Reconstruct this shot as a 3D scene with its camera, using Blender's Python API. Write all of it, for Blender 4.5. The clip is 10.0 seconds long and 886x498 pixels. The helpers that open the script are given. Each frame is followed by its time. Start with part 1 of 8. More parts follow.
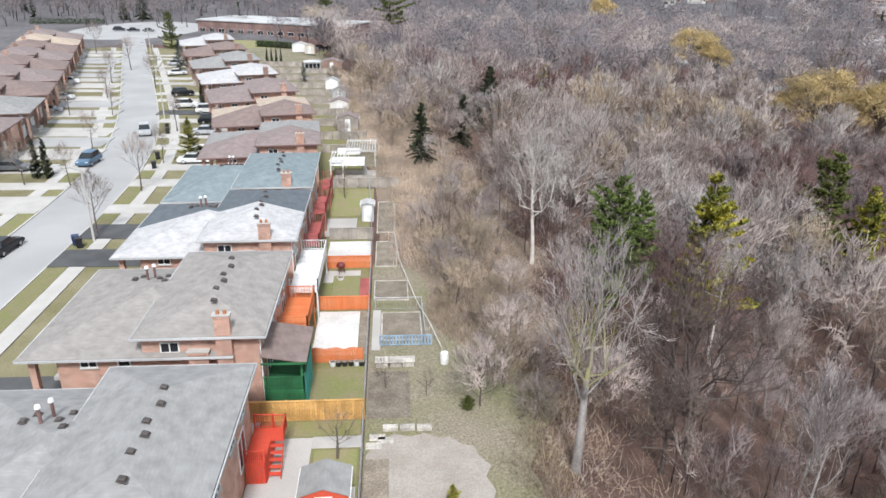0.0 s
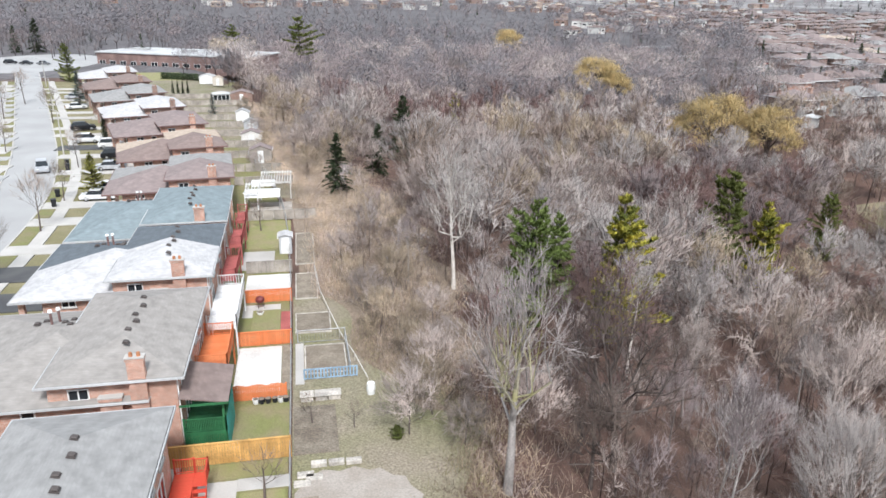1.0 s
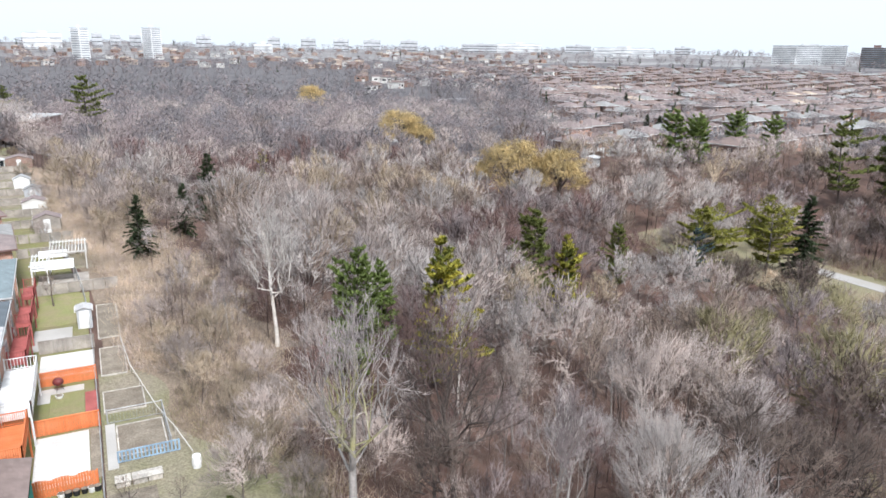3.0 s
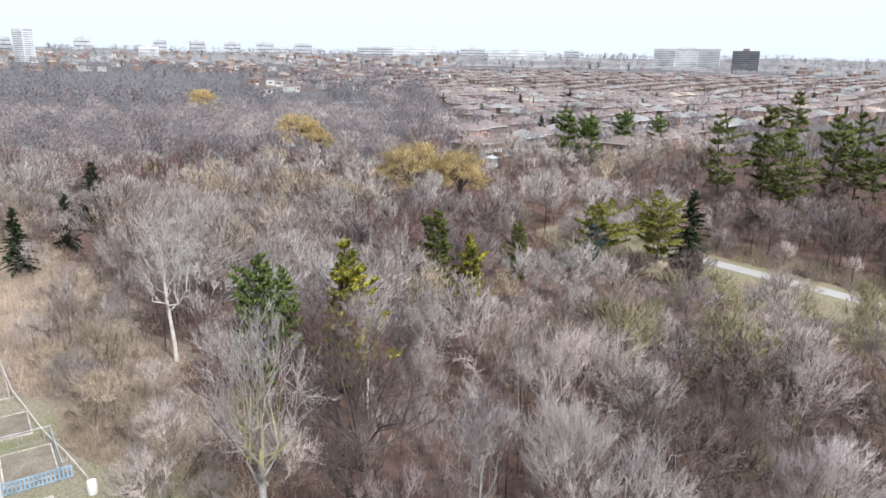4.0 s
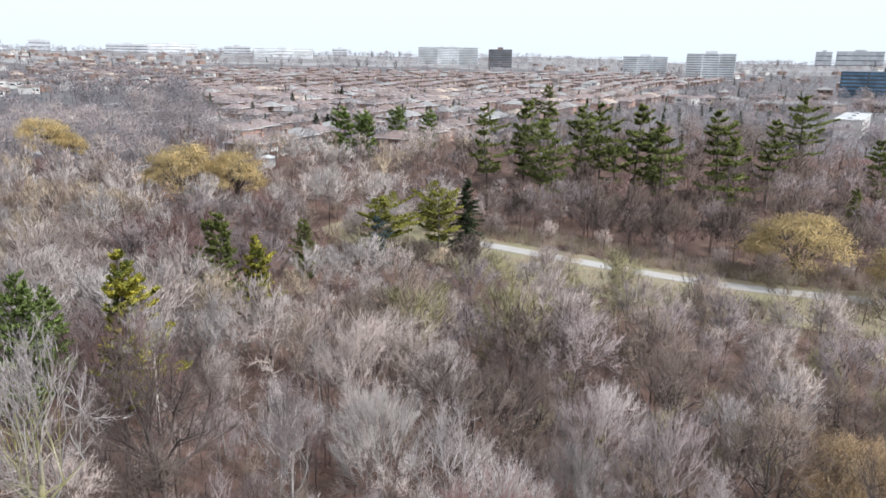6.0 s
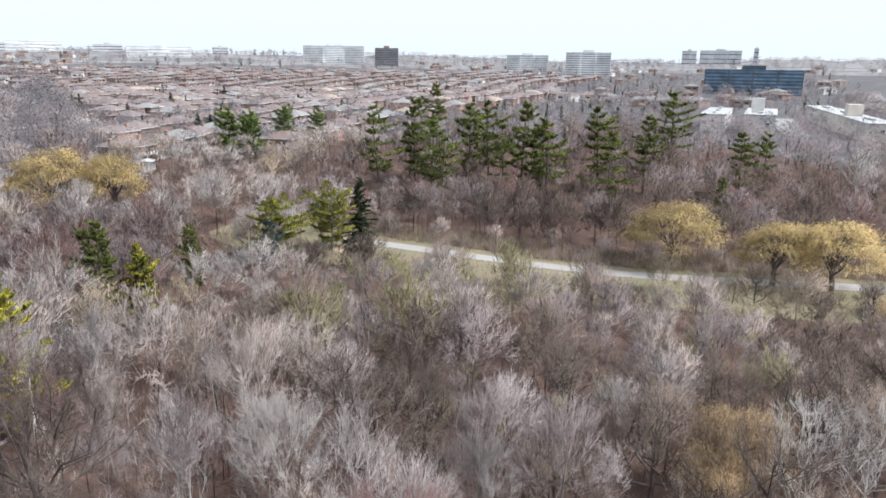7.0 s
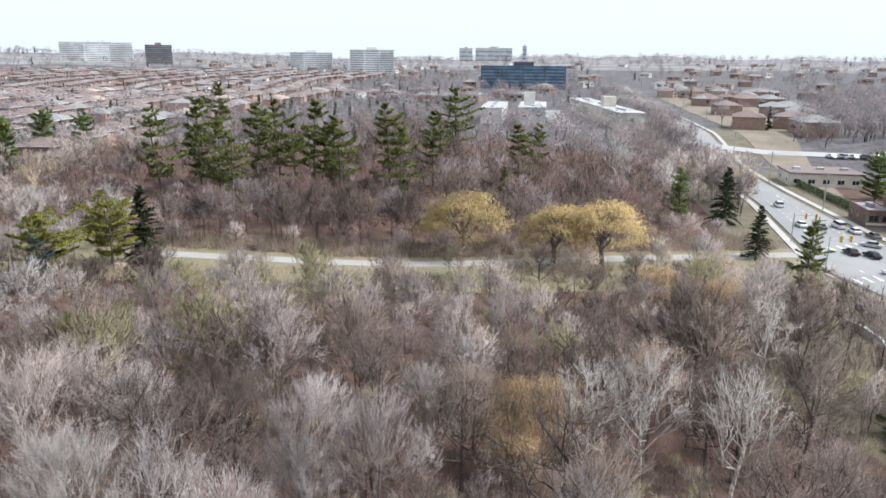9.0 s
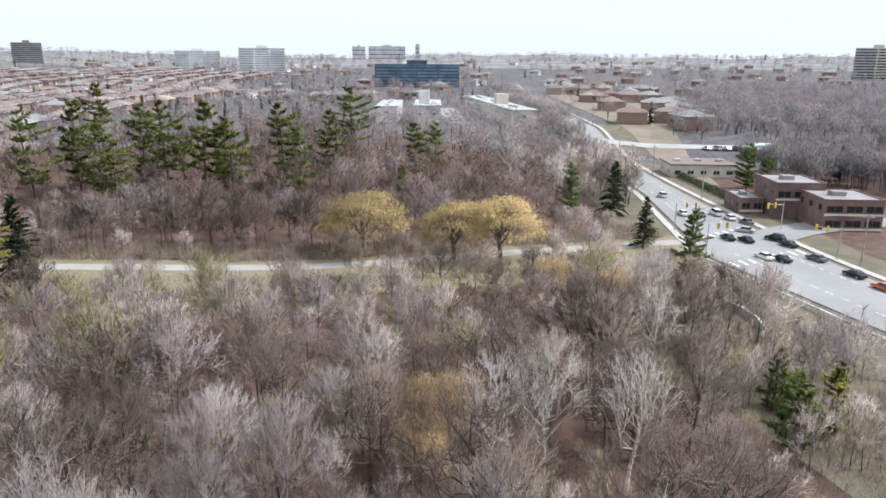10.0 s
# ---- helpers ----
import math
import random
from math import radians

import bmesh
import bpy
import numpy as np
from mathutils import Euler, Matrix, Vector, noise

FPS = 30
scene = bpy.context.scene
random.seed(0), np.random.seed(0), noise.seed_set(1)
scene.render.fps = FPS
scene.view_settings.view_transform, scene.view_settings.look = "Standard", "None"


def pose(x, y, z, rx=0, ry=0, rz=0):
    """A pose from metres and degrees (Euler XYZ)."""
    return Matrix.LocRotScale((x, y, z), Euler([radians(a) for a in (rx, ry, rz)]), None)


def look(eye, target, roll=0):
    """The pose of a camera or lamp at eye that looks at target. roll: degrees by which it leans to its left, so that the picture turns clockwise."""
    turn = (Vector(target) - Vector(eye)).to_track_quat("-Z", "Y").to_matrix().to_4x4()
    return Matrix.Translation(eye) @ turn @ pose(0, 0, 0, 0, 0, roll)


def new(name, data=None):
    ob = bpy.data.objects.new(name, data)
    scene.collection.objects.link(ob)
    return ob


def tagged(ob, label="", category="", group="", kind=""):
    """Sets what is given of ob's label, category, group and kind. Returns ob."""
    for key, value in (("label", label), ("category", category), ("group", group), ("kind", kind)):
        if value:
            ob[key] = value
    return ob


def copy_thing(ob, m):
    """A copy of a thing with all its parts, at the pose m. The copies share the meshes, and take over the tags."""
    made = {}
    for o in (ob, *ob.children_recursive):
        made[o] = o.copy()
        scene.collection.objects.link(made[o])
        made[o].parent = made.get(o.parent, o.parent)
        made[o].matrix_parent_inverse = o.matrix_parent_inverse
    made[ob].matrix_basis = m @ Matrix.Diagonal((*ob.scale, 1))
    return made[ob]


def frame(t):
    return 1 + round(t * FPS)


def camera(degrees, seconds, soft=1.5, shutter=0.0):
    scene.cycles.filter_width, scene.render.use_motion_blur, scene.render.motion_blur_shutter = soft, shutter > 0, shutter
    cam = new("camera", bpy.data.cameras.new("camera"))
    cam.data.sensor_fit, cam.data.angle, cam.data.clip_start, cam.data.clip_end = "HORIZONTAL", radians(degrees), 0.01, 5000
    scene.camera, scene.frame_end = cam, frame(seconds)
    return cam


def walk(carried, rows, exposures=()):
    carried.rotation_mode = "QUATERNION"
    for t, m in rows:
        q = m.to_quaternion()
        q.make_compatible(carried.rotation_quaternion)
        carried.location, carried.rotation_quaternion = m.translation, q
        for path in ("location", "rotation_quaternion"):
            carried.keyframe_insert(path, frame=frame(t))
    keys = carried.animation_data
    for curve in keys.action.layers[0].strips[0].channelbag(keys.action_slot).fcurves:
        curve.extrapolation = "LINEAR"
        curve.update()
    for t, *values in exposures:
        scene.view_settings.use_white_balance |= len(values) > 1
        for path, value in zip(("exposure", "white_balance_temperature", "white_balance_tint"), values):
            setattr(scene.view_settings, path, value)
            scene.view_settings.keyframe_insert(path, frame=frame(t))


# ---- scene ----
cam = camera(64.67, 10.0, 1.6)
PATH = [
    (0.0, 0.000, -0.000, 27.000, 67.593, -0.823, -4.096),
    (0.5, -0.132, 0.009, 26.983, 68.814, -0.913, -7.541),
    (1.0, -0.262, -0.005, 26.957, 69.998, -1.025, -11.179),
    (1.5, -0.383, -0.051, 26.906, 71.300, -1.049, -15.063),
    (2.0, -0.487, -0.123, 26.825, 72.615, -0.975, -18.975),
    (2.5, -0.582, -0.215, 26.724, 73.935, -0.836, -22.883),
    (4.0, -0.692, -0.311, 26.623, 74.852, -0.754, -34.960),
    (4.5, -0.842, -0.389, 26.528, 74.868, -0.727, -39.503),
    (5.0, -1.069, -0.455, 26.444, 74.916, -0.675, -44.043),
    (5.5, -1.392, -0.550, 26.383, 74.938, -0.674, -48.556),
    (7.0, -1.750, -0.669, 26.351, 74.929, -0.654, -62.063),
    (7.5, -2.024, -0.761, 26.347, 74.949, -0.585, -66.325),
    (8.0, -2.157, -0.803, 26.363, 74.925, -0.570, -70.557),
    (8.5, -2.186, -0.833, 26.392, 74.903, -0.561, -74.792),
    (9.0, -2.161, -0.876, 26.422, 74.884, -0.483, -78.983),
    (9.5, -2.115, -0.913, 26.446, 74.826, -0.434, -83.141),
    (10.0, -2.067, -0.928, 26.467, 74.820, -0.395, -87.390),
]
walk(cam, [(t, pose(*p)) for t, *p in PATH], [(0.0, 0.61, 6040, 10), (0.8, 0.69, 6010, 10), (2.4, 0.84, 5970, 10), (4.5, 0.78, 5980, 10), (7.5, 0.79, 5990, 10), (10.0, 0.79, 6000, 10)])

# ---- light ----
world = bpy.data.worlds.new("overcast_sky")
scene.world = world
world.use_nodes = True
wn, wl = world.node_tree.nodes, world.node_tree.links
wn.clear()
sky = wn.new("ShaderNodeTexSky")
sky.sky_type, sky.sun_disc = "NISHITA", False
sky.sun_elevation, sky.sun_rotation = radians(49), radians(179)
sky.dust_density, sky.air_density = 4.0, 1.0
sky_dim = wn.new("ShaderNodeMix")
sky_dim.data_type, sky_dim.blend_type = "RGBA", "MULTIPLY"
sky_dim.inputs["Factor"].default_value = 1.0
sky_dim.inputs["B"].default_value = (0.09, 0.09, 0.09, 1)
cloud = wn.new("ShaderNodeMix")
cloud.data_type = "RGBA"
cloud.inputs["Factor"].default_value = 0.82
cloud.inputs["B"].default_value = (0.655, 0.695, 0.72, 1)
bg = wn.new("ShaderNodeBackground")
bg.inputs["Strength"].default_value = 1.0
wout = wn.new("ShaderNodeOutputWorld")
wl.new(sky.outputs["Color"], sky_dim.inputs["A"])
wl.new(sky_dim.outputs["Result"], cloud.inputs["A"])
wl.new(cloud.outputs["Result"], bg.inputs["Color"])
wl.new(bg.outputs["Background"], wout.inputs["Surface"])

sun = new("sun", bpy.data.lights.new("sun", "SUN"))
sun.data.energy, sun.data.angle, sun.data.color = 2.9, radians(9), (1.0, 0.96, 0.9)
sun.matrix_world = look((2, -100, 118), (0, 0, 0))


# ---- materials ----
MATS = {}


def material(name, color, rough=0.85, vary=0.25, scale=1.5, fine=30.0, bump=0.15, metal=0.0, color2=None,
             per="object", coarse=0.6, thin=0.0):
    """A surface with variation at two scales and a fine relief. per: what the tint varies by."""
    if name in MATS:
        return MATS[name]
    m = bpy.data.materials.new(name)
    m.use_nodes = True
    n, l = m.node_tree.nodes, m.node_tree.links
    b = n["Principled BSDF"]
    b.inputs["Roughness"].default_value, b.inputs["Metallic"].default_value = rough, metal
    b.inputs["Specular IOR Level"].default_value = 0.3
    co = n.new("ShaderNodeTexCoord")
    n1 = n.new("ShaderNodeTexNoise")
    n1.inputs["Scale"].default_value, n1.inputs["Detail"].default_value = scale, 5
    n2 = n.new("ShaderNodeTexNoise")
    n2.inputs["Scale"].default_value, n2.inputs["Detail"].default_value = fine, 3
    geo = n.new("ShaderNodeNewGeometry")
    l.new(geo.outputs["Position"], n1.inputs["Vector"])
    l.new(geo.outputs["Position"], n2.inputs["Vector"])
    c2 = color2 or tuple(c * (1 - vary) * 0.8 for c in color)
    ramp = n.new("ShaderNodeValToRGB")
    ramp.color_ramp.elements[0].position, ramp.color_ramp.elements[1].position = 0.36, 0.64
    ramp.color_ramp.elements[0].color, ramp.color_ramp.elements[1].color = (*c2, 1), (*color, 1)
    l.new(n1.outputs["Fac"], ramp.inputs["Fac"])
    mp = n.new("ShaderNodeMapRange")
    mp.inputs["From Min"].default_value, mp.inputs["From Max"].default_value = 0.3, 0.7
    mp.inputs["To Min"].default_value, mp.inputs["To Max"].default_value = 1 - vary, 1 + vary
    l.new(n2.outputs["Fac"], mp.inputs["Value"])
    hsv = n.new("ShaderNodeHueSaturation")
    l.new(ramp.outputs["Color"], hsv.inputs["Color"])
    if per == "object":
        oi = n.new("ShaderNodeObjectInfo")
        src = oi.outputs["Random"]
    else:
        src = geo.outputs["Random Per Island"]
    mr = n.new("ShaderNodeMapRange")
    mr.inputs["To Min"].default_value, mr.inputs["To Max"].default_value = 1 - coarse * vary, 1 + coarse * vary
    l.new(src, mr.inputs["Value"])
    mul = n.new("ShaderNodeMath")
    mul.operation = "MULTIPLY"
    l.new(mr.outputs["Result"], mul.inputs[0])
    l.new(mp.outputs["Result"], mul.inputs[1])
    l.new(mul.outputs["Value"], hsv.inputs["Value"])
    l.new(hsv.outputs["Color"], b.inputs["Base Color"])
    if bump:
        bp = n.new("ShaderNodeBump")
        bp.inputs["Strength"].default_value, bp.inputs["Distance"].default_value = bump, 0.05
        l.new(n2.outputs["Fac"], bp.inputs["Height"])
        l.new(bp.outputs["Normal"], b.inputs["Normal"])
    if thin:
        # fine shoots let light through and scatter it to all sides
        tr = n.new("ShaderNodeBsdfTranslucent")
        l.new(hsv.outputs["Color"], tr.inputs["Color"])
        mix = n.new("ShaderNodeMixShader")
        mix.inputs["Fac"].default_value = thin
        l.new(b.outputs["BSDF"], mix.inputs[1])
        l.new(tr.outputs["BSDF"], mix.inputs[2])
        l.new(mix.outputs["Shader"], n["Material Output"].inputs["Surface"])
    MATS[name] = m
    return m


def brick_material(name, c1, c2, mortar):
    m = bpy.data.materials.new(name)
    m.use_nodes = True
    n, l = m.node_tree.nodes, m.node_tree.links
    b = n["Principled BSDF"]
    b.inputs["Roughness"].default_value = 0.9
    geo = n.new("ShaderNodeNewGeometry")
    sep = n.new("ShaderNodeSeparateXYZ")
    l.new(geo.outputs["Position"], sep.inputs[0])
    add = n.new("ShaderNodeMath")
    l.new(sep.outputs["X"], add.inputs[0])
    l.new(sep.outputs["Y"], add.inputs[1])
    com = n.new("ShaderNodeCombineXYZ")
    l.new(add.outputs[0], com.inputs["X"])
    l.new(sep.outputs["Z"], com.inputs["Y"])
    br = n.new("ShaderNodeTexBrick")
    br.inputs["Scale"].default_value = 1.0
    br.inputs["Brick Width"].default_value, br.inputs["Row Height"].default_value = 0.22, 0.075
    br.inputs["Mortar Size"].default_value = 0.009
    br.inputs["Color1"].default_value, br.inputs["Color2"].default_value = (*c1, 1), (*c2, 1)
    br.inputs["Mortar"].default_value = (*mortar, 1)
    l.new(com.outputs[0], br.inputs["Vector"])
    no = n.new("ShaderNodeTexNoise")
    no.inputs["Scale"].default_value, no.inputs["Detail"].default_value = 1.2, 6
    l.new(geo.outputs["Position"], no.inputs["Vector"])
    hs = n.new("ShaderNodeHueSaturation")
    mr = n.new("ShaderNodeMapRange")
    mr.inputs["From Min"].default_value, mr.inputs["From Max"].default_value = 0.3, 0.7
    mr.inputs["To Min"].default_value, mr.inputs["To Max"].default_value = 0.75, 1.2
    l.new(no.outputs["Fac"], mr.inputs["Value"])
    l.new(mr.outputs["Result"], hs.inputs["Value"])
    l.new(br.outputs["Color"], hs.inputs["Color"])
    l.new(hs.outputs["Color"], b.inputs["Base Color"])
    bp = n.new("ShaderNodeBump")
    bp.inputs["Strength"].default_value, bp.inputs["Distance"].default_value = 0.4, 0.01
    l.new(br.outputs["Fac"], bp.inputs["Height"])
    bp.invert = True
    l.new(bp.outputs["Normal"], b.inputs["Normal"])
    MATS[name] = m
    return m


def shingle_material(name, color, vary=0.06):
    """Asphalt shingles in courses that follow the height of the slope."""
    m = bpy.data.materials.new(name)
    m.use_nodes = True
    n, l = m.node_tree.nodes, m.node_tree.links
    b = n["Principled BSDF"]
    b.inputs["Roughness"].default_value = 0.95
    b.inputs["Specular IOR Level"].default_value = 0.2
    geo = n.new("ShaderNodeNewGeometry")
    sep = n.new("ShaderNodeSeparateXYZ")
    l.new(geo.outputs["Position"], sep.inputs[0])
    add = n.new("ShaderNodeMath")
    l.new(sep.outputs["X"], add.inputs[0])
    l.new(sep.outputs["Y"], add.inputs[1])
    com = n.new("ShaderNodeCombineXYZ")
    l.new(add.outputs[0], com.inputs["X"])
    l.new(sep.outputs["Z"], com.inputs["Y"])
    br = n.new("ShaderNodeTexBrick")
    br.inputs["Scale"].default_value = 1.0
    br.inputs["Brick Width"].default_value, br.inputs["Row Height"].default_value = 0.33, 0.048
    br.inputs["Mortar Size"].default_value = 0.006
    lo, hi = tuple(c * (1 - vary) for c in color), tuple(min(1, c * (1 + vary)) for c in color)
    br.inputs["Color1"].default_value, br.inputs["Color2"].default_value = (*lo, 1), (*hi, 1)
    br.inputs["Mortar"].default_value = (*(c * 0.97 for c in color), 1)
    l.new(com.outputs[0], br.inputs["Vector"])
    no = n.new("ShaderNodeTexNoise")
    no.inputs["Scale"].default_value, no.inputs["Detail"].default_value = 1.4, 8
    l.new(geo.outputs["Position"], no.inputs["Vector"])
    hs = n.new("ShaderNodeHueSaturation")
    mr = n.new("ShaderNodeMapRange")
    mr.inputs["From Min"].default_value, mr.inputs["From Max"].default_value = 0.3, 0.7
    mr.inputs["To Min"].default_value, mr.inputs["To Max"].default_value = 0.84, 1.13
    l.new(no.outputs["Fac"], mr.inputs["Value"])
    l.new(mr.outputs["Result"], hs.inputs["Value"])
    l.new(br.outputs["Color"], hs.inputs["Color"])
    l.new(hs.outputs["Color"], b.inputs["Base Color"])
    bp = n.new("ShaderNodeBump")
    bp.inputs["Strength"].default_value, bp.inputs["Distance"].default_value = 0.05, 0.004
    l.new(br.outputs["Fac"], bp.inputs["Height"])
    bp.invert = True
    l.new(bp.outputs["Normal"], b.inputs["Normal"])
    MATS[name] = m
    return m


def glass_material():
    m = bpy.data.materials.new("window_glass")
    m.use_nodes = True
    b = m.node_tree.nodes["Principled BSDF"]
    b.inputs["Base Color"].default_value = (0.02, 0.024, 0.028, 1)
    b.inputs["Roughness"].default_value = 0.06
    b.inputs["Specular IOR Level"].default_value = 0.5
    MATS["window_glass"] = m
    return m


def M(name):
    return MATS[name]


material("leaf_litter", (0.127, 0.077, 0.060), vary=0.35, scale=0.35, fine=9, bump=0.6, color2=(0.075, 0.046, 0.036))
# remote ground: distance haze put into the colour, greyer first, then paler
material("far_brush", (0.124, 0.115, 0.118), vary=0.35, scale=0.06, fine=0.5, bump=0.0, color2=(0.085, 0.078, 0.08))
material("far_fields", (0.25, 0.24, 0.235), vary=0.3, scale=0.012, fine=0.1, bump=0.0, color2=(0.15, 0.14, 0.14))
material("dry_grass", (0.22, 0.195, 0.115), vary=0.3, scale=0.25, fine=14, bump=0.4, color2=(0.165, 0.15, 0.075))
material("worn_grass", (0.206, 0.176, 0.133), vary=0.35, scale=0.16, fine=7, bump=0.5, color2=(0.16, 0.152, 0.085))
material("edge_litter", (0.25, 0.195, 0.148), vary=0.35, scale=0.25, fine=6, bump=0.6, color2=(0.19, 0.145, 0.105))
material("olive_grass", (0.19, 0.175, 0.105), vary=0.3, scale=0.18, fine=10, bump=0.4, color2=(0.225, 0.185, 0.125))
material("slope_grass", (0.175, 0.15, 0.105), vary=0.35, scale=0.16, fine=7, bump=0.5, color2=(0.12, 0.105, 0.07))
material("brown_grass", (0.215, 0.175, 0.14), vary=0.3, scale=0.1, fine=5, bump=0.4, color2=(0.16, 0.14, 0.1))
material("lawn", (0.20, 0.205, 0.08), vary=0.28, scale=0.6, fine=16, bump=0.4, color2=(0.23, 0.20, 0.11))
material("bare_soil", (0.33, 0.295, 0.262), vary=0.14, scale=0.5, fine=8, bump=0.4, color2=(0.285, 0.25, 0.215))
material("garden_soil", (0.165, 0.135, 0.105), vary=0.3, scale=0.8, fine=8, bump=0.7, color2=(0.245, 0.21, 0.165))
material("asphalt", (0.39, 0.385, 0.38), vary=0.08, scale=0.12, fine=25, bump=0.1, color2=(0.335, 0.33, 0.325))
material("road_asphalt", (0.235, 0.232, 0.23), vary=0.14, scale=0.06, fine=12, bump=0.1, color2=(0.29, 0.285, 0.28))
material("dark_asphalt", (0.07, 0.07, 0.075), vary=0.15, scale=0.4, fine=25, bump=0.1, color2=(0.10, 0.10, 0.10))
material("concrete", (0.46, 0.44, 0.415), vary=0.1, scale=0.4, fine=12, bump=0.1, color2=(0.40, 0.38, 0.355))
material("trail", (0.36, 0.345, 0.33), vary=0.1, scale=0.2, fine=12, bump=0.15, color2=(0.34, 0.315, 0.29))
material("white_paint", (0.8, 0.8, 0.79), rough=0.6, vary=0.06, bump=0.03)
material("road_paint", (0.75, 0.75, 0.73), rough=0.7, vary=0.12, fine=6, bump=0.0)
material("bark_brown", (0.156, 0.125, 0.112), vary=0.3, scale=1.2, fine=12, bump=0.5)
material("bark_dark", (0.112, 0.090, 0.080), vary=0.3, scale=1.2, fine=12, bump=0.5)
material("bark_grey", (0.260, 0.224, 0.208), vary=0.25, scale=0.8, fine=12, bump=0.5)
material("bark_white", (0.702, 0.657, 0.611), vary=0.22, scale=0.9, fine=6, bump=0.3, color2=(0.42, 0.37, 0.33))
material("bark_moss", (0.30, 0.28, 0.10), vary=0.25, scale=0.5, fine=8, bump=0.5, color2=(0.36, 0.33, 0.24))
material("bark_pale", (0.36, 0.33, 0.31), vary=0.25, scale=0.8, fine=10, bump=0.4)
material("twig_white", (0.634, 0.587, 0.553), vary=0.2, scale=0.2, fine=4, bump=0, thin=0.38)
# twigs of remote crowns, with bluish-grey air haze mixed into their colour
material("twig_hazed", (0.275, 0.257, 0.270), vary=0.25, scale=0.05, fine=0.6, bump=0, thin=0.38)
material("twig_grey", (0.541, 0.480, 0.462), vary=0.25, scale=0.2, fine=4, bump=0, coarse=1.3, thin=0.38)
material("twig_mauve", (0.403, 0.334, 0.328), vary=0.25, scale=0.2, fine=4, bump=0, coarse=1.3, thin=0.38)
material("twig_brown", (0.415, 0.327, 0.269), vary=0.25, scale=0.2, fine=4, bump=0, coarse=1.3, thin=0.38)
material("twig_red", (0.316, 0.207, 0.188), vary=0.25, scale=0.2, fine=4, bump=0, coarse=1.3, thin=0.38)
material("twig_pale", (0.620, 0.561, 0.530), vary=0.2, scale=0.2, fine=4, bump=0, coarse=1.3, thin=0.38)
material("twig_olive", (0.428, 0.383, 0.223), vary=0.25, scale=0.2, fine=4, bump=0, coarse=1.3, thin=0.38)
material("willow_yellow", (0.845, 0.648, 0.325), vary=0.22, scale=0.3, fine=3, bump=0, thin=0.38)
material("willow_ochre", (0.703, 0.512, 0.316), vary=0.22, scale=0.3, fine=3, bump=0, thin=0.38)
material("twig_dark", (0.259, 0.201, 0.170), vary=0.25, scale=0.2, fine=4, bump=0, coarse=1.3, thin=0.38)
material("twig_rose", (0.607, 0.514, 0.469), vary=0.22, scale=0.2, fine=4, bump=0, coarse=1.3, thin=0.38)
material("twig_dusk", (0.180, 0.140, 0.120), vary=0.25, scale=0.2, fine=4, bump=0, coarse=1.3, thin=0.38)
material("straw", (0.589, 0.480, 0.359), vary=0.3, scale=0.2, fine=4, bump=0, coarse=1.3, thin=0.38)
material("needle_dark", (0.077, 0.108, 0.052), vary=0.3, scale=0.5, fine=5, bump=0, per="island", coarse=1.0, thin=0.25)
material("needle_pine", (0.237, 0.270, 0.077), vary=0.3, scale=0.4, fine=5, bump=0, per="island", coarse=1.0, thin=0.25)
material("needle_green", (0.269, 0.351, 0.101), vary=0.3, scale=0.5, fine=5, bump=0, per="island", coarse=1.0, thin=0.25)
material("needle_yellow", (0.700, 0.612, 0.099), vary=0.3, scale=0.5, fine=5, bump=0, color2=(0.12, 0.15, 0.035), per="island", coarse=1.0, thin=0.25)
material("needle_olive", (0.428, 0.417, 0.094), vary=0.3, scale=0.5, fine=5, bump=0, per="island", coarse=1.0, thin=0.25)
material("needle_blue", (0.13, 0.18, 0.17), vary=0.25, scale=0.5, fine=5, bump=0, per="island", coarse=1.0, thin=0.25)
brick_material("brick_orange", (0.50, 0.255, 0.18), (0.35, 0.175, 0.125), (0.50, 0.44, 0.38))
brick_material("brick_brown", (0.29, 0.17, 0.135), (0.23, 0.135, 0.105), (0.31, 0.27, 0.23))
brick_material("brick_pale", (0.36, 0.265, 0.22), (0.3, 0.22, 0.18), (0.42, 0.37, 0.32))
shingle_material("shingle_grey", (0.268, 0.262, 0.255))
shingle_material("shingle_tan_grey", (0.278, 0.258, 0.24))
shingle_material("shingle_light", (0.44, 0.43, 0.43), 0.08)
shingle_material("shingle_slate", (0.195, 0.232, 0.245))
shingle_material("shingle_dark", (0.115, 0.13, 0.145))
shingle_material("shingle_brown", (0.215, 0.165, 0.15))
shingle_material("shingle_tan", (0.41, 0.335, 0.27))
shingle_material("shingle_red", (0.34, 0.10, 0.09))
shingle_material("shingle_mauve", (0.235, 0.19, 0.182))
glass_material()
material("wood_fence", (0.66, 0.38, 0.13), vary=0.22, scale=0.8, fine=18, bump=0.3, color2=(0.42, 0.24, 0.08))
material("orange_stain", (0.612, 0.207, 0.085), vary=0.12, scale=0.8, fine=14, bump=0.2, color2=(0.60, 0.17, 0.06))
material("red_stain", (0.527, 0.085, 0.044), vary=0.12, scale=0.8, fine=14, bump=0.15, color2=(0.52, 0.06, 0.035))
material("faded_red", (0.42, 0.12, 0.11), vary=0.18, scale=0.8, fine=14, bump=0.2)
material("green_stain", (0.035, 0.15, 0.06), vary=0.18, scale=0.8, fine=14, bump=0.15)
material("green_lattice", (0.07, 0.33, 0.28), vary=0.15, scale=0.8, fine=14, bump=0.1)
material("grey_wood", (0.40, 0.36, 0.32), vary=0.2, scale=0.8, fine=14, bump=0.3)
material("blue_plastic", (0.30, 0.42, 0.55), rough=0.5, vary=0.15, bump=0.05)
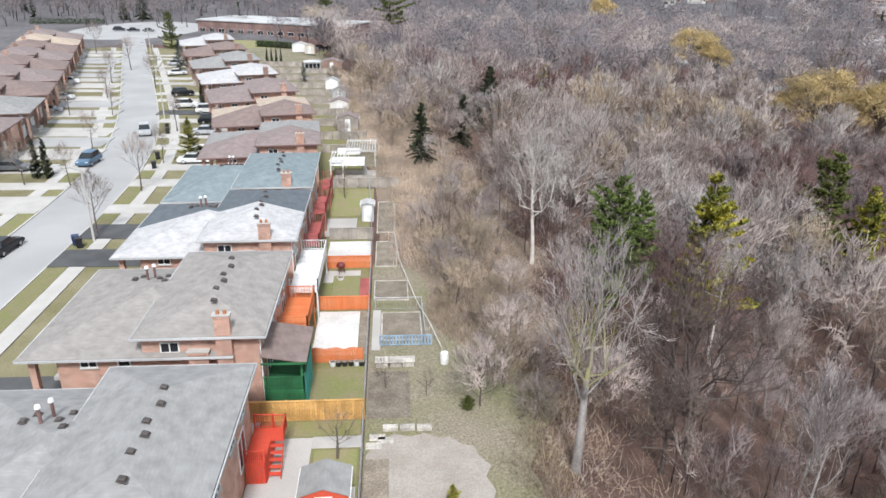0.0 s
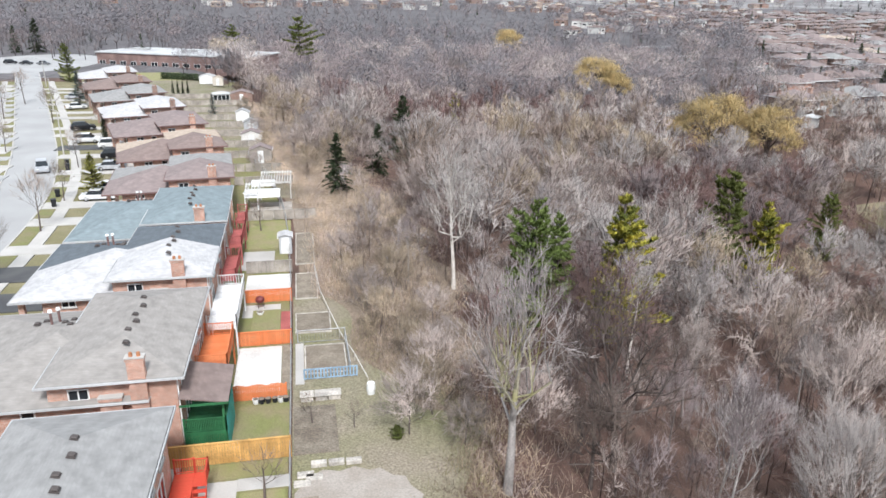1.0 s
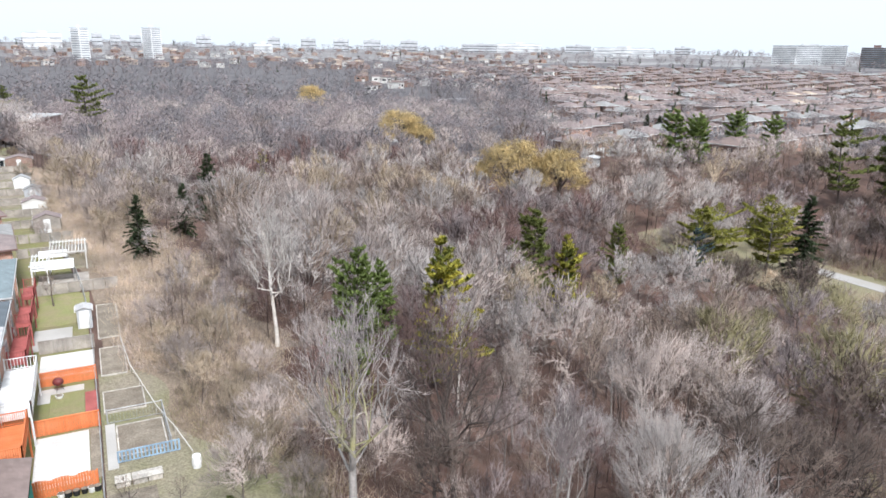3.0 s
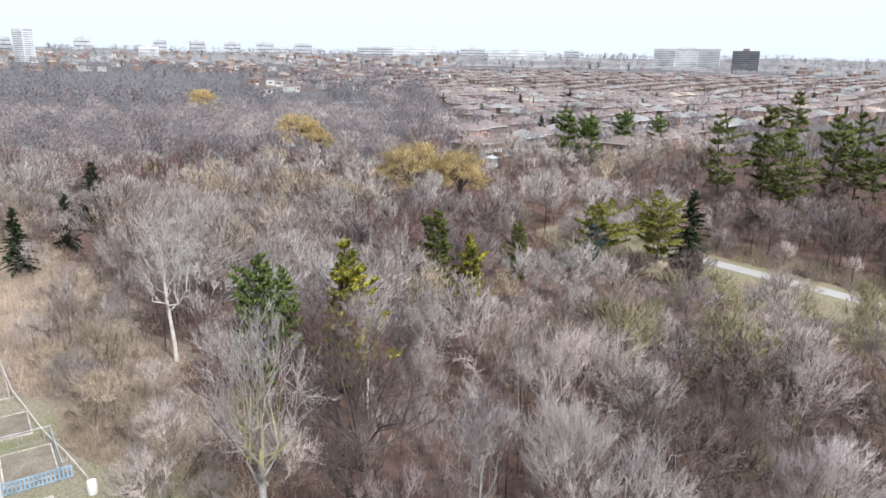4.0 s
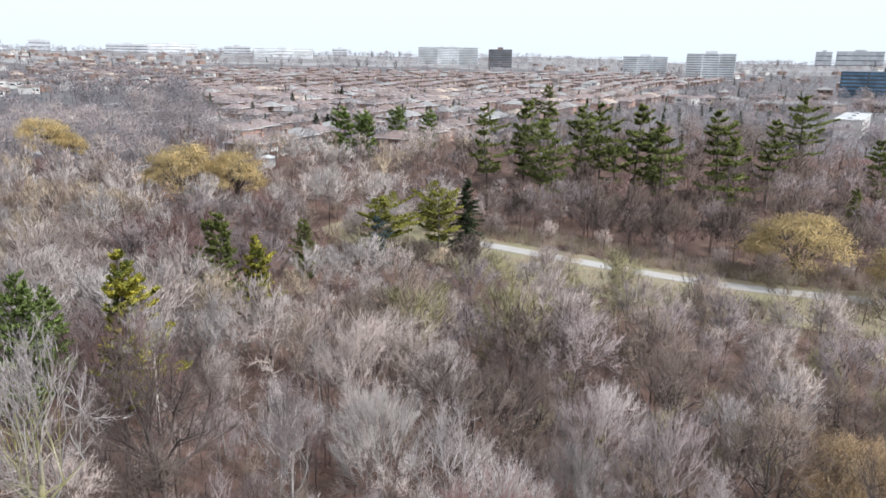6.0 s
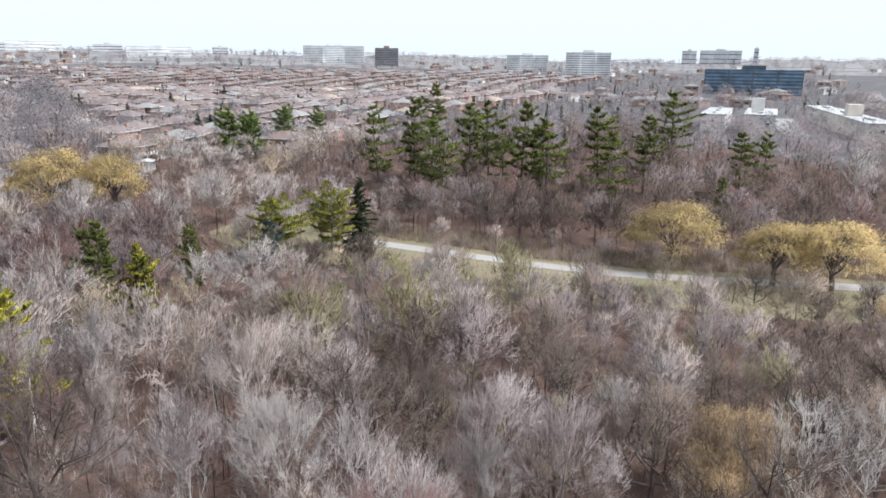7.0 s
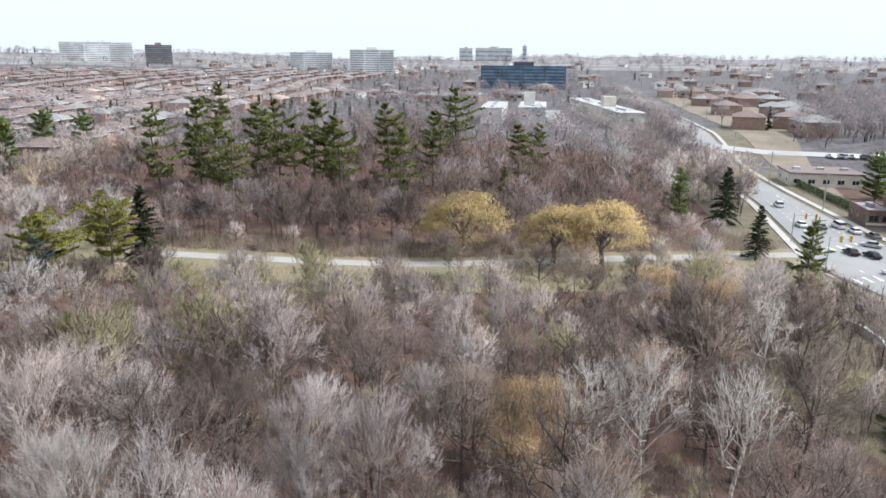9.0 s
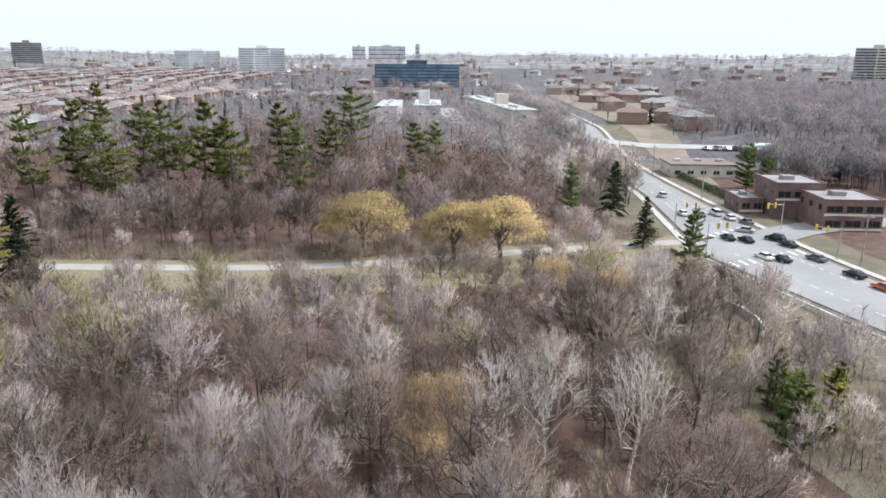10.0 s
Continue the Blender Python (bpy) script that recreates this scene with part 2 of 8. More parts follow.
material("galvanised", (0.52, 0.52, 0.52), rough=0.45, vary=0.12, metal=0.6, bump=0.0)
material("dark_metal", (0.06, 0.06, 0.065), rough=0.5, vary=0.15, bump=0.0)
material("vent_dark", (0.10, 0.085, 0.08), rough=0.7, vary=0.15, bump=0.1)
material("duct_brown", (0.20, 0.12, 0.11), rough=0.6, vary=0.15, bump=0.05)
material("rubber", (0.02, 0.02, 0.02), rough=0.9, vary=0.1, bump=0.05)
material("pale_stucco", (0.68, 0.66, 0.63), vary=0.1, scale=0.2, fine=6, bump=0.1)
material("cream_wall", (0.66, 0.60, 0.52), vary=0.1, scale=0.2, fine=6, bump=0.1)
material("balcony_shade", (0.30, 0.315, 0.335), vary=0.15, scale=0.1, fine=2, bump=0.0)
material("slab_white", (0.743, 0.748, 0.754), vary=0.1, scale=0.05, fine=1, bump=0.0)
material("tar_roof", (0.3, 0.29, 0.295), vary=0.12, scale=0.2, fine=4, bump=0.1)
material("mint_panel", (0.62, 0.72, 0.66), vary=0.08, scale=0.2, fine=5, bump=0.0)
material("grey_panel", (0.50, 0.51, 0.53), vary=0.1, scale=0.1, fine=3, bump=0.05)
material("dark_brick_wall", (0.22, 0.145, 0.13), vary=0.2, scale=0.3, fine=8, bump=0.2)
material("dark_panel", (0.085, 0.10, 0.12), rough=0.4, vary=0.2, scale=0.1, fine=2, bump=0.0)
material("blue_glass", (0.16, 0.27, 0.40), rough=0.25, vary=0.3, scale=0.1, fine=2, bump=0.0)
material("roof_membrane", (0.50, 0.50, 0.50), vary=0.12, scale=0.15, fine=4, bump=0.1)
material("black_plastic", (0.025, 0.026, 0.03), rough=0.5, vary=0.1, bump=0.0)
material("blue_bin", (0.03, 0.05, 0.13), rough=0.5, vary=0.1, bump=0.0)
material("yellow_paint", (0.75, 0.50, 0.05), rough=0.5, vary=0.1, bump=0.0)
material("terracotta", (0.45, 0.2, 0.1), vary=0.15, bump=0.1)
material("garden_stone", (0.52, 0.48, 0.43), vary=0.2, fine=6, bump=0.4)
material("dark_red_metal", (0.16, 0.035, 0.035), rough=0.4, vary=0.1, bump=0.0)
for cname, col in (("black", (0.015, 0.016, 0.02)), ("white", (0.75, 0.75, 0.75)), ("silver", (0.45, 0.46, 0.48)),
                   ("blue", (0.10, 0.17, 0.26)), ("red", (0.45, 0.05, 0.03)), ("grey", (0.13, 0.135, 0.145)),
                   ("orange", (0.6, 0.13, 0.03))):
    material("car_" + cname, col, rough=0.28, vary=0.05, bump=0.0)
material("lamp_clear", (0.7, 0.7, 0.68), rough=0.15, vary=0.05, bump=0.0)
material("lamp_red", (0.4, 0.02, 0.02), rough=0.2, vary=0.05, bump=0.0)


# ---- mesh tools ----
def mesh_of(name, verts, faces, mats, index=None, smooth=False):
    """A mesh from triangles in numpy arrays."""
    me = bpy.data.meshes.new(name)
    verts, faces = np.asarray(verts, np.float32), np.asarray(faces, np.int32)
    me.vertices.add(len(verts))
    me.vertices.foreach_set("co", verts.ravel())
    me.loops.add(faces.size)
    me.loops.foreach_set("vertex_index", faces.ravel())
    me.polygons.add(len(faces))
    me.polygons.foreach_set("loop_start", np.arange(0, faces.size, 3, dtype=np.int32))
    for m in mats:
        me.materials.append(m)
    if index is not None:
        me.polygons.foreach_set("material_index", np.asarray(index, np.int32))
    me.polygons.foreach_set("use_smooth", np.full(len(faces), bool(smooth)))
    me.update(calc_edges=True)
    return me


def round_normals(me, normals):
    """Lets fine slivers shade as the rounded crown that they make up."""
    a = me.attributes.new("custom_normal", "FLOAT_VECTOR", "POINT")
    a.data.foreach_set("vector", np.asarray(normals, np.float32).ravel())


def part(name, bm, mat, parent=None, label=""):
    """One bmesh as one mesh object, under a thing or a part."""
    me = bpy.data.meshes.new(name)
    bm.to_mesh(me)
    bm.free()
    me.materials.append(mat)
    ob = new(name, me)
    ob.parent = parent
    if label:
        tagged(ob, label)
    return ob


def share(name, me, parent=None, at=None, label=""):
    ob = new(name, me)
    ob.parent = parent
    if at is not None:
        ob.matrix_basis = at
    if label:
        tagged(ob, label)
    return ob


def thing(name, label, category, group="", at=None, kind=""):
    ob = new(name)
    tagged(ob, label, category, group, kind)
    if at is not None:
        ob.matrix_world = at
    return ob


def box(bm, x0, y0, z0, x1, y1, z1, bevel=0.0):
    m = Matrix.LocRotScale(((x0 + x1) / 2, (y0 + y1) / 2, (z0 + z1) / 2), None, (abs(x1 - x0), abs(y1 - y0), abs(z1 - z0)))
    g = bmesh.ops.create_cube(bm, size=1.0, matrix=m)
    if bevel:
        edges = list({e for v in g["verts"] for e in v.link_edges})
        bmesh.ops.bevel(bm, geom=edges, offset=bevel, segments=1, affect="EDGES")
    return bm


def boxes(*rows, bevel=0.0):
    bm = bmesh.new()
    for r in rows:
        box(bm, *r, bevel=bevel)
    return bm


def rod(bm, p0, p1, r0, r1=None, sides=8):
    p0, p1 = Vector(p0), Vector(p1)
    d = p1 - p0
    m = Matrix.Translation((p0 + p1) / 2) @ d.to_track_quat("Z", "Y").to_matrix().to_4x4()
    bmesh.ops.create_cone(bm, cap_ends=True, segments=sides, radius1=r0, radius2=r0 if r1 is None else r1, depth=d.length, matrix=m)
    return bm


def poly_prism(bm, pts, z0, z1):
    """A slab over a polygon given in plan, between two heights."""
    lo = [bm.verts.new((x, y, z0)) for x, y in pts]
    hi = [bm.verts.new((x, y, z1)) for x, y in pts]
    n = len(pts)
    bm.faces.new(hi)
    bm.faces.new(lo[::-1])
    for i in range(n):
        bm.faces.new((lo[i], lo[(i + 1) % n], hi[(i + 1) % n], hi[i]))
    bmesh.ops.recalc_face_normals(bm, faces=bm.faces)
    return bm


def lattice(xs, zs, y0, y1, solid):
    """One connected slab over a grid of cells, with holes where solid(i, k) is false."""
    bm = bmesh.new()
    vs = {}

    def v(i, k, j):
        if (i, k, j) not in vs:
            vs[(i, k, j)] = bm.verts.new((xs[i], (y0, y1)[j], zs[k]))
        return vs[(i, k, j)]

    on = {(i, k) for i in range(len(xs) - 1) for k in range(len(zs) - 1) if solid(i, k)}
    for i, k in on:
        bm.faces.new((v(i, k, 0), v(i + 1, k, 0), v(i + 1, k + 1, 0), v(i, k + 1, 0)))
        bm.faces.new((v(i, k + 1, 1), v(i + 1, k + 1, 1), v(i + 1, k, 1), v(i, k, 1)))
        if (i - 1, k) not in on:
            bm.faces.new((v(i, k, 0), v(i, k + 1, 0), v(i, k + 1, 1), v(i, k, 1)))
        if (i + 1, k) not in on:
            bm.faces.new((v(i + 1, k, 1), v(i + 1, k + 1, 1), v(i + 1, k + 1, 0), v(i + 1, k, 0)))
        if (i, k - 1) not in on:
            bm.faces.new((v(i, k, 1), v(i + 1, k, 1), v(i + 1, k, 0), v(i, k, 0)))
        if (i, k + 1) not in on:
            bm.faces.new((v(i, k + 1, 0), v(i + 1, k + 1, 0), v(i + 1, k + 1, 1), v(i, k + 1, 1)))
    return bm


# ---- ground ----
def smooth(t):
    t = np.clip(t, 0, 1)
    return t * t * (3 - 2 * t)


def bend(y):
    """How far the street and its rows swing aside beyond the straight stretch."""
    return -0.335 * 12 * np.log1p(np.exp(np.clip((np.asarray(y, float) - 101) / 12, -40, 40)))


CREST_AZ = [-180, -30, 18, 27, 33, 40, 50, 65, 80, 92, 104, 130, 180]
CREST_R = [900, 900, 800, 450, 250, 190, 200, 235, 245, 300, 330, 330, 340]


def height(x, y):
    x, y = np.asarray(x, float), np.asarray(y, float)
    u = x - (4 + 0.85 * bend(y))
    r = np.hypot(x, y)
    az = np.degrees(np.arctan2(x, y))
    west = smooth(u / 44)
    re = np.interp(az, CREST_AZ, CREST_R)
    east = smooth((r - (re - 75)) / 75)
    z = -9 * west + 7 * west * east
    far = np.clip(r - 650, 0, 1300) * np.interp(az, [-30, 45, 60, 72, 85, 120], [0.030, 0.030, 0.024, 0.016, 0.023, 0.026])
    roll_ = (np.sin(x * 0.045 + 1) * np.cos(y * 0.051) * 0.35 + np.sin(x * 0.11) * np.sin(y * 0.093 + 2) * 0.18) * west * (1 - smooth((y + 20) / -15))
    hill = smooth((r - 1950) / 800) * (9 + 7 * np.sin(az * 0.21 + 1) + 4 * np.sin(az * 0.67) + 2 * np.sin(az * 1.9 + 2))
    return z + far + roll_ + np.maximum(hill, 0)


def ground_mesh():
    s = [0.0]
    step = 2.5
    while s[-1] < 3900:
        s.append(s[-1] + step)
        if s[-1] > 170:
            step *= 1.13
    xs = np.array([-v for v in s[:0:-1]] + s)
    X, Y = np.meshgrid(xs, xs, indexing="ij")
    Z = height(X, Y)
    n = len(xs)
    V = np.stack([X, Y, Z], -1).reshape(-1, 3)
    i = np.arange(n * n).reshape(n, n)
    a, b, c, d = i[:-1, :-1].ravel(), i[1:, :-1].ravel(), i[1:, 1:].ravel(), i[:-1, 1:].ravel()
    F = np.concatenate([np.stack([a, b, c], 1), np.stack([a, c, d], 1)])
    mid = V[F].mean(1)
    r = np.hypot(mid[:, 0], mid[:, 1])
    # the two outer rings take the haze-tinted colours
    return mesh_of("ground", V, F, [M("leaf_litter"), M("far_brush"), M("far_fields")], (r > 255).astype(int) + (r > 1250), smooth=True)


tagged(new("ground", ground_mesh()), "brown leaf-littered ground falling into a wooded ravine, tinted with haze far off", "ground", kind="structure")


def sheet(name, rows, mat, lift, label, category, thick=0.0, kind="structure"):
    """A strip of ground cover. rows: pairs of points across it, in order along it; it follows the ground."""
    V, F = [], []
    across = 6
    for (ax, ay), (bx, by) in rows:
        for k in range(across + 1):
            f = k / across
            x, y = ax + (bx - ax) * f, ay + (by - ay) * f
            V.append((x, y, float(height(x, y)) + lift))
    w = across + 1
    n = len(rows)
    for i in range(n - 1):
        for k in range(across):
            a = i * w + k
            F += [(a, a + 1, a + w + 1), (a, a + w + 1, a + w)]
    m = len(V)
    V += [(x, y, z - max(thick, 0.05)) for x, y, z in V]
    for i in range(n - 1):
        for k in (0, across):
            a, b = i * w + k, (i + 1) * w + k
            F += [(a, b, b + m), (a, b + m, a + m)]
    for i in (0, n - 1):
        for k in range(across):
            a, b = i * w + k, i * w + k + 1
            F += [(a, b, b + m), (a, b + m, a + m)]
    return tagged(new(name, mesh_of(name, V, F, [mat])), label, category, kind=kind)


def strip(name, line, width, mat, lift, label, category, step=3.0, thick=0.0):
    """A ribbon of one width along a line in plan."""
    pts = []
    for (x0, y0), (x1, y1) in zip(line, line[1:]):
        k = max(1, int(math.hypot(x1 - x0, y1 - y0) / step))
        pts += [(x0 + (x1 - x0) * i / k, y0 + (y1 - y0) * i / k) for i in range(k)]
    pts.append(line[-1])
    for _ in range(3):
        pts = [pts[0]] + [tuple((a + 2 * b + c) / 4 for a, b, c in zip(*tri)) for tri in zip(pts, pts[1:], pts[2:])] + [pts[-1]]
    rows = []
    for i, (x, y) in enumerate(pts):
        (ax, ay), (bx, by) = pts[max(i - 1, 0)], pts[min(i + 1, len(pts) - 1)]
        d = Vector((bx - ax, by - ay)).normalized()
        rows.append(((x - d.y * width / 2, y + d.x * width / 2), (x + d.y * width / 2, y - d.x * width / 2)))
    return sheet(name, rows, mat, lift, label, category, thick)


def along(offset, y0, y1, step=4.0):
    """A line in plan that runs beside the street at that x offset and bends with it."""
    n = max(2, int((y1 - y0) / step))
    return [(offset + float(bend(y0 + (y1 - y0) * i / n)), y0 + (y1 - y0) * i / n) for i in range(n + 1)]


# ---- trees ----
class Wood:
    """Collects tapered limbs and thin twigs as triangles."""

    def __init__(self, seed):
        self.v, self.f, self.n = [], [], 0
        self.rng = np.random.default_rng(seed)

    def add(self, v, f):
        self.v.append(np.asarray(v, float))
        self.f.append(np.asarray(f, int) + self.n)
        self.n += len(v)

    def tube(self, pts, radii, sides=5):
        pts = np.asarray(pts, float)
        n = len(pts)
        d = np.gradient(pts, axis=0)
        d /= np.linalg.norm(d, axis=1)[:, None] + 1e-9
        ref = np.where(np.abs(d[:, 2:3]) > 0.9, [[1.0, 0, 0]], [[0, 0, 1.0]])
        a = np.cross(d, ref)
        a /= np.linalg.norm(a, axis=1)[:, None] + 1e-9
        b = np.cross(d, a)
        ang = np.arange(sides) * 2 * np.pi / sides
        ring = a[:, None] * np.cos(ang)[None, :, None] + b[:, None] * np.sin(ang)[None, :, None]
        v = (pts[:, None] + ring * np.asarray(radii)[:, None, None]).reshape(-1, 3)
        i = np.arange(n * sides).reshape(n, sides)
        p, q = i[:-1], i[1:]
        p2, q2 = np.roll(p, -1, 1), np.roll(q, -1, 1)
        self.add(v, np.concatenate([np.stack([p, p2, q2], -1).reshape(-1, 3), np.stack([p, q2, q], -1).reshape(-1, 3)]))

    def spikes(self, base, tip, r):
        """Three-sided twigs that run to a point."""
        d = tip - base
        d = d / (np.linalg.norm(d, axis=1)[:, None] + 1e-9)
        a = np.cross(d, self.rng.normal(size=d.shape))
        a /= np.linalg.norm(a, axis=1)[:, None] + 1e-9
        b = np.cross(d, a)
        r = np.broadcast_to(np.asarray(r, float), (len(base),))[:, None]
        v = np.stack([base + a * r, base + (-0.5 * a + 0.866 * b) * r, base + (-0.5 * a - 0.866 * b) * r, tip], 1).reshape(-1, 3)
        i = np.arange(len(base))[:, None] * 4
        self.add(v, np.concatenate([i + [0, 1, 3], i + [1, 2, 3], i + [2, 0, 3]]))

    def blades(self, base, tip, r, face=None):
        """The finest twigs and needles, one sliver each; face: the way that their flat sides turn."""
        d = unit(tip - base)
        a = np.cross(self.rng.normal(size=d.shape) * (1.0 if face is None else 0.3) + (0 if face is None else face), d)
        a /= np.linalg.norm(a, axis=1)[:, None] + 1e-9
        r = np.broadcast_to(np.asarray(r, float), (len(base),))[:, None]
        v = np.stack([base + a * r, base - a * r, tip], 1).reshape(-1, 3)
        self.add(v, np.arange(len(v)).reshape(-1, 3))

    def arrays(self):
        if not self.v:
            return np.zeros((0, 3)), np.zeros((0, 3), int)
        return np.concatenate(self.v), np.concatenate(self.f)


def unit(v):
    return v / (np.linalg.norm(v, axis=-1, keepdims=True) + 1e-9)


def limb(rng, p, d, length, wander, lift, n=5):
    """A crooked line of points from p towards d."""
    pts = [np.array(p, float)]
    d = unit(np.array(d, float))
    for _ in range(n):
        d = unit(d + rng.normal(0, wander, 3) + np.array([0, 0, lift]))
        pts.append(pts[-1] + d * length / n)
    return np.array(pts)


def grown_tree(seed, h=11.0, fork=0.25, rx=0.36, limbs=9, sub=6, sprays=8, per=5, trunk=0.16, twig_r=0.011, low=15, up=0.22,
               crook=0.05, fan=0.38, loose=0.45, lean=0.0, arm=0.27, slim=False, lump=1.0, spray_len=0.13, twig_len=0.06, reach=0.68):
    """A leafless tree, grown stem > limb > branch > spray > twig inside a rounded crown: (wood, twigs)."""
    rng = np.random.default_rng(seed)
    w, t = Wood(seed + 1), Wood(seed + 2)
    zb = h * fork
    stem = limb(rng, (0, 0, -0.4), (lean, 0, 1), h * 0.66 + 0.4, 0.045, 0.1, 6)
    w.tube(stem, trunk * np.array([1.25, 1.05, 0.92, 0.8, 0.62, 0.45, 0.25]), 3 if slim else 6)
    zc = zb + (h - zb) * 0.45
    c, size = np.array([lean * h * 0.5, 0, zc]), np.array([h * rx, h * rx, h - zc])

    def shell(d):
        wob = 1 + 0.13 * lump * np.sin(d[..., :1] * 4.3 + seed) * np.cos(d[..., 1:2] * 4.7 + 2 * seed) + 0.07 * lump * np.sin(d[..., 2:] * 9 + d[..., :1] * 7 + seed)
        return c + size * d * wob

    starts, ends = [], []
    for i in range(limbs):
        u = (i + 0.5) / limbs
        el = math.radians(low + (86 - low) * u ** 0.9)
        a = i * 2.4 + rng.uniform(-0.45, 0.45)
        d = np.array([math.cos(a) * math.cos(el), math.sin(a) * math.cos(el), math.sin(el)])
        x = (zb + 0.4 + (h * 0.62 - zb) * u * 0.9) / (h * 0.66 + 0.4) * 6
        j = min(int(x), 5)
        p = stem[j] + (stem[j + 1] - stem[j]) * (x - j)
        e = p + (shell(d) - p) * reach * rng.uniform(0.88, 1.12)
        g = np.linspace(0, 1, 5)[:, None]
        l = p + (e - p) * g + np.sin(np.pi * g) * np.array([d[0] * 0.03, d[1] * 0.03, -0.025]) * h
        l[1:-1] += rng.normal(0, crook, (3, 3)) * h * 0.5
        r0 = trunk * arm * (1.15 - 0.5 * u)
        if slim:
            w.tube(l[::2], np.linspace(r0, r0 * 0.35, 3), 3)
        else:
            w.tube(l, np.linspace(r0, r0 * 0.34, 5), 4)
        for q in range(sub):
            f = rng.uniform(0.22, 1.0) * 3.999
            j = int(f)
            b = l[j] + (l[j + 1] - l[j]) * (f - j)
            d2 = unit(d + rng.normal(0, fan, 3))
            d2[2] = max(d2[2], -0.25)
            e2 = b + (shell(d2) - b) * rng.uniform(0.62, 0.92)
            m = (b + e2) / 2 + rng.normal(0, crook, 3) * h * 0.3
            if slim:
                w.blades(b[None], e2[None], r0 * 0.3)
            else:
                w.tube(np.array([b, m, e2]), r0 * np.array([0.42, 0.28, 0.12]), 3)
            starts += [b, m]
            ends += [m, e2]
    starts, ends = np.array(starts), np.array(ends)
    n = limbs * sub * sprays
    k = rng.integers(0, limbs * sub, n) * 2 + (rng.random(n) < 0.68)
    f = rng.random((n, 1))
    base = starts[k] * (1 - f) + ends[k] * f
    d = unit(unit(ends[k] - starts[k]) * 0.6 + unit(base - c + [0, 0, h * 0.12]) * 0.55 + rng.normal(0, loose, (n, 3)) + [0, 0, up])
    ln = h * spray_len * rng.uniform(0.6, 1.25, (n, 1))
    over = np.linalg.norm((base + d * ln - c) / size, axis=1)[:, None]
    ln = np.where(over > 1.12, ln * 0.55, ln)
    face = unit(base - c) * 0.5 + [0, 0, 0.6]
    if slim:
        t.blades(base, base + d * ln, twig_r * 1.1, face)
    else:
        t.spikes(base, base + d * ln, twig_r * 1.2)
    for _ in range(per):
        f = rng.uniform(0.15, 0.95, (n, 1))
        b2 = base + d * ln * f
        d2 = unit(d + rng.normal(0, 0.5, (n, 3)) + [0, 0, up * 0.5])
        t.blades(b2, b2 + d2 * h * twig_len * rng.uniform(0.55, 1.25, (n, 1)), twig_r, face)
    return w.arrays(), t.arrays()


def willow(seed, h=11.0, rx=0.5, limbs=9, heads=74, shoots=66, trunk=0.34, r=0.036, drop=0.11, fall=-0.35):
    """A willow: spreading limbs whose heads carry curtains of hanging shoots."""
    rng = np.random.default_rng(seed)
    w, t = Wood(seed + 1), Wood(seed + 2)
    stem = limb(rng, (0, 0, -0.4), (0.04, 0, 1), h * 0.34 + 0.4, 0.05, 0.1, 4)
    w.tube(stem, trunk * np.linspace(1.25, 0.8, 5), 7)
    c, size = np.array([0, 0, h * 0.46]), np.array([h * rx, h * rx, h * 0.54])
    arms = []
    for i in range(limbs):
        a = i * 2.4 + rng.uniform(-0.3, 0.3)
        el = math.radians(22 + 55 * (i + 0.5) / limbs)
        d = np.array([math.cos(a) * math.cos(el), math.sin(a) * math.cos(el), math.sin(el)])
        e = c + size * d * rng.uniform(0.62, 0.78)
        p = stem[-1 - i % 2]
        l = np.array([p, p * 0.66 + e * 0.34 + [0, 0, h * 0.02], p * 0.33 + e * 0.67 + [0, 0, h * 0.035], e])
        l[1:3] += rng.normal(0, 0.02 * h, (2, 3))
        w.tube(l, trunk * np.array([0.55, 0.42, 0.3, 0.16]), 5)
        arms.append((l, d))
    for i in range(heads):
        l, d = arms[i % limbs]
        d2 = unit(d * 0.75 + rng.normal(0, 0.5, 3))
        d2[2] = d2[2] if d2[2] > -0.15 else -d2[2]
        e = c + size * d2 * rng.uniform(0.66, 0.98)
        j = rng.integers(1, 4)
        w.tube(np.array([l[j], (l[j] + e) / 2 + [0, 0, h * 0.03], e]), trunk * np.array([0.16, 0.1, 0.03]), 3)
        n = shoots
        spread = h * rng.uniform(0.045, 0.085)
        b = e + rng.normal(0, 1, (n, 3)) * np.array([spread, spread, spread * 0.45])
        out = unit(np.concatenate([(b - c)[:, :2], np.zeros((n, 1))], 1))
        ln = h * drop * rng.uniform(0.35, 1.2, (n, 1))
        mid = b + out * ln * 0.22 + rng.normal(0, 0.12, (n, 3)) + [0, 0, 0.1]
        tip = mid + unit(out * 0.35 + rng.normal(0, 0.6, (n, 3)) + [0, 0, fall]) * ln * 0.8
        t.blades(b, mid, r)
        t.blades(mid, tip, r)
        f = rng.uniform(0.1, 0.7, (n, 1))
        b3 = mid * (1 - f) + tip * f
        t.blades(b3, b3 + unit(rng.normal(0, 0.4, (n, 3)) + [0, 0, -0.8]) * ln * 0.5, r)
    return w.arrays(), t.arrays()


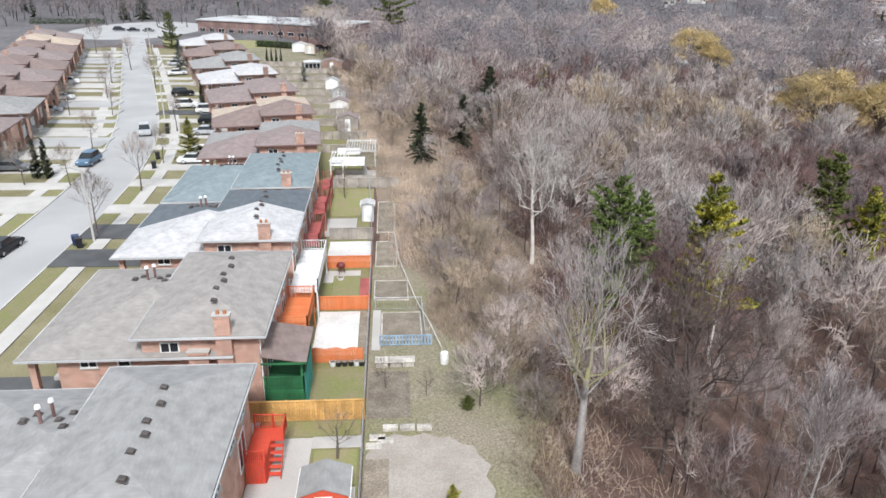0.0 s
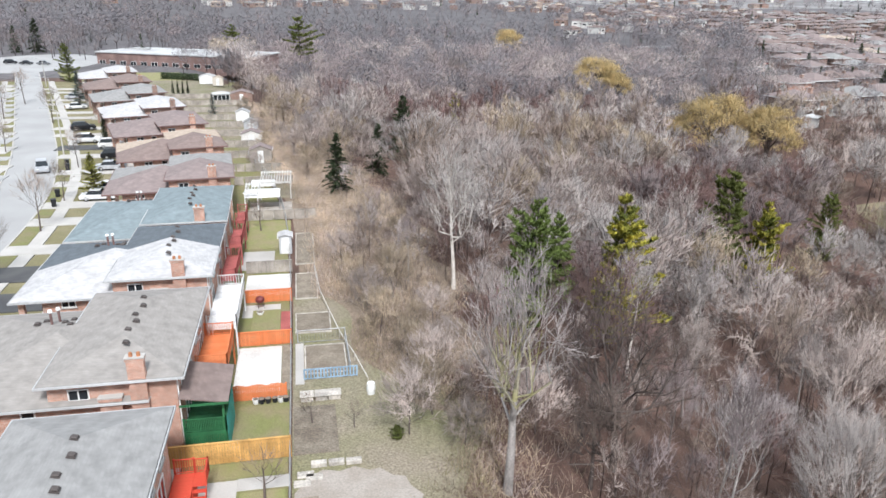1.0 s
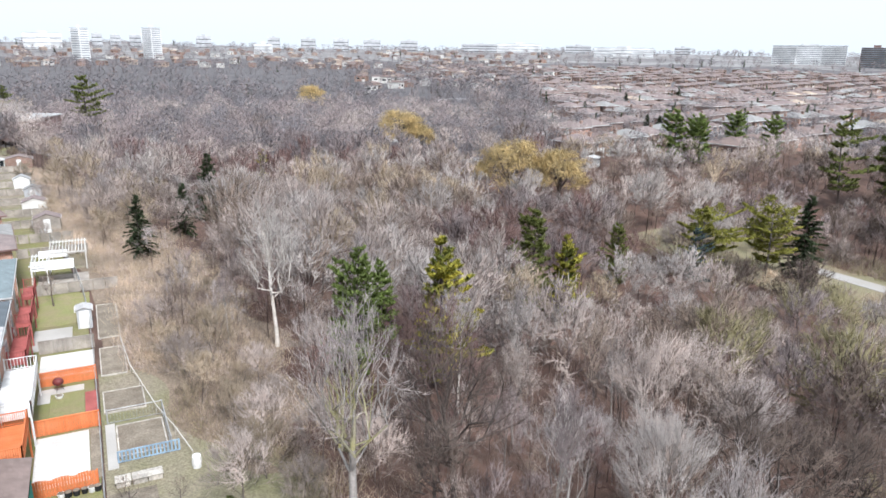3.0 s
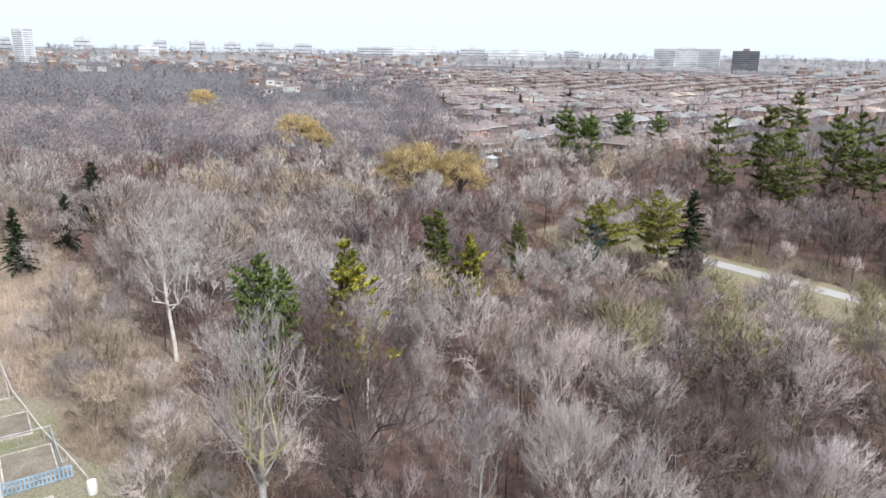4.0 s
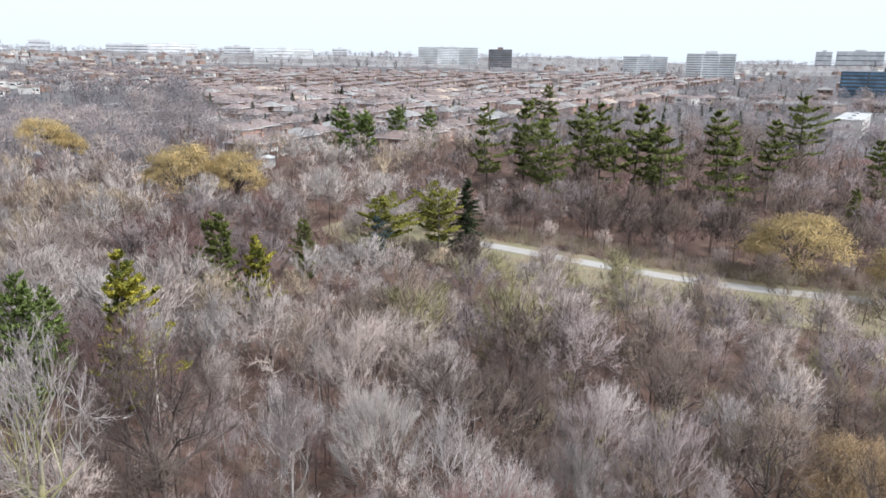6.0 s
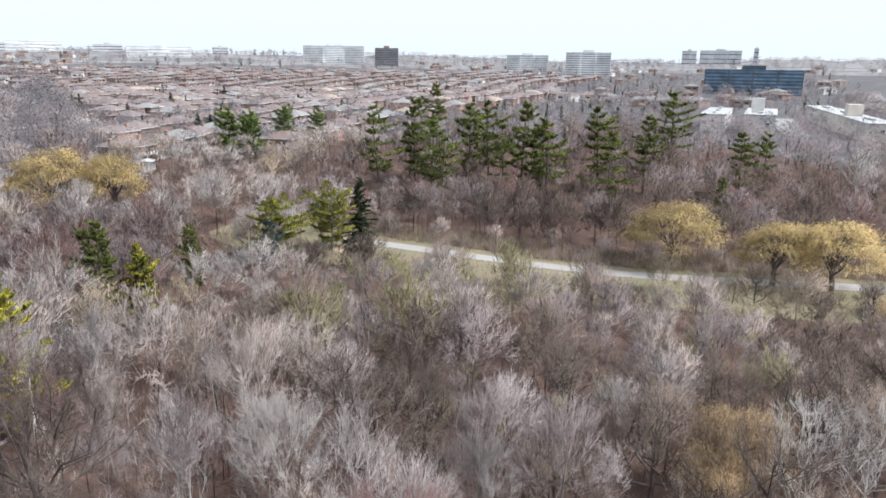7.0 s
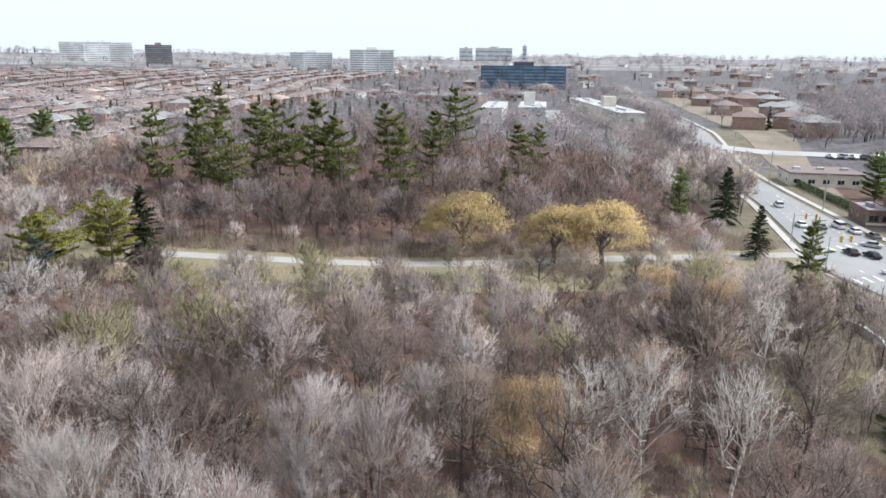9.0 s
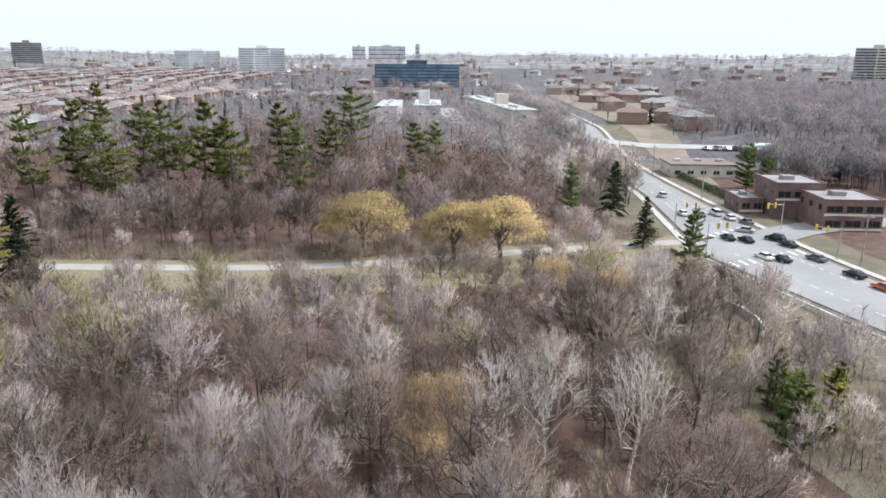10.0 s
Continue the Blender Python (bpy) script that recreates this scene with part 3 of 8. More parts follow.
def spruce_tree(seed, h=12.0, width=0.25, dens=1.0, droop=0.25, start=0.06, needle=0.06):
    """A conical evergreen: whorls of boughs hung with needle sprays."""
    rng = np.random.default_rng(seed)
    w, t = Wood(seed + 1), Wood(seed + 2)
    main = limb(rng, (0, 0, -0.3), (0, 0, 1), h + 0.3, 0.012, 0.1, 6)
    w.tube(main, np.linspace(h * 0.016, 0.02, 7), 6)
    B, T = [], []
    z = h * start
    while z < h * 0.985:
        f = z / h
        R = h * width * (1 - f) ** 0.8 + 0.12
        for i in range(7 if f < 0.8 else 5):
            a = rng.uniform(0, 6.28)
            rr = R * rng.uniform(0.55, 1.25)
            p = np.array([0, 0, z + rng.uniform(-0.15, 0.15)])
            d = np.array([math.cos(a), math.sin(a), 0.12 + 0.5 * f])
            l = limb(rng, p, d, rr, 0.05, -droop * (1 - f), 4)
            w.tube(l[::2], np.linspace(0.035, 0.008, 3), 3)
            n = int((20 + 34 * rr / (h * width)) * dens)
            g = rng.random(n) ** 0.7
            x = g * 4
            j = np.minimum(x.astype(int), 3)
            b = l[j] + (l[j + 1] - l[j]) * (x - j)[:, None]
            side = np.array([-math.sin(a), math.cos(a), 0])
            dd = unit(unit(l[-1] - l[0]) * 0.8 + side * rng.choice([-1, 1], n)[:, None] * rng.uniform(0.2, 1.1, (n, 1)) + rng.normal(0, 0.25, (n, 3)) + [0, 0, -0.15])
            B.append(b)
            T.append(b + dd * rng.uniform(0.25, 0.62, (n, 1)) * (0.55 + 0.45 * (1 - f)) * h / 12)
        z += h * 0.032 * (1.25 - 0.5 * f)
    t.blades(np.concatenate(B), np.concatenate(T), needle * h / 12)
    return w.arrays(), t.arrays()


def pine_tree(seed, h=22.0, start=0.4, width=0.2, plume=1.0, gap=0.062, needle=0.11, rise=0.12, lean=0.0, cone=0.5):
    """A pine: a bare lower trunk and uneven tiers of level boughs that carry flat needle plumes."""
    rng = np.random.default_rng(seed)
    w, t = Wood(seed + 1), Wood(seed + 2)
    main = limb(rng, (0, 0, -0.4), (lean, 0, 1), h + 0.2, 0.025, 0.1, 8)
    w.tube(main, np.linspace(h * 0.015, 0.05, 9), 6)
    B, D = [], []
    z = h * start
    heavy = rng.uniform(0, 6.28)
    while z < h * 0.985:
        f = (z / h - start) / (1 - start)
        R = h * width * ((1 - cone) + cone * (1 - f)) * min(1.0, 0.55 + 2.2 * f) * min(1.0, 2.6 * (1.06 - f)) * rng.uniform(0.75, 1.2) + 0.3
        n = int(rng.integers(4, 7))
        a0 = rng.uniform(0, 6.28)
        x = z / h * 8
        j = min(int(x), 7)
        for i in range(n):
            a = a0 + i * 6.28 / n + rng.uniform(-0.5, 0.5)
            rr = R * rng.uniform(0.55, 1.15) * (1 + 0.28 * math.cos(a - heavy))
            p = main[j] + (main[j + 1] - main[j]) * (x - j) + [0, 0, rng.uniform(-0.02, 0.02) * h]
            l = limb(rng, p, (math.cos(a), math.sin(a), rise + 0.55 * f ** 2), rr, 0.05, 0.03, 5)
            w.tube(l[::2] if rr < 1.5 else l, np.linspace(0.07, 0.02, 3 if rr < 1.5 else 6) * h / 20, 3)
            m = int((5 + 5.5 * rr * 20 / h) * plume)
            g = rng.uniform(0.28, 1.04, m)
            xx = np.clip(g * 5, 0, 4.999)
            jj = xx.astype(int)
            q = l[jj] + (l[jj + 1] - l[jj]) * (xx - jj)[:, None]
            side = np.array([-math.sin(a), math.cos(a), 0])
            q = q + side * (rng.normal(0, 0.2, (m, 1)) * rr * np.sin(np.pi * np.clip(g, 0.1, 0.92))[:, None]) + rng.normal(0, 0.012 * h, (m, 1)) * [0, 0, 0.35]
            B.append(q)
            D.append(np.repeat(unit(l[-1:] - l[:1]), m, 0))
        z += h * gap * rng.uniform(0.6, 1.5)
    B, D = np.concatenate(B), np.concatenate(D)
    k = 8
    B, D = np.repeat(B, k, 0), np.repeat(D, k, 0)
    d = unit(D * 0.45 + rng.normal(0, 0.6, B.shape) * [1, 1, 0.45] + [0, 0, 0.28])
    t.blades(B - d * 0.1, B + d * rng.uniform(0.3, 0.62, (len(B), 1)) * h / 20, needle * h / 20)
    return w.arrays(), t.arrays()


PROTO = {}


def proto(key, made, bark, leaf):
    (tv, tf), (cv, cf) = made
    crown = mesh_of("crown", cv, cf, [M(leaf)], smooth=True)
    flat = leaf.startswith(("needle", "willow"))
    mid = [0, 0, (0.2 if flat else 0.45) * cv[:, 2].max()]
    round_normals(crown, unit(unit((cv - mid) * [1, 1, 0.3 if flat else 1]) * 0.8 + [0, 0, 0.6 if flat else 0.4]))
    PROTO[key] = (mesh_of("trunk", tv, tf, [M(bark)], smooth=True), crown)


def plant(key, x, y, label, name="bare_tree", scale=1.0, turn=0.0, group="", sink=0.0, stretch=1.0, base=None):
    z = float(height(x, y)) if base is None else base
    root = new(name)
    tagged(root, label, "tree", group)
    root.matrix_world = Matrix.LocRotScale((x, y, z - sink), Euler((0, 0, turn)), (scale, scale, scale * stretch))
    tr, cr = PROTO[key]
    share("trunk", tr, root)
    share("crown", cr, root)
    return root


# leafless kinds for the ravine
for i in range(4):
    proto("maple%d" % i, grown_tree(10 + i, 11, 0.2, (0.33, 0.37, 0.31, 0.39)[i], 10, 6, 11, 5, 0.14, 0.0125, low=22, up=0.34, fan=0.32, loose=0.36), "bark_grey",
          ("twig_grey", "twig_mauve", "twig_rose", "twig_mauve")[i])
for i in range(4):
    proto("oak%d" % i, grown_tree(30 + i, 11, 0.26, (0.42, 0.38, 0.44, 0.4)[i], 9, 6, 11, 5, 0.15, 0.0125, low=6, up=0.16, crook=0.08, fan=0.45), "bark_brown",
          ("twig_brown", "twig_mauve", "twig_rose", "twig_red")[i])
for i in range(3):
    proto("pole%d" % i, grown_tree(50 + i, 11, 0.4, 0.19, 7, 4, 6, 5, 0.1, 0.0125, low=30, up=0.3, lean=0.06 * (i - 1)),
          ("bark_pale", "bark_brown", "bark_pale")[i], ("twig_grey", "twig_brown", "twig_mauve")[i])
for i in range(3):
    proto("dusk%d" % i, grown_tree(60 + i, 11, 0.22, (0.4, 0.45, 0.38)[i], 10, 6, 7, 5, 0.2, 0.0125, low=8, up=0.12, crook=0.11, fan=0.46, arm=0.45), "bark_dark",
          ("twig_dark", "twig_dusk", "twig_dark")[i])
proto("big_maple", grown_tree(71, 13, 0.12, 0.4, 16, 8, 12, 5, 0.2, 0.0115, low=12, up=0.42, fan=0.26, loose=0.3, crook=0.03, spray_len=0.12, twig_len=0.055), "bark_grey", "twig_pale")
proto("mauve_maple", grown_tree(72, 12, 0.14, 0.36, 13, 8, 11, 5, 0.18, 0.0115, low=16, up=0.36, fan=0.28, loose=0.32, crook=0.035), "bark_grey", "twig_grey")
proto("rose_maple", grown_tree(73, 11, 0.14, 0.38, 12, 7, 10, 5, 0.17, 0.0115, low=14, up=0.34, fan=0.3, loose=0.34), "bark_brown", "twig_rose")
proto("white_tree", grown_tree(81, 18, 0.3, 0.27, 15, 6, 5, 4, 0.23, 0.012, low=14, up=0.22, crook=0.05, fan=0.34, arm=0.36, spray_len=0.075, twig_len=0.04), "bark_white", "twig_white")
proto("white_fork", grown_tree(84, 16, 0.3, 0.31, 11, 6, 7, 4, 0.2, 0.0125, low=8, up=0.2, crook=0.07, fan=0.42, arm=0.38, spray_len=0.08, twig_len=0.045), "bark_white", "twig_white")
(tv, tf), (cv, cf) = grown_tree(95, 14.5, 0.3, 0.27, 15, 5, 4, 4, 0.27, 0.0135, low=36, up=0.34, crook=0.07, fan=0.34, arm=0.3, spray_len=0.1, reach=0.8)
zz = tv[tf[:, 0]]
moss = (zz[:, 2] > 5.6) & (zz[:, 2] < 10.5) & (np.hypot(zz[:, 0] - 0.3, zz[:, 1]) < 1.7) & (np.sin(zz[:, 0] * 5) + np.cos(zz[:, 1] * 4) > -0.6)
PROTO["mossy_tree"] = (mesh_of("trunk", tv, tf, [M("bark_pale"), M("bark_moss")], moss.astype(int), smooth=True), mesh_of("crown", cv, cf, [M("twig_grey")]))
proto("slim_tree", grown_tree(92, 14, 0.52, 0.2, 10, 6, 8, 5, 0.14, 0.0115, low=20, up=0.3, lean=0.12, spray_len=0.09, twig_len=0.05), "bark_white", "twig_pale")
proto("street_tree", grown_tree(93, 7, 0.3, 0.36, 9, 5, 6, 3, 0.1, 0.011, low=18, up=0.22), "bark_brown", "twig_brown")
proto("garden_tree", grown_tree(94, 3.4, 0.28, 0.45, 7, 4, 5, 2, 0.08, 0.009, low=10, up=0.2), "bark_brown", "twig_brown")
for i in range(2):
    proto("shrub%d" % i, grown_tree(96 + i, 4.2, 0.04, 0.52, 10, 5, 9, 4, 0.05, 0.0125, low=6, up=0.3, loose=0.5, spray_len=0.2, twig_len=0.12), "bark_brown", ("straw", "twig_rose")[i])
for i in range(2):
    proto("willow%d" % i, willow(101 + i, 11, (0.54, 0.48)[i]), "bark_brown", "willow_yellow")
proto("willow2", willow(105, 10, 0.36, 8, 40, 70, 0.22, 0.017, 0.2, -0.9), "bark_brown", "willow_ochre")
proto("spruce_dark", spruce_tree(111, 12, 0.27, 1.0, 0.2, 0.05, 0.13), "bark_brown", "needle_dark")
proto("spruce_green", pine_tree(113, 12, 0.08, 0.3, 1.2, 0.065, 0.12, 0.3, cone=0.62), "bark_brown", "needle_green")
proto("spruce_yellow", pine_tree(115, 13, 0.1, 0.25, 1.8, 0.06, 0.13, 0.2, 0.03, cone=0.6), "bark_brown", "needle_yellow")
proto("spruce_mid", pine_tree(114, 12, 0.06, 0.33, 1.2, 0.065, 0.12, 0.2, cone=0.7), "bark_brown", "needle_pine")
proto("spruce_blue", spruce_tree(117, 10, 0.25), "bark_brown", "needle_blue")
proto("cedar", spruce_tree(119, 6, 0.13, 0.6, -0.3, 0.02, 0.1), "bark_brown", "needle_dark")
for i in range(4):
    proto("pine%d" % i, pine_tree(131 + i, 22, (0.26, 0.2, 0.3, 0.22)[i], (0.28, 0.25, 0.29, 0.24)[i], 1.5, 0.098, 0.125, 0.1, 0.03 * (i - 1.5), 0.4), "bark_brown", "needle_pine")
proto("pine_yellow", pine_tree(141, 14, 0.3, 0.5, 3.0, 0.11, 0.16, 0.14, 0.05, 0.15), "bark_grey", "needle_olive")
proto("pine_round", pine_tree(143, 12, 0.1, 0.38, 2.0, 0.075, 0.2, 0.22, 0, 0.4), "bark_brown", "needle_green")
proto("front_pine", spruce_tree(121, 6.3, 0.29, 1.4, 0.02, 0.08, 0.12), "bark_brown", "needle_olive")
proto("pine_grey", pine_tree(145, 11, 0.25, 0.26, 0.9, 0.07, 0.13, 0.15), "bark_grey", "needle_blue")


# ---- woods ----
ROAD = [(40, -84), (70, -74), (100, -63.5), (130, -56), (190, -53.5), (300, -50.5), (450, -47), (640, -46), (760, -45)]
TRAIL = [(111, 79), (111.5, 72), (112, 56), (112.8, 39.5), (115, 26), (119, 13), (124, -4), (129, -19), (133, -29), (137, -43)]


def road_y(x):
    return np.interp(x, [p[0] for p in ROAD], [p[1] for p in ROAD])


def trail_x(y):
    return np.interp(-np.asarray(y), [-p[1] for p in TRAIL], [p[0] for p in TRAIL])


def wood_line(y):
    """Where the woods end towards the yards."""
    return np.where(np.asarray(y) < 95, 3 + bend(y), np.interp(y, [95, 120, 135, 160, 190, 230, 300], [1.0, -4.5, -7, -9.5, -13, -20, -36]))


def wooded(x, y):
    """Whether woods may stand at that place."""
    u = x - float(wood_line(y))
    if u < (6 if y < 50 else 2.0 if y < 95 else 0.5):
        return False
    if y < 50 and x < 10.5 and not (y > 44 and x > 6.5):
        return False
    tx = float(trail_x(y))
    if -46 < y < 84 and tx - 9 < x < tx + 6:
        return False
    if -8 < y < 66 and tx - 24 < x < tx:
        return False
    if x > 30 and y < float(road_y(x)) + float(np.interp(x, [40, 50, 62, 85, 100, 112, 126, 135], [18, 23, 28, 35, 38, 34, 26, 13])):
        return False
    if 112 < x < 165 and y < -24 and y > -50:
        return False
    r, az = math.hypot(x, y), math.degrees(math.atan2(x, y))
    if r > float(np.interp(az, CREST_AZ, CREST_R)) + (10 if az > 30 else 60):
        return False
    return True


HEROES = []


def hero(key, x, y, label, name="bare_tree", scale=1.0, turn=0.0, room=3.0, group="", stretch=1.0):
    HEROES.append((x, y, room))
    return plant(key, x, y, label, name, scale, turn, group, stretch=stretch)


hero("mossy_tree", 10.5, 32.3, "pale half-dead tree with mossy yellow-green limbs at the wood's edge", "old_tree", 1.0, 2.0, 5.5)
hero("white_tree", 14.0, 64.0, "tall white-barked leafless tree above grey brush", "white_barked_tree", 0.87, 1.0, 5)
hero("slim_tree", 27.0, 50.5, "slim pale leafless tree with a leaning bare trunk", "bare_tree", 0.85, 3.0, 4)
hero("spruce_green", 19.2, 56.0, "bright green conifer among bare trees", "conifer", 1.08, 0, 6.5)
hero("spruce_green", 25.0, 63.5, "green conifer behind a yellow-green one", "conifer", 0.9, 2, 5)
hero("spruce_yellow", 27.6, 56.5, "narrow yellow-green conifer in the ravine", "conifer", 1.2, 0, 7.5)
hero("spruce_mid", 54.6, 79.1, "dull green conifer standing in the ravine", "conifer", 1.35, 1.2, 8)
hero("spruce_yellow", 56.0, 74.6, "low yellow-green conifer beside a taller one", "conifer", 0.95, 0.4, 7)
hero("spruce_mid", 74.1, 83.8, "small dull green conifer among bare trees", "conifer", 0.9, 0.4, 5)
hero("pine_yellow", 87.8, 79.2, "spreading yellow-green pine near the trail", "pine_tree", 0.85, 0.5, 7)
hero("pine_yellow", 97.5, 74.3, "broad yellow-green pine near the trail", "pine_tree", 0.88, 2.5, 7)
hero("spruce_dark", 104.5, 73, "dark pointed spruce near the trail", "spruce_tree", 1.2, 0, 6)
hero("pine_grey", 81.4, 74.4, "grey-green pine with a thin crown", "pine_tree", 0.95, 0, 3)
hero("spruce_dark", 4.2, 98.4, "dark spruce at the wood's edge", "spruce_tree", 0.72, 0, 5)
hero("spruce_dark", 11.9, 115.3, "dark pointed spruce among bare trees", "spruce_tree", 0.72, 1, 5)
hero("spruce_dark", 20.0, 143, "dark full spruce among bare trees", "spruce_tree", 1.15, 2, 6)
hero("pine2", 0.2, 312, "tall dark pine behind the back yards", "pine_tree", 1.25, 2, 3)
hero("pine3", -32, 373, "dark pine beyond the school roof", "pine_tree", 0.95, 2, 3)
hero("spruce_yellow", 40.4, 187.9, "small yellow-green conifer far in the woods", "conifer", 0.85, 2, 3)
for x, y, s, k in ((101.7, 235.9, 1.5, 0), (106.5, 229, 1.1, 1), (121, 415, 1.6, 1), (91, 143, 1.5, 0), (99, 135, 1.25, 1),
                   (122, 18.8, 1.3, 0), (120.8, 2.4, 1.15, 1), (121, -6, 1.25, 0)):
    hero("willow%d" % k, x, y, "round-headed willow with bright yellow hanging shoots", "willow_tree", s, x, 10 if y > 100 else 7, "willows in the ravine", stretch=1.0 if y > 100 else 0.85)
for x, y, s in ((96.4, -12.7, 0.85), (91.3, -20, 0.85), (53, 1.6, 1.0), (49.5, 3.0, 0.75)):
    hero("willow2", x, y, "pale ochre willow shoots among brown bare trees", "willow_tree", s, x, 4, "pale willows in the ravine")
hero("white_fork", 49.8, -2.6, "white-barked leafless tree with crooked limbs", "white_barked_tree", 0.82, 0, 6.5)
hero("white_fork", 50.0, -7.2, "tall white-barked leafless tree with forked limbs", "white_barked_tree", 0.88, 2.2, 6.5)
hero("white_tree", 49.5, -14.0, "white-barked leafless tree with a fine twiggy crown", "white_barked_tree", 0.78, 4, 6.5)
hero("white_fork", 71.6, -21.3, "small white-barked leafless tree", "white_barked_tree", 0.76, 1, 3)
hero("white_fork", 193, -11, "pale bare tree standing on the far slope", "white_barked_tree", 1.05, 5, 4)
hero("big_maple", 30.3, 28.2, "large pale grey leafless tree with a broom of upright branches", "bare_tree", 0.84, 0, 5)
hero("mauve_maple", 47.3, 35.6, "grey-mauve leafless tree with a dense upright crown", "bare_tree", 0.82, 0, 4)
hero("mauve_maple", 35.6, 16.2, "mauve-grey leafless tree with a dense fine crown", "bare_tree", 0.8, 2, 4)
hero("rose_maple", 34.6, 24.0, "pale leafless tree with a dense upright crown", "bare_tree", 0.72, 4, 3)
hero("spruce_green", 160, -23.9, "round green pine beside the road's verge", "conifer", 1.05, 1, 6)
hero("spruce_dark", 161.3, -33.8, "dark pointed spruce beside the road's verge", "spruce_tree", 1.1, 0, 6)
hero("spruce_dark", 133, -34.6, "dark spruce beside the trail's end", "spruce_tree", 0.85, 1, 6)
hero("spruce_mid", 116, -38.3, "dark green spruce on the grass by the road", "spruce_tree", 1.0, 2, 8)
hero("spruce_mid", 66.4, -32.8, "olive green conifer near the creek", "conifer", 0.62, 2, 8)
hero("spruce_yellow", 61.2, -36.8, "yellow-green young conifer near the creek", "conifer", 0.6, 2, 7)
hero("pine_round", 57.8, -31.1, "low olive green pine near the creek", "pine_tree", 0.7, 2, 7)
PINES = [(147.5, 96.6, 18), (155.5, 90.7, 20), (145.8, 77.6, 16), (168.3, 81, 20), (175.5, 78.5, 19), (170.3, 66.5, 21), (160.6, 56.7, 17),
         (183.4, 49.9, 20), (160.1, 41.1, 17), (187.1, 38.5, 18), (214, 37, 20), (198.6, 15.5, 16), (192.8, 10.7, 16), (220, 119, 18),
         (166, 70, 17), (172, 62, 18), (152, 84, 17)]
for i, (x, y, h) in enumerate(PINES):
    hero("pine%d" % (i % 4), x, y, "tall dark green pine with level boughs and a bare lower trunk", "pine_tree", h / 22 * 1.16, i * 1.3, 4, "pines on the far slope")
hero("spruce_mid", 173, 17, "small green conifer on the far slope", "conifer", 0.85, 0, 3)

for x, y, key, s in ((141, 141, "pine_round", 1.3), (147, 138, "pine_round", 1.2), (151, 143, "pine_round", 1.1), (170, 146, "pine_round", 1.2), (178, 139, "pine_round", 1.1), (180, 194, "spruce_dark", 0.78), (183.5, 191.5, "spruce_dark", 0.75),
                     (205, 262, "spruce_dark", 0.8), (262, 300, "spruce_dark", 0.9), (330, 330, "spruce_dark", 1.0), (300, 250, "spruce_dark", 0.7)):
    hero(key, x, y, "dark green conifer among the houses across the ravine", "conifer", s, x, 6)

rng = np.random.default_rng(5)
NEAR, MID = [], []
for gx in np.arange(-150, 290, 6.0):
    for gy in np.arange(-95, 400, 6.0):
        x, y = gx + rng.uniform(-2.6, 2.6), gy + rng.uniform(-2.6, 2.6)
        r, az = math.hypot(x, y), math.degrees(math.atan2(x, y))
        pick, tone, hgt, turn = rng.random(), rng.random(), rng.uniform(7.0, 13.8), rng.uniform(0, 6.28)
        if r < 17 or az < -32 or az > 123 or r > 400 or not wooded(x, y):
            continue
        if r < 24 and pick < 0.5:
            continue
        if any((x - a) ** 2 + (y - b) ** 2 < (c * 0.9) ** 2 or (c >= 5 and (x - a * 0.91) ** 2 + (y - b * 0.91) ** 2 < (c * 0.75) ** 2) for a, b, c in HEROES):
            continue
        tx = float(trail_x(y))
        if -30 < y < 100 and tx - 52 < x < tx + 4:
            hgt *= 0.75
        elif 36 < az < 62 and r > 150:
            hgt *= 0.68
        elif x > 100 and 35 < az < 100:
            hgt *= 0.85
        if 2 < y < 240 and x - float(wood_line(y)) < 14 and r >= 62:
            hgt *= 0.7
        if r < 62 or (x - float(wood_line(y)) < 10 and r < 100):
            NEAR.append((x, y, pick, tone, hgt, turn, r, az))
        else:
            MID.append((x, y, pick, tone, hgt, turn, r, az))

for x, y, pick, tone, hgt, turn, r, az in NEAR:
    edge = x - float(wood_line(y)) < 15
    if edge and tone < 0.8:
        plant("shrub%d" % int(pick * 2), x, y, "low bushy leafless shrub with straw-grey twigs", "shrub", hgt / 10 * rng.uniform(0.75, 1.15), turn, "shrubs along the wood's edge")
        continue
    if edge:
        hgt *= 0.7
    if (az > 52 and r > 30 and tone > 0.3) or (18 < az < 29 and r < 44 and tone > 0.35):
        key, words = "dusk%d" % int(pick * 3), "dark brown spreading leafless tree"
    elif pick < 0.42:
        key, words = "maple%d" % int(tone * 4), "leafless tree with upright grey-mauve branches"
    elif pick < 0.72:
        key, words = "oak%d" % int(tone * 4), "spreading leafless tree with brown twigs"
    else:
        key, words = "pole%d" % int(tone * 3), "thin straight leafless tree"
        hgt *= 1.1
    plant(key, x, y, words, "bare_tree", hgt / 11, turn, "leafless trees of the ravine")

LOW = {}
for i in range(6):
    LOW["mid%d" % i] = grown_tree(200 + i, 10, 0.2, (0.34, 0.42, 0.37, 0.4, 0.35, 0.45)[i], 9, 5, 10, 3, 0.08, 0.036, low=8, up=0.24, fan=0.4, slim=True, spray_len=0.125, twig_len=0.075)
for i in range(4):
    LOW["far%d" % i] = grown_tree(220 + i, 10, 0.2, (0.38, 0.45, 0.41, 0.43)[i], 7, 4, 9, 2, 0.08, 0.052, low=4, up=0.2, fan=0.42, slim=True, spray_len=0.12, twig_len=0.085)


for i in range(3):
    LOW["sapling%d" % i] = grown_tree(230 + i, 5, 0.12, (0.36, 0.44, 0.3)[i], 6, 3, 9, 2, 0.045, 0.015, low=15, up=0.3, slim=True, spray_len=0.2, twig_len=0.12)


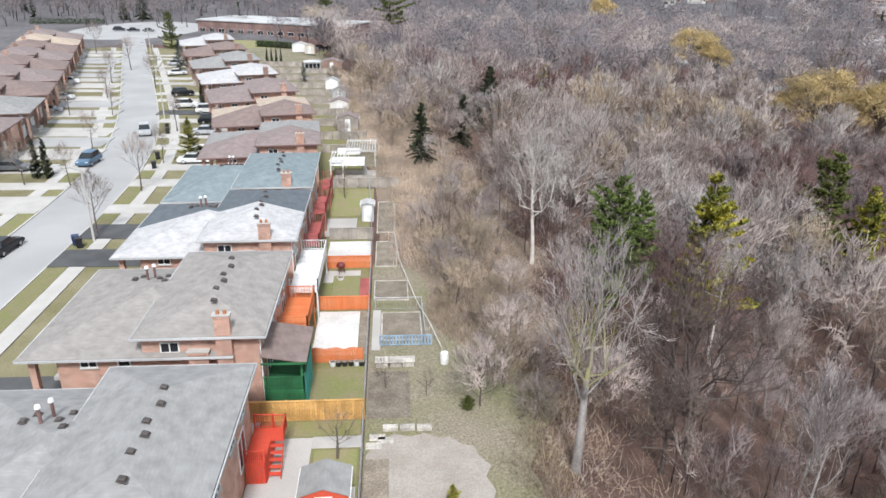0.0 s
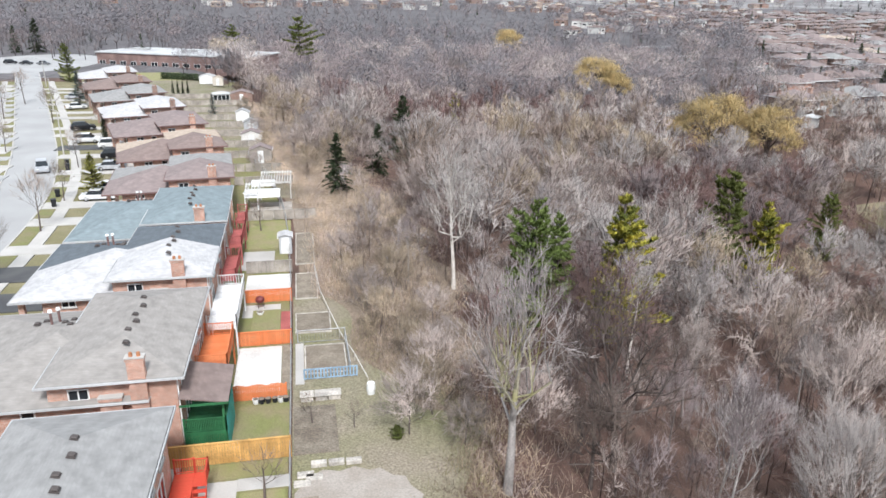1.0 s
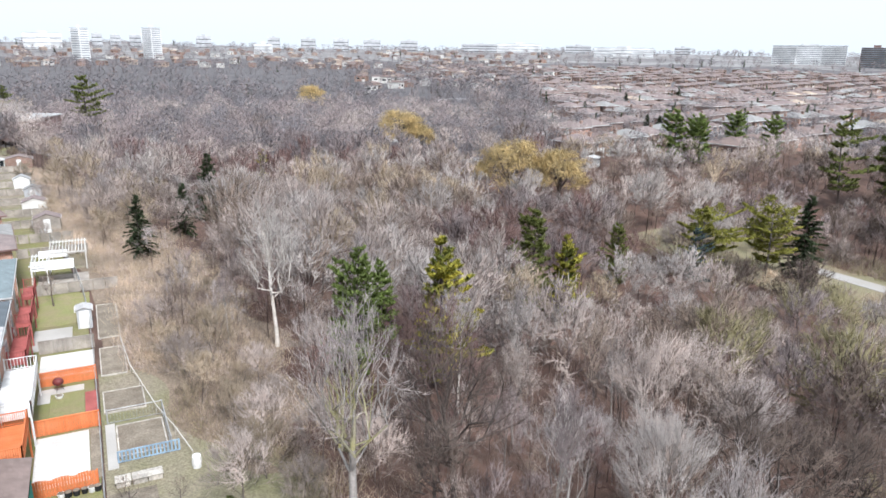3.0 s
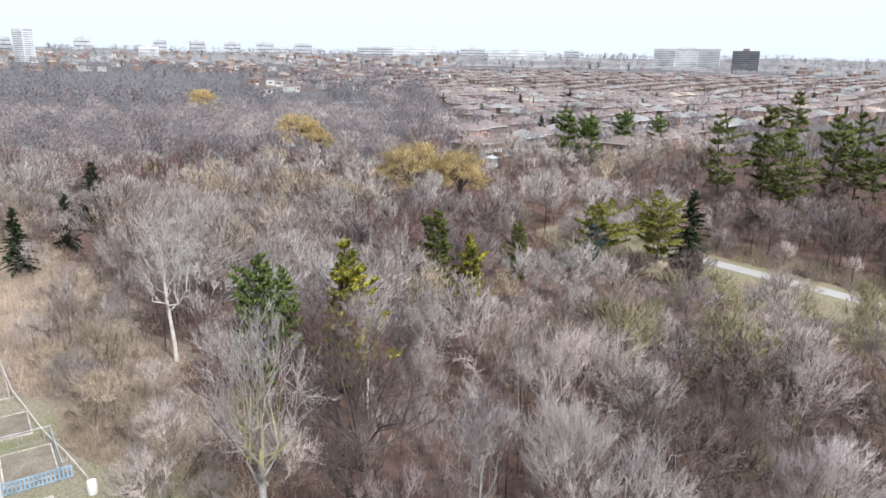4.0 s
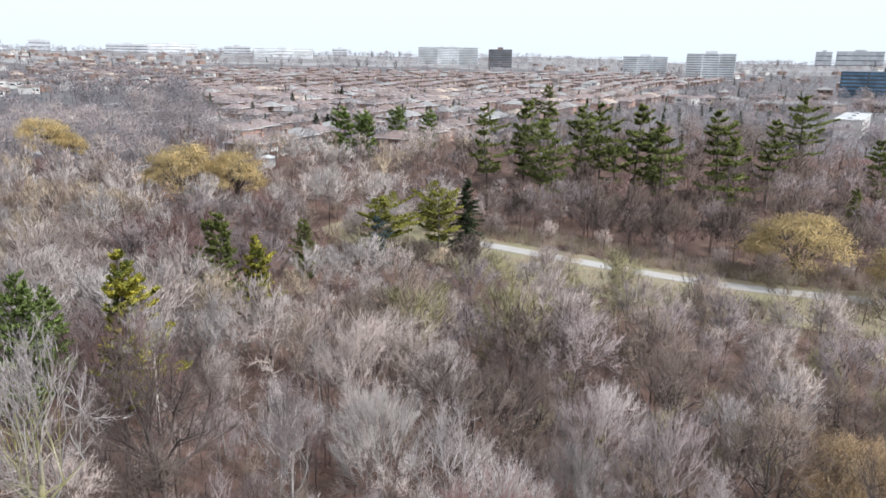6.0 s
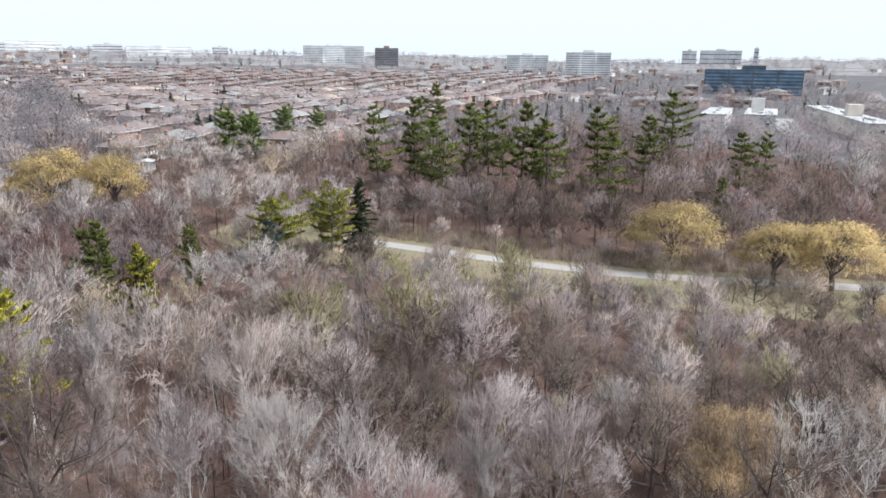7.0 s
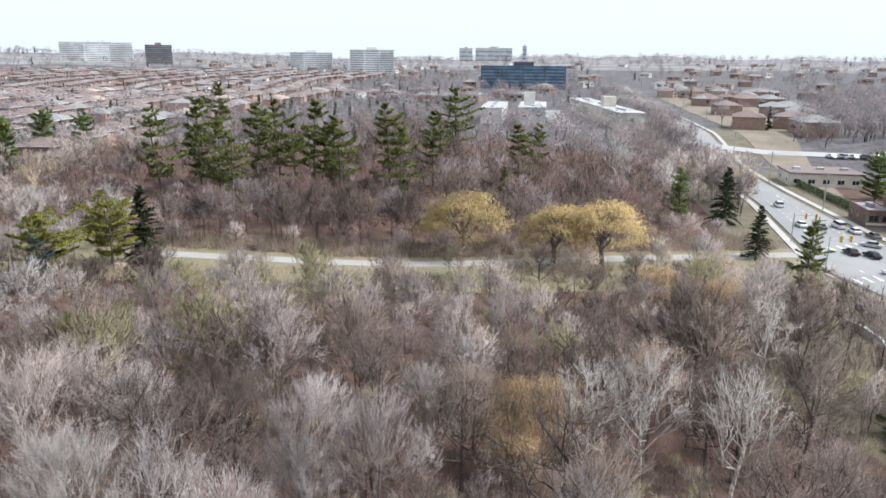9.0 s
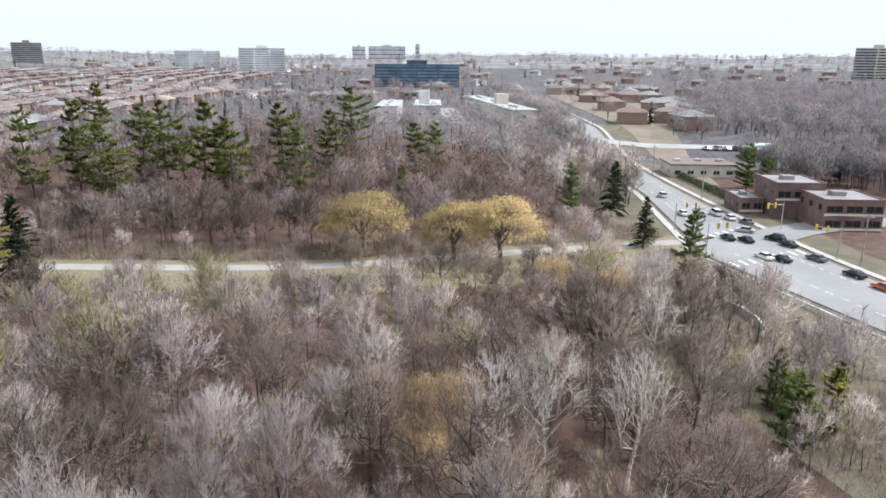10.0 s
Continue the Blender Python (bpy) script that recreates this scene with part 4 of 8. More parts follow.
def dot_tree(seed, n=120, r=0.1, length=1.5):
    """A distant leafless tree: a lumpy dome of short slivers over a stem and its arms."""
    w, t = Wood(seed), Wood(seed + 1)
    g = w.rng
    arms = unit(g.normal(0, 1, (5, 3)) * [1, 1, 0.4] + [0, 0, 0.9])
    w.spikes(np.zeros((1, 3)) - [0, 0, 0.4], np.array([[0, 0, 7.0]]), 0.2)
    w.blades(np.tile([0, 0, 2.4], (5, 1)), np.array([0, 0, 3.2]) + arms * 4.2, 0.13)
    d = unit(g.normal(0, 1, (n, 3)) + [0, 0, 0.45])
    d[:, 2] = np.where(d[:, 2] < -0.3, -d[:, 2], d[:, 2])
    lump = 1 + 0.16 * np.sin(d[:, :1] * 5 + seed) * np.cos(d[:, 1:2] * 5 + seed * 2)
    base = np.array([0, 0, 5.3]) + d * [3.7, 3.7, 4.3] * lump * g.uniform(0.5, 0.98, (n, 1)) ** 0.6
    along_ = unit(np.cross(d, g.normal(0, 1, (n, 3))) + d * 0.35 + [0, 0, 0.25])
    t.blades(base, base + along_ * length * g.uniform(0.5, 1.1, (n, 1)), r, d * 1.5)
    return w.arrays(), t.arrays()


for i in range(3):
    LOW["dot%d" % i] = dot_tree(240 + i * 3)
    LOW["haze%d" % i] = dot_tree(250 + i * 3, 210, 0.06, 1.4)
    LOW["speck%d" % i] = dot_tree(270 + i * 3, 24, 0.34, 2.2)
TONES = ["twig_mauve", "twig_grey", "twig_brown", "twig_red", "twig_olive", "straw", "bark_brown", "twig_dark", "twig_rose", "twig_hazed", "twig_dusk", "twig_pale"]


def wood_stuff(name, rows, label, category="trees"):
    """Many trees as one object. rows: prototype, x, y, scale, turn, tone."""
    V, F, I, N, n = [], [], [], [], 0
    for key, x, y, s, turn, tone in rows:
        (tv, tf), (cv, cf) = LOW[key]
        c, sn = math.cos(turn), math.sin(turn)
        R = np.array([[c, -sn, 0], [sn, c, 0], [0, 0, 1.0]]) * s
        at = np.array([x, y, float(height(x, y))])
        for v, f, k in ((tv, tf, 0), (cv, cf, tone)):
            V.append(v @ R.T + at)
            mid = np.array([0, 0, 0.5 * cv[:, 2].max()])
            N.append(unit(unit(v - mid) * 0.85 + [0, 0, 0.45]) @ R.T / s)
            F.append(f + n)
            I.append(np.full(len(f), k))
            n += len(v)
    me = mesh_of(name, np.concatenate(V), np.concatenate(F), [M(t) for t in TONES], np.concatenate(I), smooth=True)
    round_normals(me, np.concatenate(N))
    return tagged(new(name, me), label, category, kind="stuff")


def tone_of(x, y, pick):
    """Colour of the bare crowns, in drifts through the woods; haze is tinted into remote ones."""
    n = noise.noise(Vector((x * 0.02, y * 0.02, 3.3)))
    m = noise.noise(Vector((x * 0.035, y * 0.035, 8.1)))
    az, r = math.degrees(math.atan2(x, y)), math.hypot(x, y)
    if az > 50 and x < 112:
        return ((7, 2, 7, 0, 10, 4) if m < 0.1 else (1, 8, 0, 2, 8, 4))[int(pick * 6)]
    if 118 < x < 240 and -20 < y < 110:
        return (7, 10, 0, 7, 10, 3)[int(pick * 6)]
    if x - float(wood_line(y)) < 14:
        return (5, 8, 8, 1)[int(pick * 4)]
    # from here out mostly tone 9, whose colour holds the haze
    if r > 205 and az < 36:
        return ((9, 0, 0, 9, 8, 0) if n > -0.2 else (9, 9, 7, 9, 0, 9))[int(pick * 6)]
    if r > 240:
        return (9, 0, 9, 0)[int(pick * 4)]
    if n > 0.22:
        return (8, 5, 11, 2, 8)[int(pick * 5)]
    if n < -0.25:
        return (3, 0, 3, 8, 0)[int(pick * 5)]
    return ((11, 8, 11, 8, 11, 5) if m > -0.2 else (8, 1, 11, 2, 0, 8))[int(pick * 6)]


wood_stuff("ravine_woods", [("mid%d" % int(tone * 6), x, y, hgt / 10, turn, tone_of(x, y, pick))
                            for x, y, pick, tone, hgt, turn, r, az in MID if r < 145], "dense leafless woods filling the ravine")
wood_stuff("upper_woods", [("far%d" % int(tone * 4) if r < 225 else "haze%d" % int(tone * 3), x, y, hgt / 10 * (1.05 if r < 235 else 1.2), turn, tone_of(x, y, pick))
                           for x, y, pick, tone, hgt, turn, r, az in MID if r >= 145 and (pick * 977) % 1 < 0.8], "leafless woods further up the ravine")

sap_rng = np.random.default_rng(17)
saplings = []
while len(saplings) < 620:
    r, az = 20 + 75 * sap_rng.random() ** 0.8, sap_rng.uniform(3, 122)
    x, y, pick = r * math.sin(math.radians(az)), r * math.cos(math.radians(az)), sap_rng.random()
    if not wooded(x, y) or (y < 58 and x < 13) or math.hypot(x - 10.5, y - 32.3) < 5:
        continue
    saplings.append(("sapling%d" % int(pick * 3), x, y, sap_rng.uniform(0.6, 1.35), pick * 50, (0, 3, 8, 2, 7, 1)[int(sap_rng.random() * 6)] if az < 52 else (7, 2, 0, 4, 7, 8)[int(sap_rng.random() * 6)]))
while len(saplings) < 800:
    x, pick = sap_rng.uniform(46, 112), sap_rng.random()
    y = float(road_y(x)) + sap_rng.uniform(21, 44)
    if math.hypot(x, y) > 55 and not any((x - a) ** 2 + (y - b) ** 2 < 14 for a, b, c in HEROES):
        saplings.append(("sapling%d" % int(pick * 3), x, y, sap_rng.uniform(0.5, 1.5) * (1 if pick < 0.5 else 0.6), pick * 50, (7, 10, 2, 8)[int(sap_rng.random() * 4)]))
wood_stuff("understorey", saplings, "thin bare saplings between the larger trees")

# brush and dead stalks under the trees
def brush(name, count, inside, label, mats, length, r, seed):
    w = Wood(seed)
    g = w.rng
    B, T = [], []
    while len(B) < count:
        x, y = inside(g)
        if x is None:
            continue
        z = float(height(x, y))
        k = 16
        b = np.array([x, y, z - 0.05]) + g.normal(0, 0.45, (k, 3)) * [1, 1, 0]
        B.append(b)
        T.append(b + unit(g.normal(0, 0.55, (k, 3)) + [0, 0, 0.8]) * length * g.uniform(0.4, 1.2, (k, 1)))
    w.blades(np.concatenate(B), np.concatenate(T), r)
    v, f = w.arrays()
    idx = np.repeat(g.integers(0, len(mats), count), 16)
    me = mesh_of(name, v, f, [M(m) for m in mats], idx)
    return tagged(new(name, me), label, "undergrowth", kind="stuff")


def under_trees(g):
    x, y = g.uniform(4, 80), g.uniform(-45, 110)
    return (x, y) if wooded(x, y) and math.hypot(x, y) < 85 else (None, None)


def wood_edge(g):
    y = g.uniform(28, 190)
    x = float(wood_line(y)) - 2.4 + abs(g.normal(0, 7))
    if y < 60 and x < 8.5 and not (x > 5 and y > 46):
        return None, None
    return x, y


brush("brush", 5600, under_trees, "reddish brown brush and fallen sticks under the trees", ["twig_brown", "twig_red", "bark_brown", "twig_red", "twig_rose", "twig_dark"], 1.3, 0.014, 301)
brush("edge_brush", 5000, wood_edge, "straw-coloured brush along the wood's edge", ["straw", "straw", "twig_rose", "twig_brown"], 1.4, 0.018, 303)


def clearing_rim(g):
    y = g.uniform(24, 56)
    return 9.4 + 1.4 * math.sin(y * 0.35) - max(0, y - 40) * 0.35 + g.normal(0, 1.0), y


brush("rim_tufts", 900, clearing_rim, "dry tufts where the grass meets the wood", ["straw", "twig_olive", "twig_brown"], 0.6, 0.02, 307)


def road_slope(g):
    x = g.uniform(50, 118)
    return x, float(road_y(x)) + g.uniform(19, 46)


brush("slope_brush", 1500, road_slope, "low brown brush on the grass slope below the road", ["straw", "twig_brown", "twig_olive", "twig_rose"], 0.9, 0.03, 309)


def trail_side(g):
    y = g.uniform(-40, 102)
    x = float(trail_x(y)) + (g.uniform(4, 15) if g.random() < 0.6 else -g.uniform(6, 26))
    return x, y


brush("trail_brush", 2600, trail_side, "tawny and grey brush beside the trail", ["straw", "twig_rose", "twig_brown", "twig_olive", "twig_red"], 2.4, 0.04, 305)

shrub_rng = np.random.default_rng(41)
for i in range(26):
    y = -36 + i * 5.2 + shrub_rng.uniform(-2, 2)
    off = shrub_rng.uniform(6, 13) if i % 2 else -shrub_rng.uniform(7, 22)
    plant("shrub%d" % (i % 2), float(trail_x(y)) + off, y, "bushy bare shrub beside the trail", "shrub", shrub_rng.uniform(0.9, 1.5), y, "shrubs beside the trail")
for i in range(8):
    y = -12 + i * 13 + shrub_rng.uniform(-4, 4)
    plant("dusk%d" % (i % 3), float(trail_x(y)) - shrub_rng.uniform(10, 22), y, "dark open-branched tree in the meadow by the trail", "bare_tree", shrub_rng.uniform(0.55, 0.75), y, "trees in the meadow")


# ---- houses ----
WIN = {}


def window(parent, w, h, at, turn, sashes=2, sill=True, name="window", frame="white_paint", plain=False):
    """A framed window; at: its lower middle on the wall, turn: the way it faces (0 is -y)."""
    key = (w, h, sashes, frame, plain)
    sill = sill and not plain
    if key not in WIN:
        b, d = 0.07, 0.06
        xs = [-w / 2, -w / 2 + b]
        for i in range(1, sashes):
            x = -w / 2 + w * i / sashes
            xs += [x - b / 2, x + b / 2]
        xs += [w / 2 - b, w / 2]
        bm = lattice(xs, [0, b, h - b, h], -d, 0, lambda i, k: k != 1 or i % 2 == 0)
        fr = bpy.data.meshes.new(name)
        bm.to_mesh(fr)
        bm.free()
        fr.materials.append(M(frame))
        pw = (w - b * (sashes + 1)) / sashes
        bm = boxes((-pw / 2, -0.025, b, pw / 2, -0.004, h - b))
        pa = bpy.data.meshes.new("pane")
        bm.to_mesh(pa)
        bm.free()
        pa.materials.append(M("window_glass"))
        WIN[key] = (fr, pa, pw, b)
    fr, pa, pw, b = WIN[key]
    ob = share(name, fr, parent, Matrix.Translation(at) @ pose(0, 0, 0, 0, 0, turn))
    if sill:
        if ("sill", w) not in WIN:
            bm = boxes((-w / 2 - 0.06, -0.12, -0.07, w / 2 + 0.06, -0.002, -0.004))
            me = bpy.data.meshes.new("sill")
            bm.to_mesh(me)
            bm.free()
            me.materials.append(M("concrete"))
            WIN[("sill", w)] = me
        share("sill", WIN[("sill", w)], ob)
    if plain:
        if ("wide", w, h) not in WIN:
            bm = boxes((-w / 2 + b, -0.02, b, w / 2 - b, -0.004, h - b))
            me = bpy.data.meshes.new("pane")
            bm.to_mesh(me)
            bm.free()
            me.materials.append(M("window_glass"))
            WIN[("wide", w, h)] = me
        share("pane", WIN[("wide", w, h)], ob)
        return ob
    for i in range(sashes):
        share("pane", pa, ob, Matrix.Translation((-w / 2 + b + pw / 2 + i * (pw + b), 0, 0)))
    return ob


def hip(bm, x0, y0, x1, y1, z, slope, thick=0.2):
    """A closed hip roof over a rectangle with its eaves at z."""
    lx, ly = x1 - x0, y1 - y0
    h = min(lx, ly) / 2 * slope
    if lx >= ly:
        r0, r1 = (x0 + ly / 2, (y0 + y1) / 2, z + h), (x1 - ly / 2, (y0 + y1) / 2, z + h)
    else:
        r0, r1 = ((x0 + x1) / 2, y0 + lx / 2, z + h), ((x0 + x1) / 2, y1 - lx / 2, z + h)
    c = [bm.verts.new(v) for v in ((x0, y0, z), (x1, y0, z), (x1, y1, z), (x0, y1, z))]
    d = [bm.verts.new((v.co.x, v.co.y, z - thick)) for v in c]
    a, b = bm.verts.new(r0), bm.verts.new(r1)
    if lx >= ly:
        fs = [(c[0], c[1], b, a), (c[1], c[2], b), (c[2], c[3], a, b), (c[3], c[0], a)]
    else:
        fs = [(c[0], c[1], a), (c[1], c[2], b, a), (c[2], c[3], b), (c[3], c[0], a, b)]
    for f in fs:
        bm.faces.new(f)
    for i in range(4):
        j = (i + 1) % 4
        bm.faces.new((d[i], d[j], c[j], c[i]))
    bm.faces.new(d[::-1])
    return bm


def roof_parts(house, rect, z, slope, mats, name="roof", trim="white_paint"):
    """A hip roof in one piece, or in two at the party wall where the halves differ."""
    y_mid = (rect[1] + rect[3]) / 2
    if mats[0] == mats[1]:
        part(name, hip(bmesh.new(), *rect, z, slope), M(mats[0]), house)
    else:
        for k, side in enumerate((1, -1)):
            bm = hip(bmesh.new(), *rect, z, slope)
            g = bm.verts[:] + bm.edges[:] + bm.faces[:]
            cut = bmesh.ops.bisect_plane(bm, geom=g, plane_co=(0, y_mid, 0), plane_no=(0, side, 0), clear_outer=True)
            es = [e for e in cut["geom_cut"] if isinstance(e, bmesh.types.BMEdge)]
            bmesh.ops.contextual_create(bm, geom=es)
            part(name, bm, M(mats[k]), house, "darker shingled half of the roof" if k else "")
    x0, y0, x1, y1 = rect
    t = 0.03
    part("eaves_trough", boxes((x0 - t, y0 - t - 0.07, z - 0.16, x1 + t, y0 - t, z - 0.02), (x0 - t, y1 + t, z - 0.16, x1 + t, y1 + t + 0.07, z - 0.02),
                               (x0 - t - 0.07, y0 - t - 0.07, z - 0.16, x0 - t, y1 + t + 0.07, z - 0.02), (x1 + t, y0 - t - 0.07, z - 0.16, x1 + t + 0.07, y1 + t + 0.07, z - 0.02)),
         M(trim), house, "pale metal eaves trough" if trim == "roof_membrane" else "brown metal eaves trough")


def chimney(house, x, y, z0, z1, sx=0.9, sy=0.5, flues=2, brick="brick_orange", cap=True):
    bm = boxes((x - sx / 2, y - sy, z0, x + sx / 2, y, z1 - 0.18))
    box(bm, x - sx / 2 - 0.05, y - sy - 0.05, z1 - 0.18, x + sx / 2 + 0.05, y + 0.05, z1, bevel=0.02)
    ob = part("chimney", bm, M(brick), house)
    if cap:
        part("cap", boxes((x - sx / 2 - 0.08, y - sy - 0.08, z1 + 0.004, x + sx / 2 + 0.08, y + 0.08, z1 + 0.07)), M("concrete"), ob)
    for i in range(flues):
        bm = bmesh.new()
        xx = x + (i - (flues - 1) / 2) * 0.42
        rod(bm, (xx, y - sy / 2, z1 + 0.07), (xx, y - sy / 2, z1 + 0.3), 0.12, 0.1, 10)
        part("flue", bm, M("terracotta"), ob)
    return ob


VENT = {}


def roof_vent(house, x, y, z, tilt):
    if "m" not in VENT:
        bm = boxes((-0.2, -0.2, 0.0, 0.2, 0.2, 0.05))
        box(bm, -0.15, -0.15, 0.05, 0.15, 0.15, 0.16, bevel=0.03)
        me = bpy.data.meshes.new("roof_vent")
        bm.to_mesh(me)
        bm.free()
        me.materials.append(M("vent_dark"))
        VENT["m"] = me
    share("roof_vent", VENT["m"], house, pose(x, y, z, 0, tilt, 0))


def semi_house(at, roofs, brick, label, near=0, far=False, group="brick houses along the street", garage="white_paint"):
    """A pair of brick backsplit homes: rear block two storeys high, lower front block. Local x runs to the back yard, y along the street."""
    house = thing("semi_detached_house", label, "house", group, at)
    L = 12.5
    eu, ef = 5.85, 4.5
    part("wall", boxes((-7, 0, -0.6, 0, L, eu - 0.1)), M(brick), house)
    part("wall", boxes((-12.2, 0.0, -0.3, -7.004, L, ef - 0.1)), M(brick), house)
    for y in (0.2, L / 2, L - 0.2):
        part("pillar", boxes((-13.9, y - 0.2, -0.3, -13.5, y + 0.2, ef - 0.21)), M(brick), house)
    trim = "duct_brown" if far else "roof_membrane"
    roof_parts(house, (-7.4, -0.45, 0.5, L + 0.45), eu, 0.27, roofs, "roof", trim)
    roof_parts(house, (-14.3, -0.45, -1.6, L + 0.45), ef, 0.27, roofs, "lower_roof", trim)
    chimney(house, -2.0, -0.004, 0.0, eu + 1.35, 0.95, 0.42, 2, brick)
    chimney(house, -3.6, -0.004, -0.2, 4.75, 1.2, 0.42, 0, brick)
    window(house, 1.15, 0.75, (-5.35, -0.004, 4.55), 0)
    window(house, 1.05, 0.55, (-10.3, -0.004, 3.65), 0)
    window(house, 0.8, 0.55, (-8.2, -0.004, 3.65), 0, 1)
    for y in (2.0, 4.6, 8.0, 10.6):
        window(house, 1.2, 1.05, (0.004, y, 3.9), 90, plain=far)
    for y in (1.6, 8.6):
        window(house, 1.6, 2.05, (0.004, y + 1.2, 1.35 if near else 0.2), 90, 2, False, "patio_door", plain=far)
        window(house, 0.9, 0.6, (0.004, y + 3.0, 0.6), 90, 1, plain=far)
    for y in (2.6, 9.4):
        window(house, 1.7, 1.2, (-12.204, y, 2.6), -90, plain=far)
        g = part("garage_door", boxes((-12.26, y - 1.2, -0.25, -12.204, y + 1.2, 1.85), (-12.28, y - 1.15, 0.25, -12.26, y + 1.15, 0.28),
                                      (-12.28, y - 1.15, 0.8, -12.26, y + 1.15, 0.83), (-12.28, y - 1.15, 1.3, -12.26, y + 1.15, 1.33)), M(garage), house, "panelled garage door")
    for y in (5.0, 7.0):
        part("front_door", boxes((-12.25, y - 0.45, 0.9, -12.204, y + 0.45, 2.95)), M("duct_brown"), house, "brown front door")
    part("porch", boxes((-14.0, 4.2, -0.3, -12.3, 7.8, 0.85), (-14.8, 4.2, -0.3, -14.0, 7.8, 0.4)), M("concrete"), house, "concrete porch and steps")
    if near:
        t = math.degrees(math.atan(0.27))
        for i, y in enumerate((2.4, 4.2, 5.4, 6.4, 7.8, 9.2)):
            x = -3.2
            roof_vent(house, x - (0.1 if i % 2 else -0.15), y, eu + (0.5 - x) * 0.27, t)
        for x, y in ((-9.6, 9.0), (-9.9, 8.2), (-8.2, 8.2), (-7.9, 9.1), (-7.6, 7.3)):
            roof_vent(house, x, y, ef + (y + 0.45 if y < 6 else L + 0.45 - y) * 0.27, 0)
        for x, y in ((-8.9, 7.9), (-8.7, 8.8)):
            bm = bmesh.new()
            z = ef + (L + 0.45 - y) * 0.27
            rod(bm, (x, y, z - 0.1), (x, y, z + 0.85), 0.09)
            ob = part("flue_pipe", bm, M("duct_brown"), house, "brown metal flue pipe with a pale cap")
            bm = bmesh.new()
            rod(bm, (x, y, z + 0.88), (x, y, z + 1.05), 0.16, 0.12)
            part("cap", bm, M("white_paint"), ob)
        part("downpipe", boxes((0.004, 0.15, 0, 0.08, 0.23, eu - 0.2)), M("white_paint"), house)
    return house


ROW = [  # y of the near wall, roof materials of the two halves, brick, label
    (21.7, ("shingle_grey", "shingle_grey"), "brick_orange", "brick semi-detached house with a pale grey shingle roof"),
    (38.3, ("shingle_tan_grey", "shingle_tan_grey"), "brick_orange", "brick semi-detached house with a weathered grey roof and tall chimney"),
    (54.1, ("shingle_light", "shingle_dark"), "brick_orange", "brick semi-detached house, half its roof near-white and half dark"),
    (68.5, ("shingle_slate", "shingle_slate"), "brick_orange", "brick semi-detached house with a blue-grey slate-coloured roof"),
    (86, ("shingle_mauve", "shingle_grey"), "brick_orange", "brick semi-detached house with a mauve and pale grey roof"),
    (104.5, ("shingle_brown", "shingle_tan"), "brick_orange", "brick semi-detached house with a brown and tan roof"),
    (123.5, ("shingle_mauve", "shingle_mauve"), "brick_orange", "brick semi-detached house with a brown-mauve roof"),
    (143, ("shingle_light", "shingle_light"), "brick_brown", "brick semi-detached house with a near-white roof"),
    (163.5, ("shingle_grey", "shingle_grey"), "brick_brown", "brick semi-detached house with a grey roof"),
    (184, ("shingle_brown", "shingle_brown"), "brick_brown", "brick semi-detached house with a brown roof"),
    (206, ("shingle_light", "shingle_light"), "brick_brown", "brick semi-detached house with a pale roof near the school"),
]


def street_angle(y):
    return -math.degrees(math.atan((float(bend(y + 1)) - float(bend(y - 1))) / 2))


for i, (y, roofs, brick, words) in enumerate(ROW):
    yc = y + 6.25
    a = street_angle(yc)
    m = pose(-8.3 + float(bend(yc)), yc, 0, 0, 0, a) @ Matrix.Translation((0, -6.25, 0))
    semi_house(m, roofs, brick, words, near=i < 4, far=i > 3)
LEFT = [(78, "shingle_red"), (93, "shingle_mauve"), (108, "shingle_grey"), (123, "shingle_brown"), (138, "shingle_mauve"), (153, "shingle_brown"),
        (168, "shingle_mauve"), (183, "shingle_brown"), (198, "shingle_tan"), (213, "shingle_mauve")]
for i, (y, roof) in enumerate(LEFT):
    yc = y + 6.25
    a = street_angle(yc)
    m = pose(-65.1 + float(bend(yc)), yc, 0, 0, 0, 180 + a) @ Matrix.Translation((0, -6.25, 0))
    words = {"shingle_red": "brick house with a dark red roof", "shingle_grey": "brick house with a grey roof"}.get(roof, "brick house with a brown shingle roof")
    semi_house(m, (roof, roof), ("brick_brown", "brick_orange")[i % 2], words + " across the street", far=True)

# ---- street ----
strip("road", along(-35.6, -60, 275), 7.0, M("asphalt"), 0.03, "pale worn asphalt residential street", "road", thick=0.2)
strip("pavement", along(-29.2, -60, 235), 1.5, M("concrete"), 0.12, "pale concrete pavement beside the street", "pavement", thick=0.2)
strip("pavement", along(-42.0, -60, 235), 1.5, M("concrete"), 0.12, "pale concrete pavement on the far side of the street", "pavement", thick=0.2)
for off in (-32.0, -39.2):
    strip("kerb", along(off, -60, 260), 0.2, M("concrete"), 0.14, "concrete kerb along the street", "kerb", thick=0.25)
strip("verge", along(-30.95, -60, 235), 1.85, M("lawn"), 0.09, "thin grass verge between pavement and kerb", "grass", thick=0.2)
strip("verge", along(-40.25, -60, 235), 1.85, M("lawn"), 0.09, "thin grass verge on the far side of the street", "grass", thick=0.2)
strip("front_yards", along(-25.4, -60, 235), 6.0, M("dry_grass"), 0.05, "front yards of thin grass", "grass", thick=0.2)
strip("front_yards", along(-46.9, -60, 235), 8.2, M("dry_grass"), 0.05, "front yards of thin grass across the street", "grass", thick=0.2)
strip("back_yards", along(-5.2, -30, 235), 6.2, M("lawn"), 0.04, "back yards of rough lawn behind the houses", "grass", thick=0.2)
strip("side_yards", along(-15.5, -30, 235), 14.2, M("concrete"), 0.02, "concrete walks and strips between the houses", "pavement", thick=0.1)


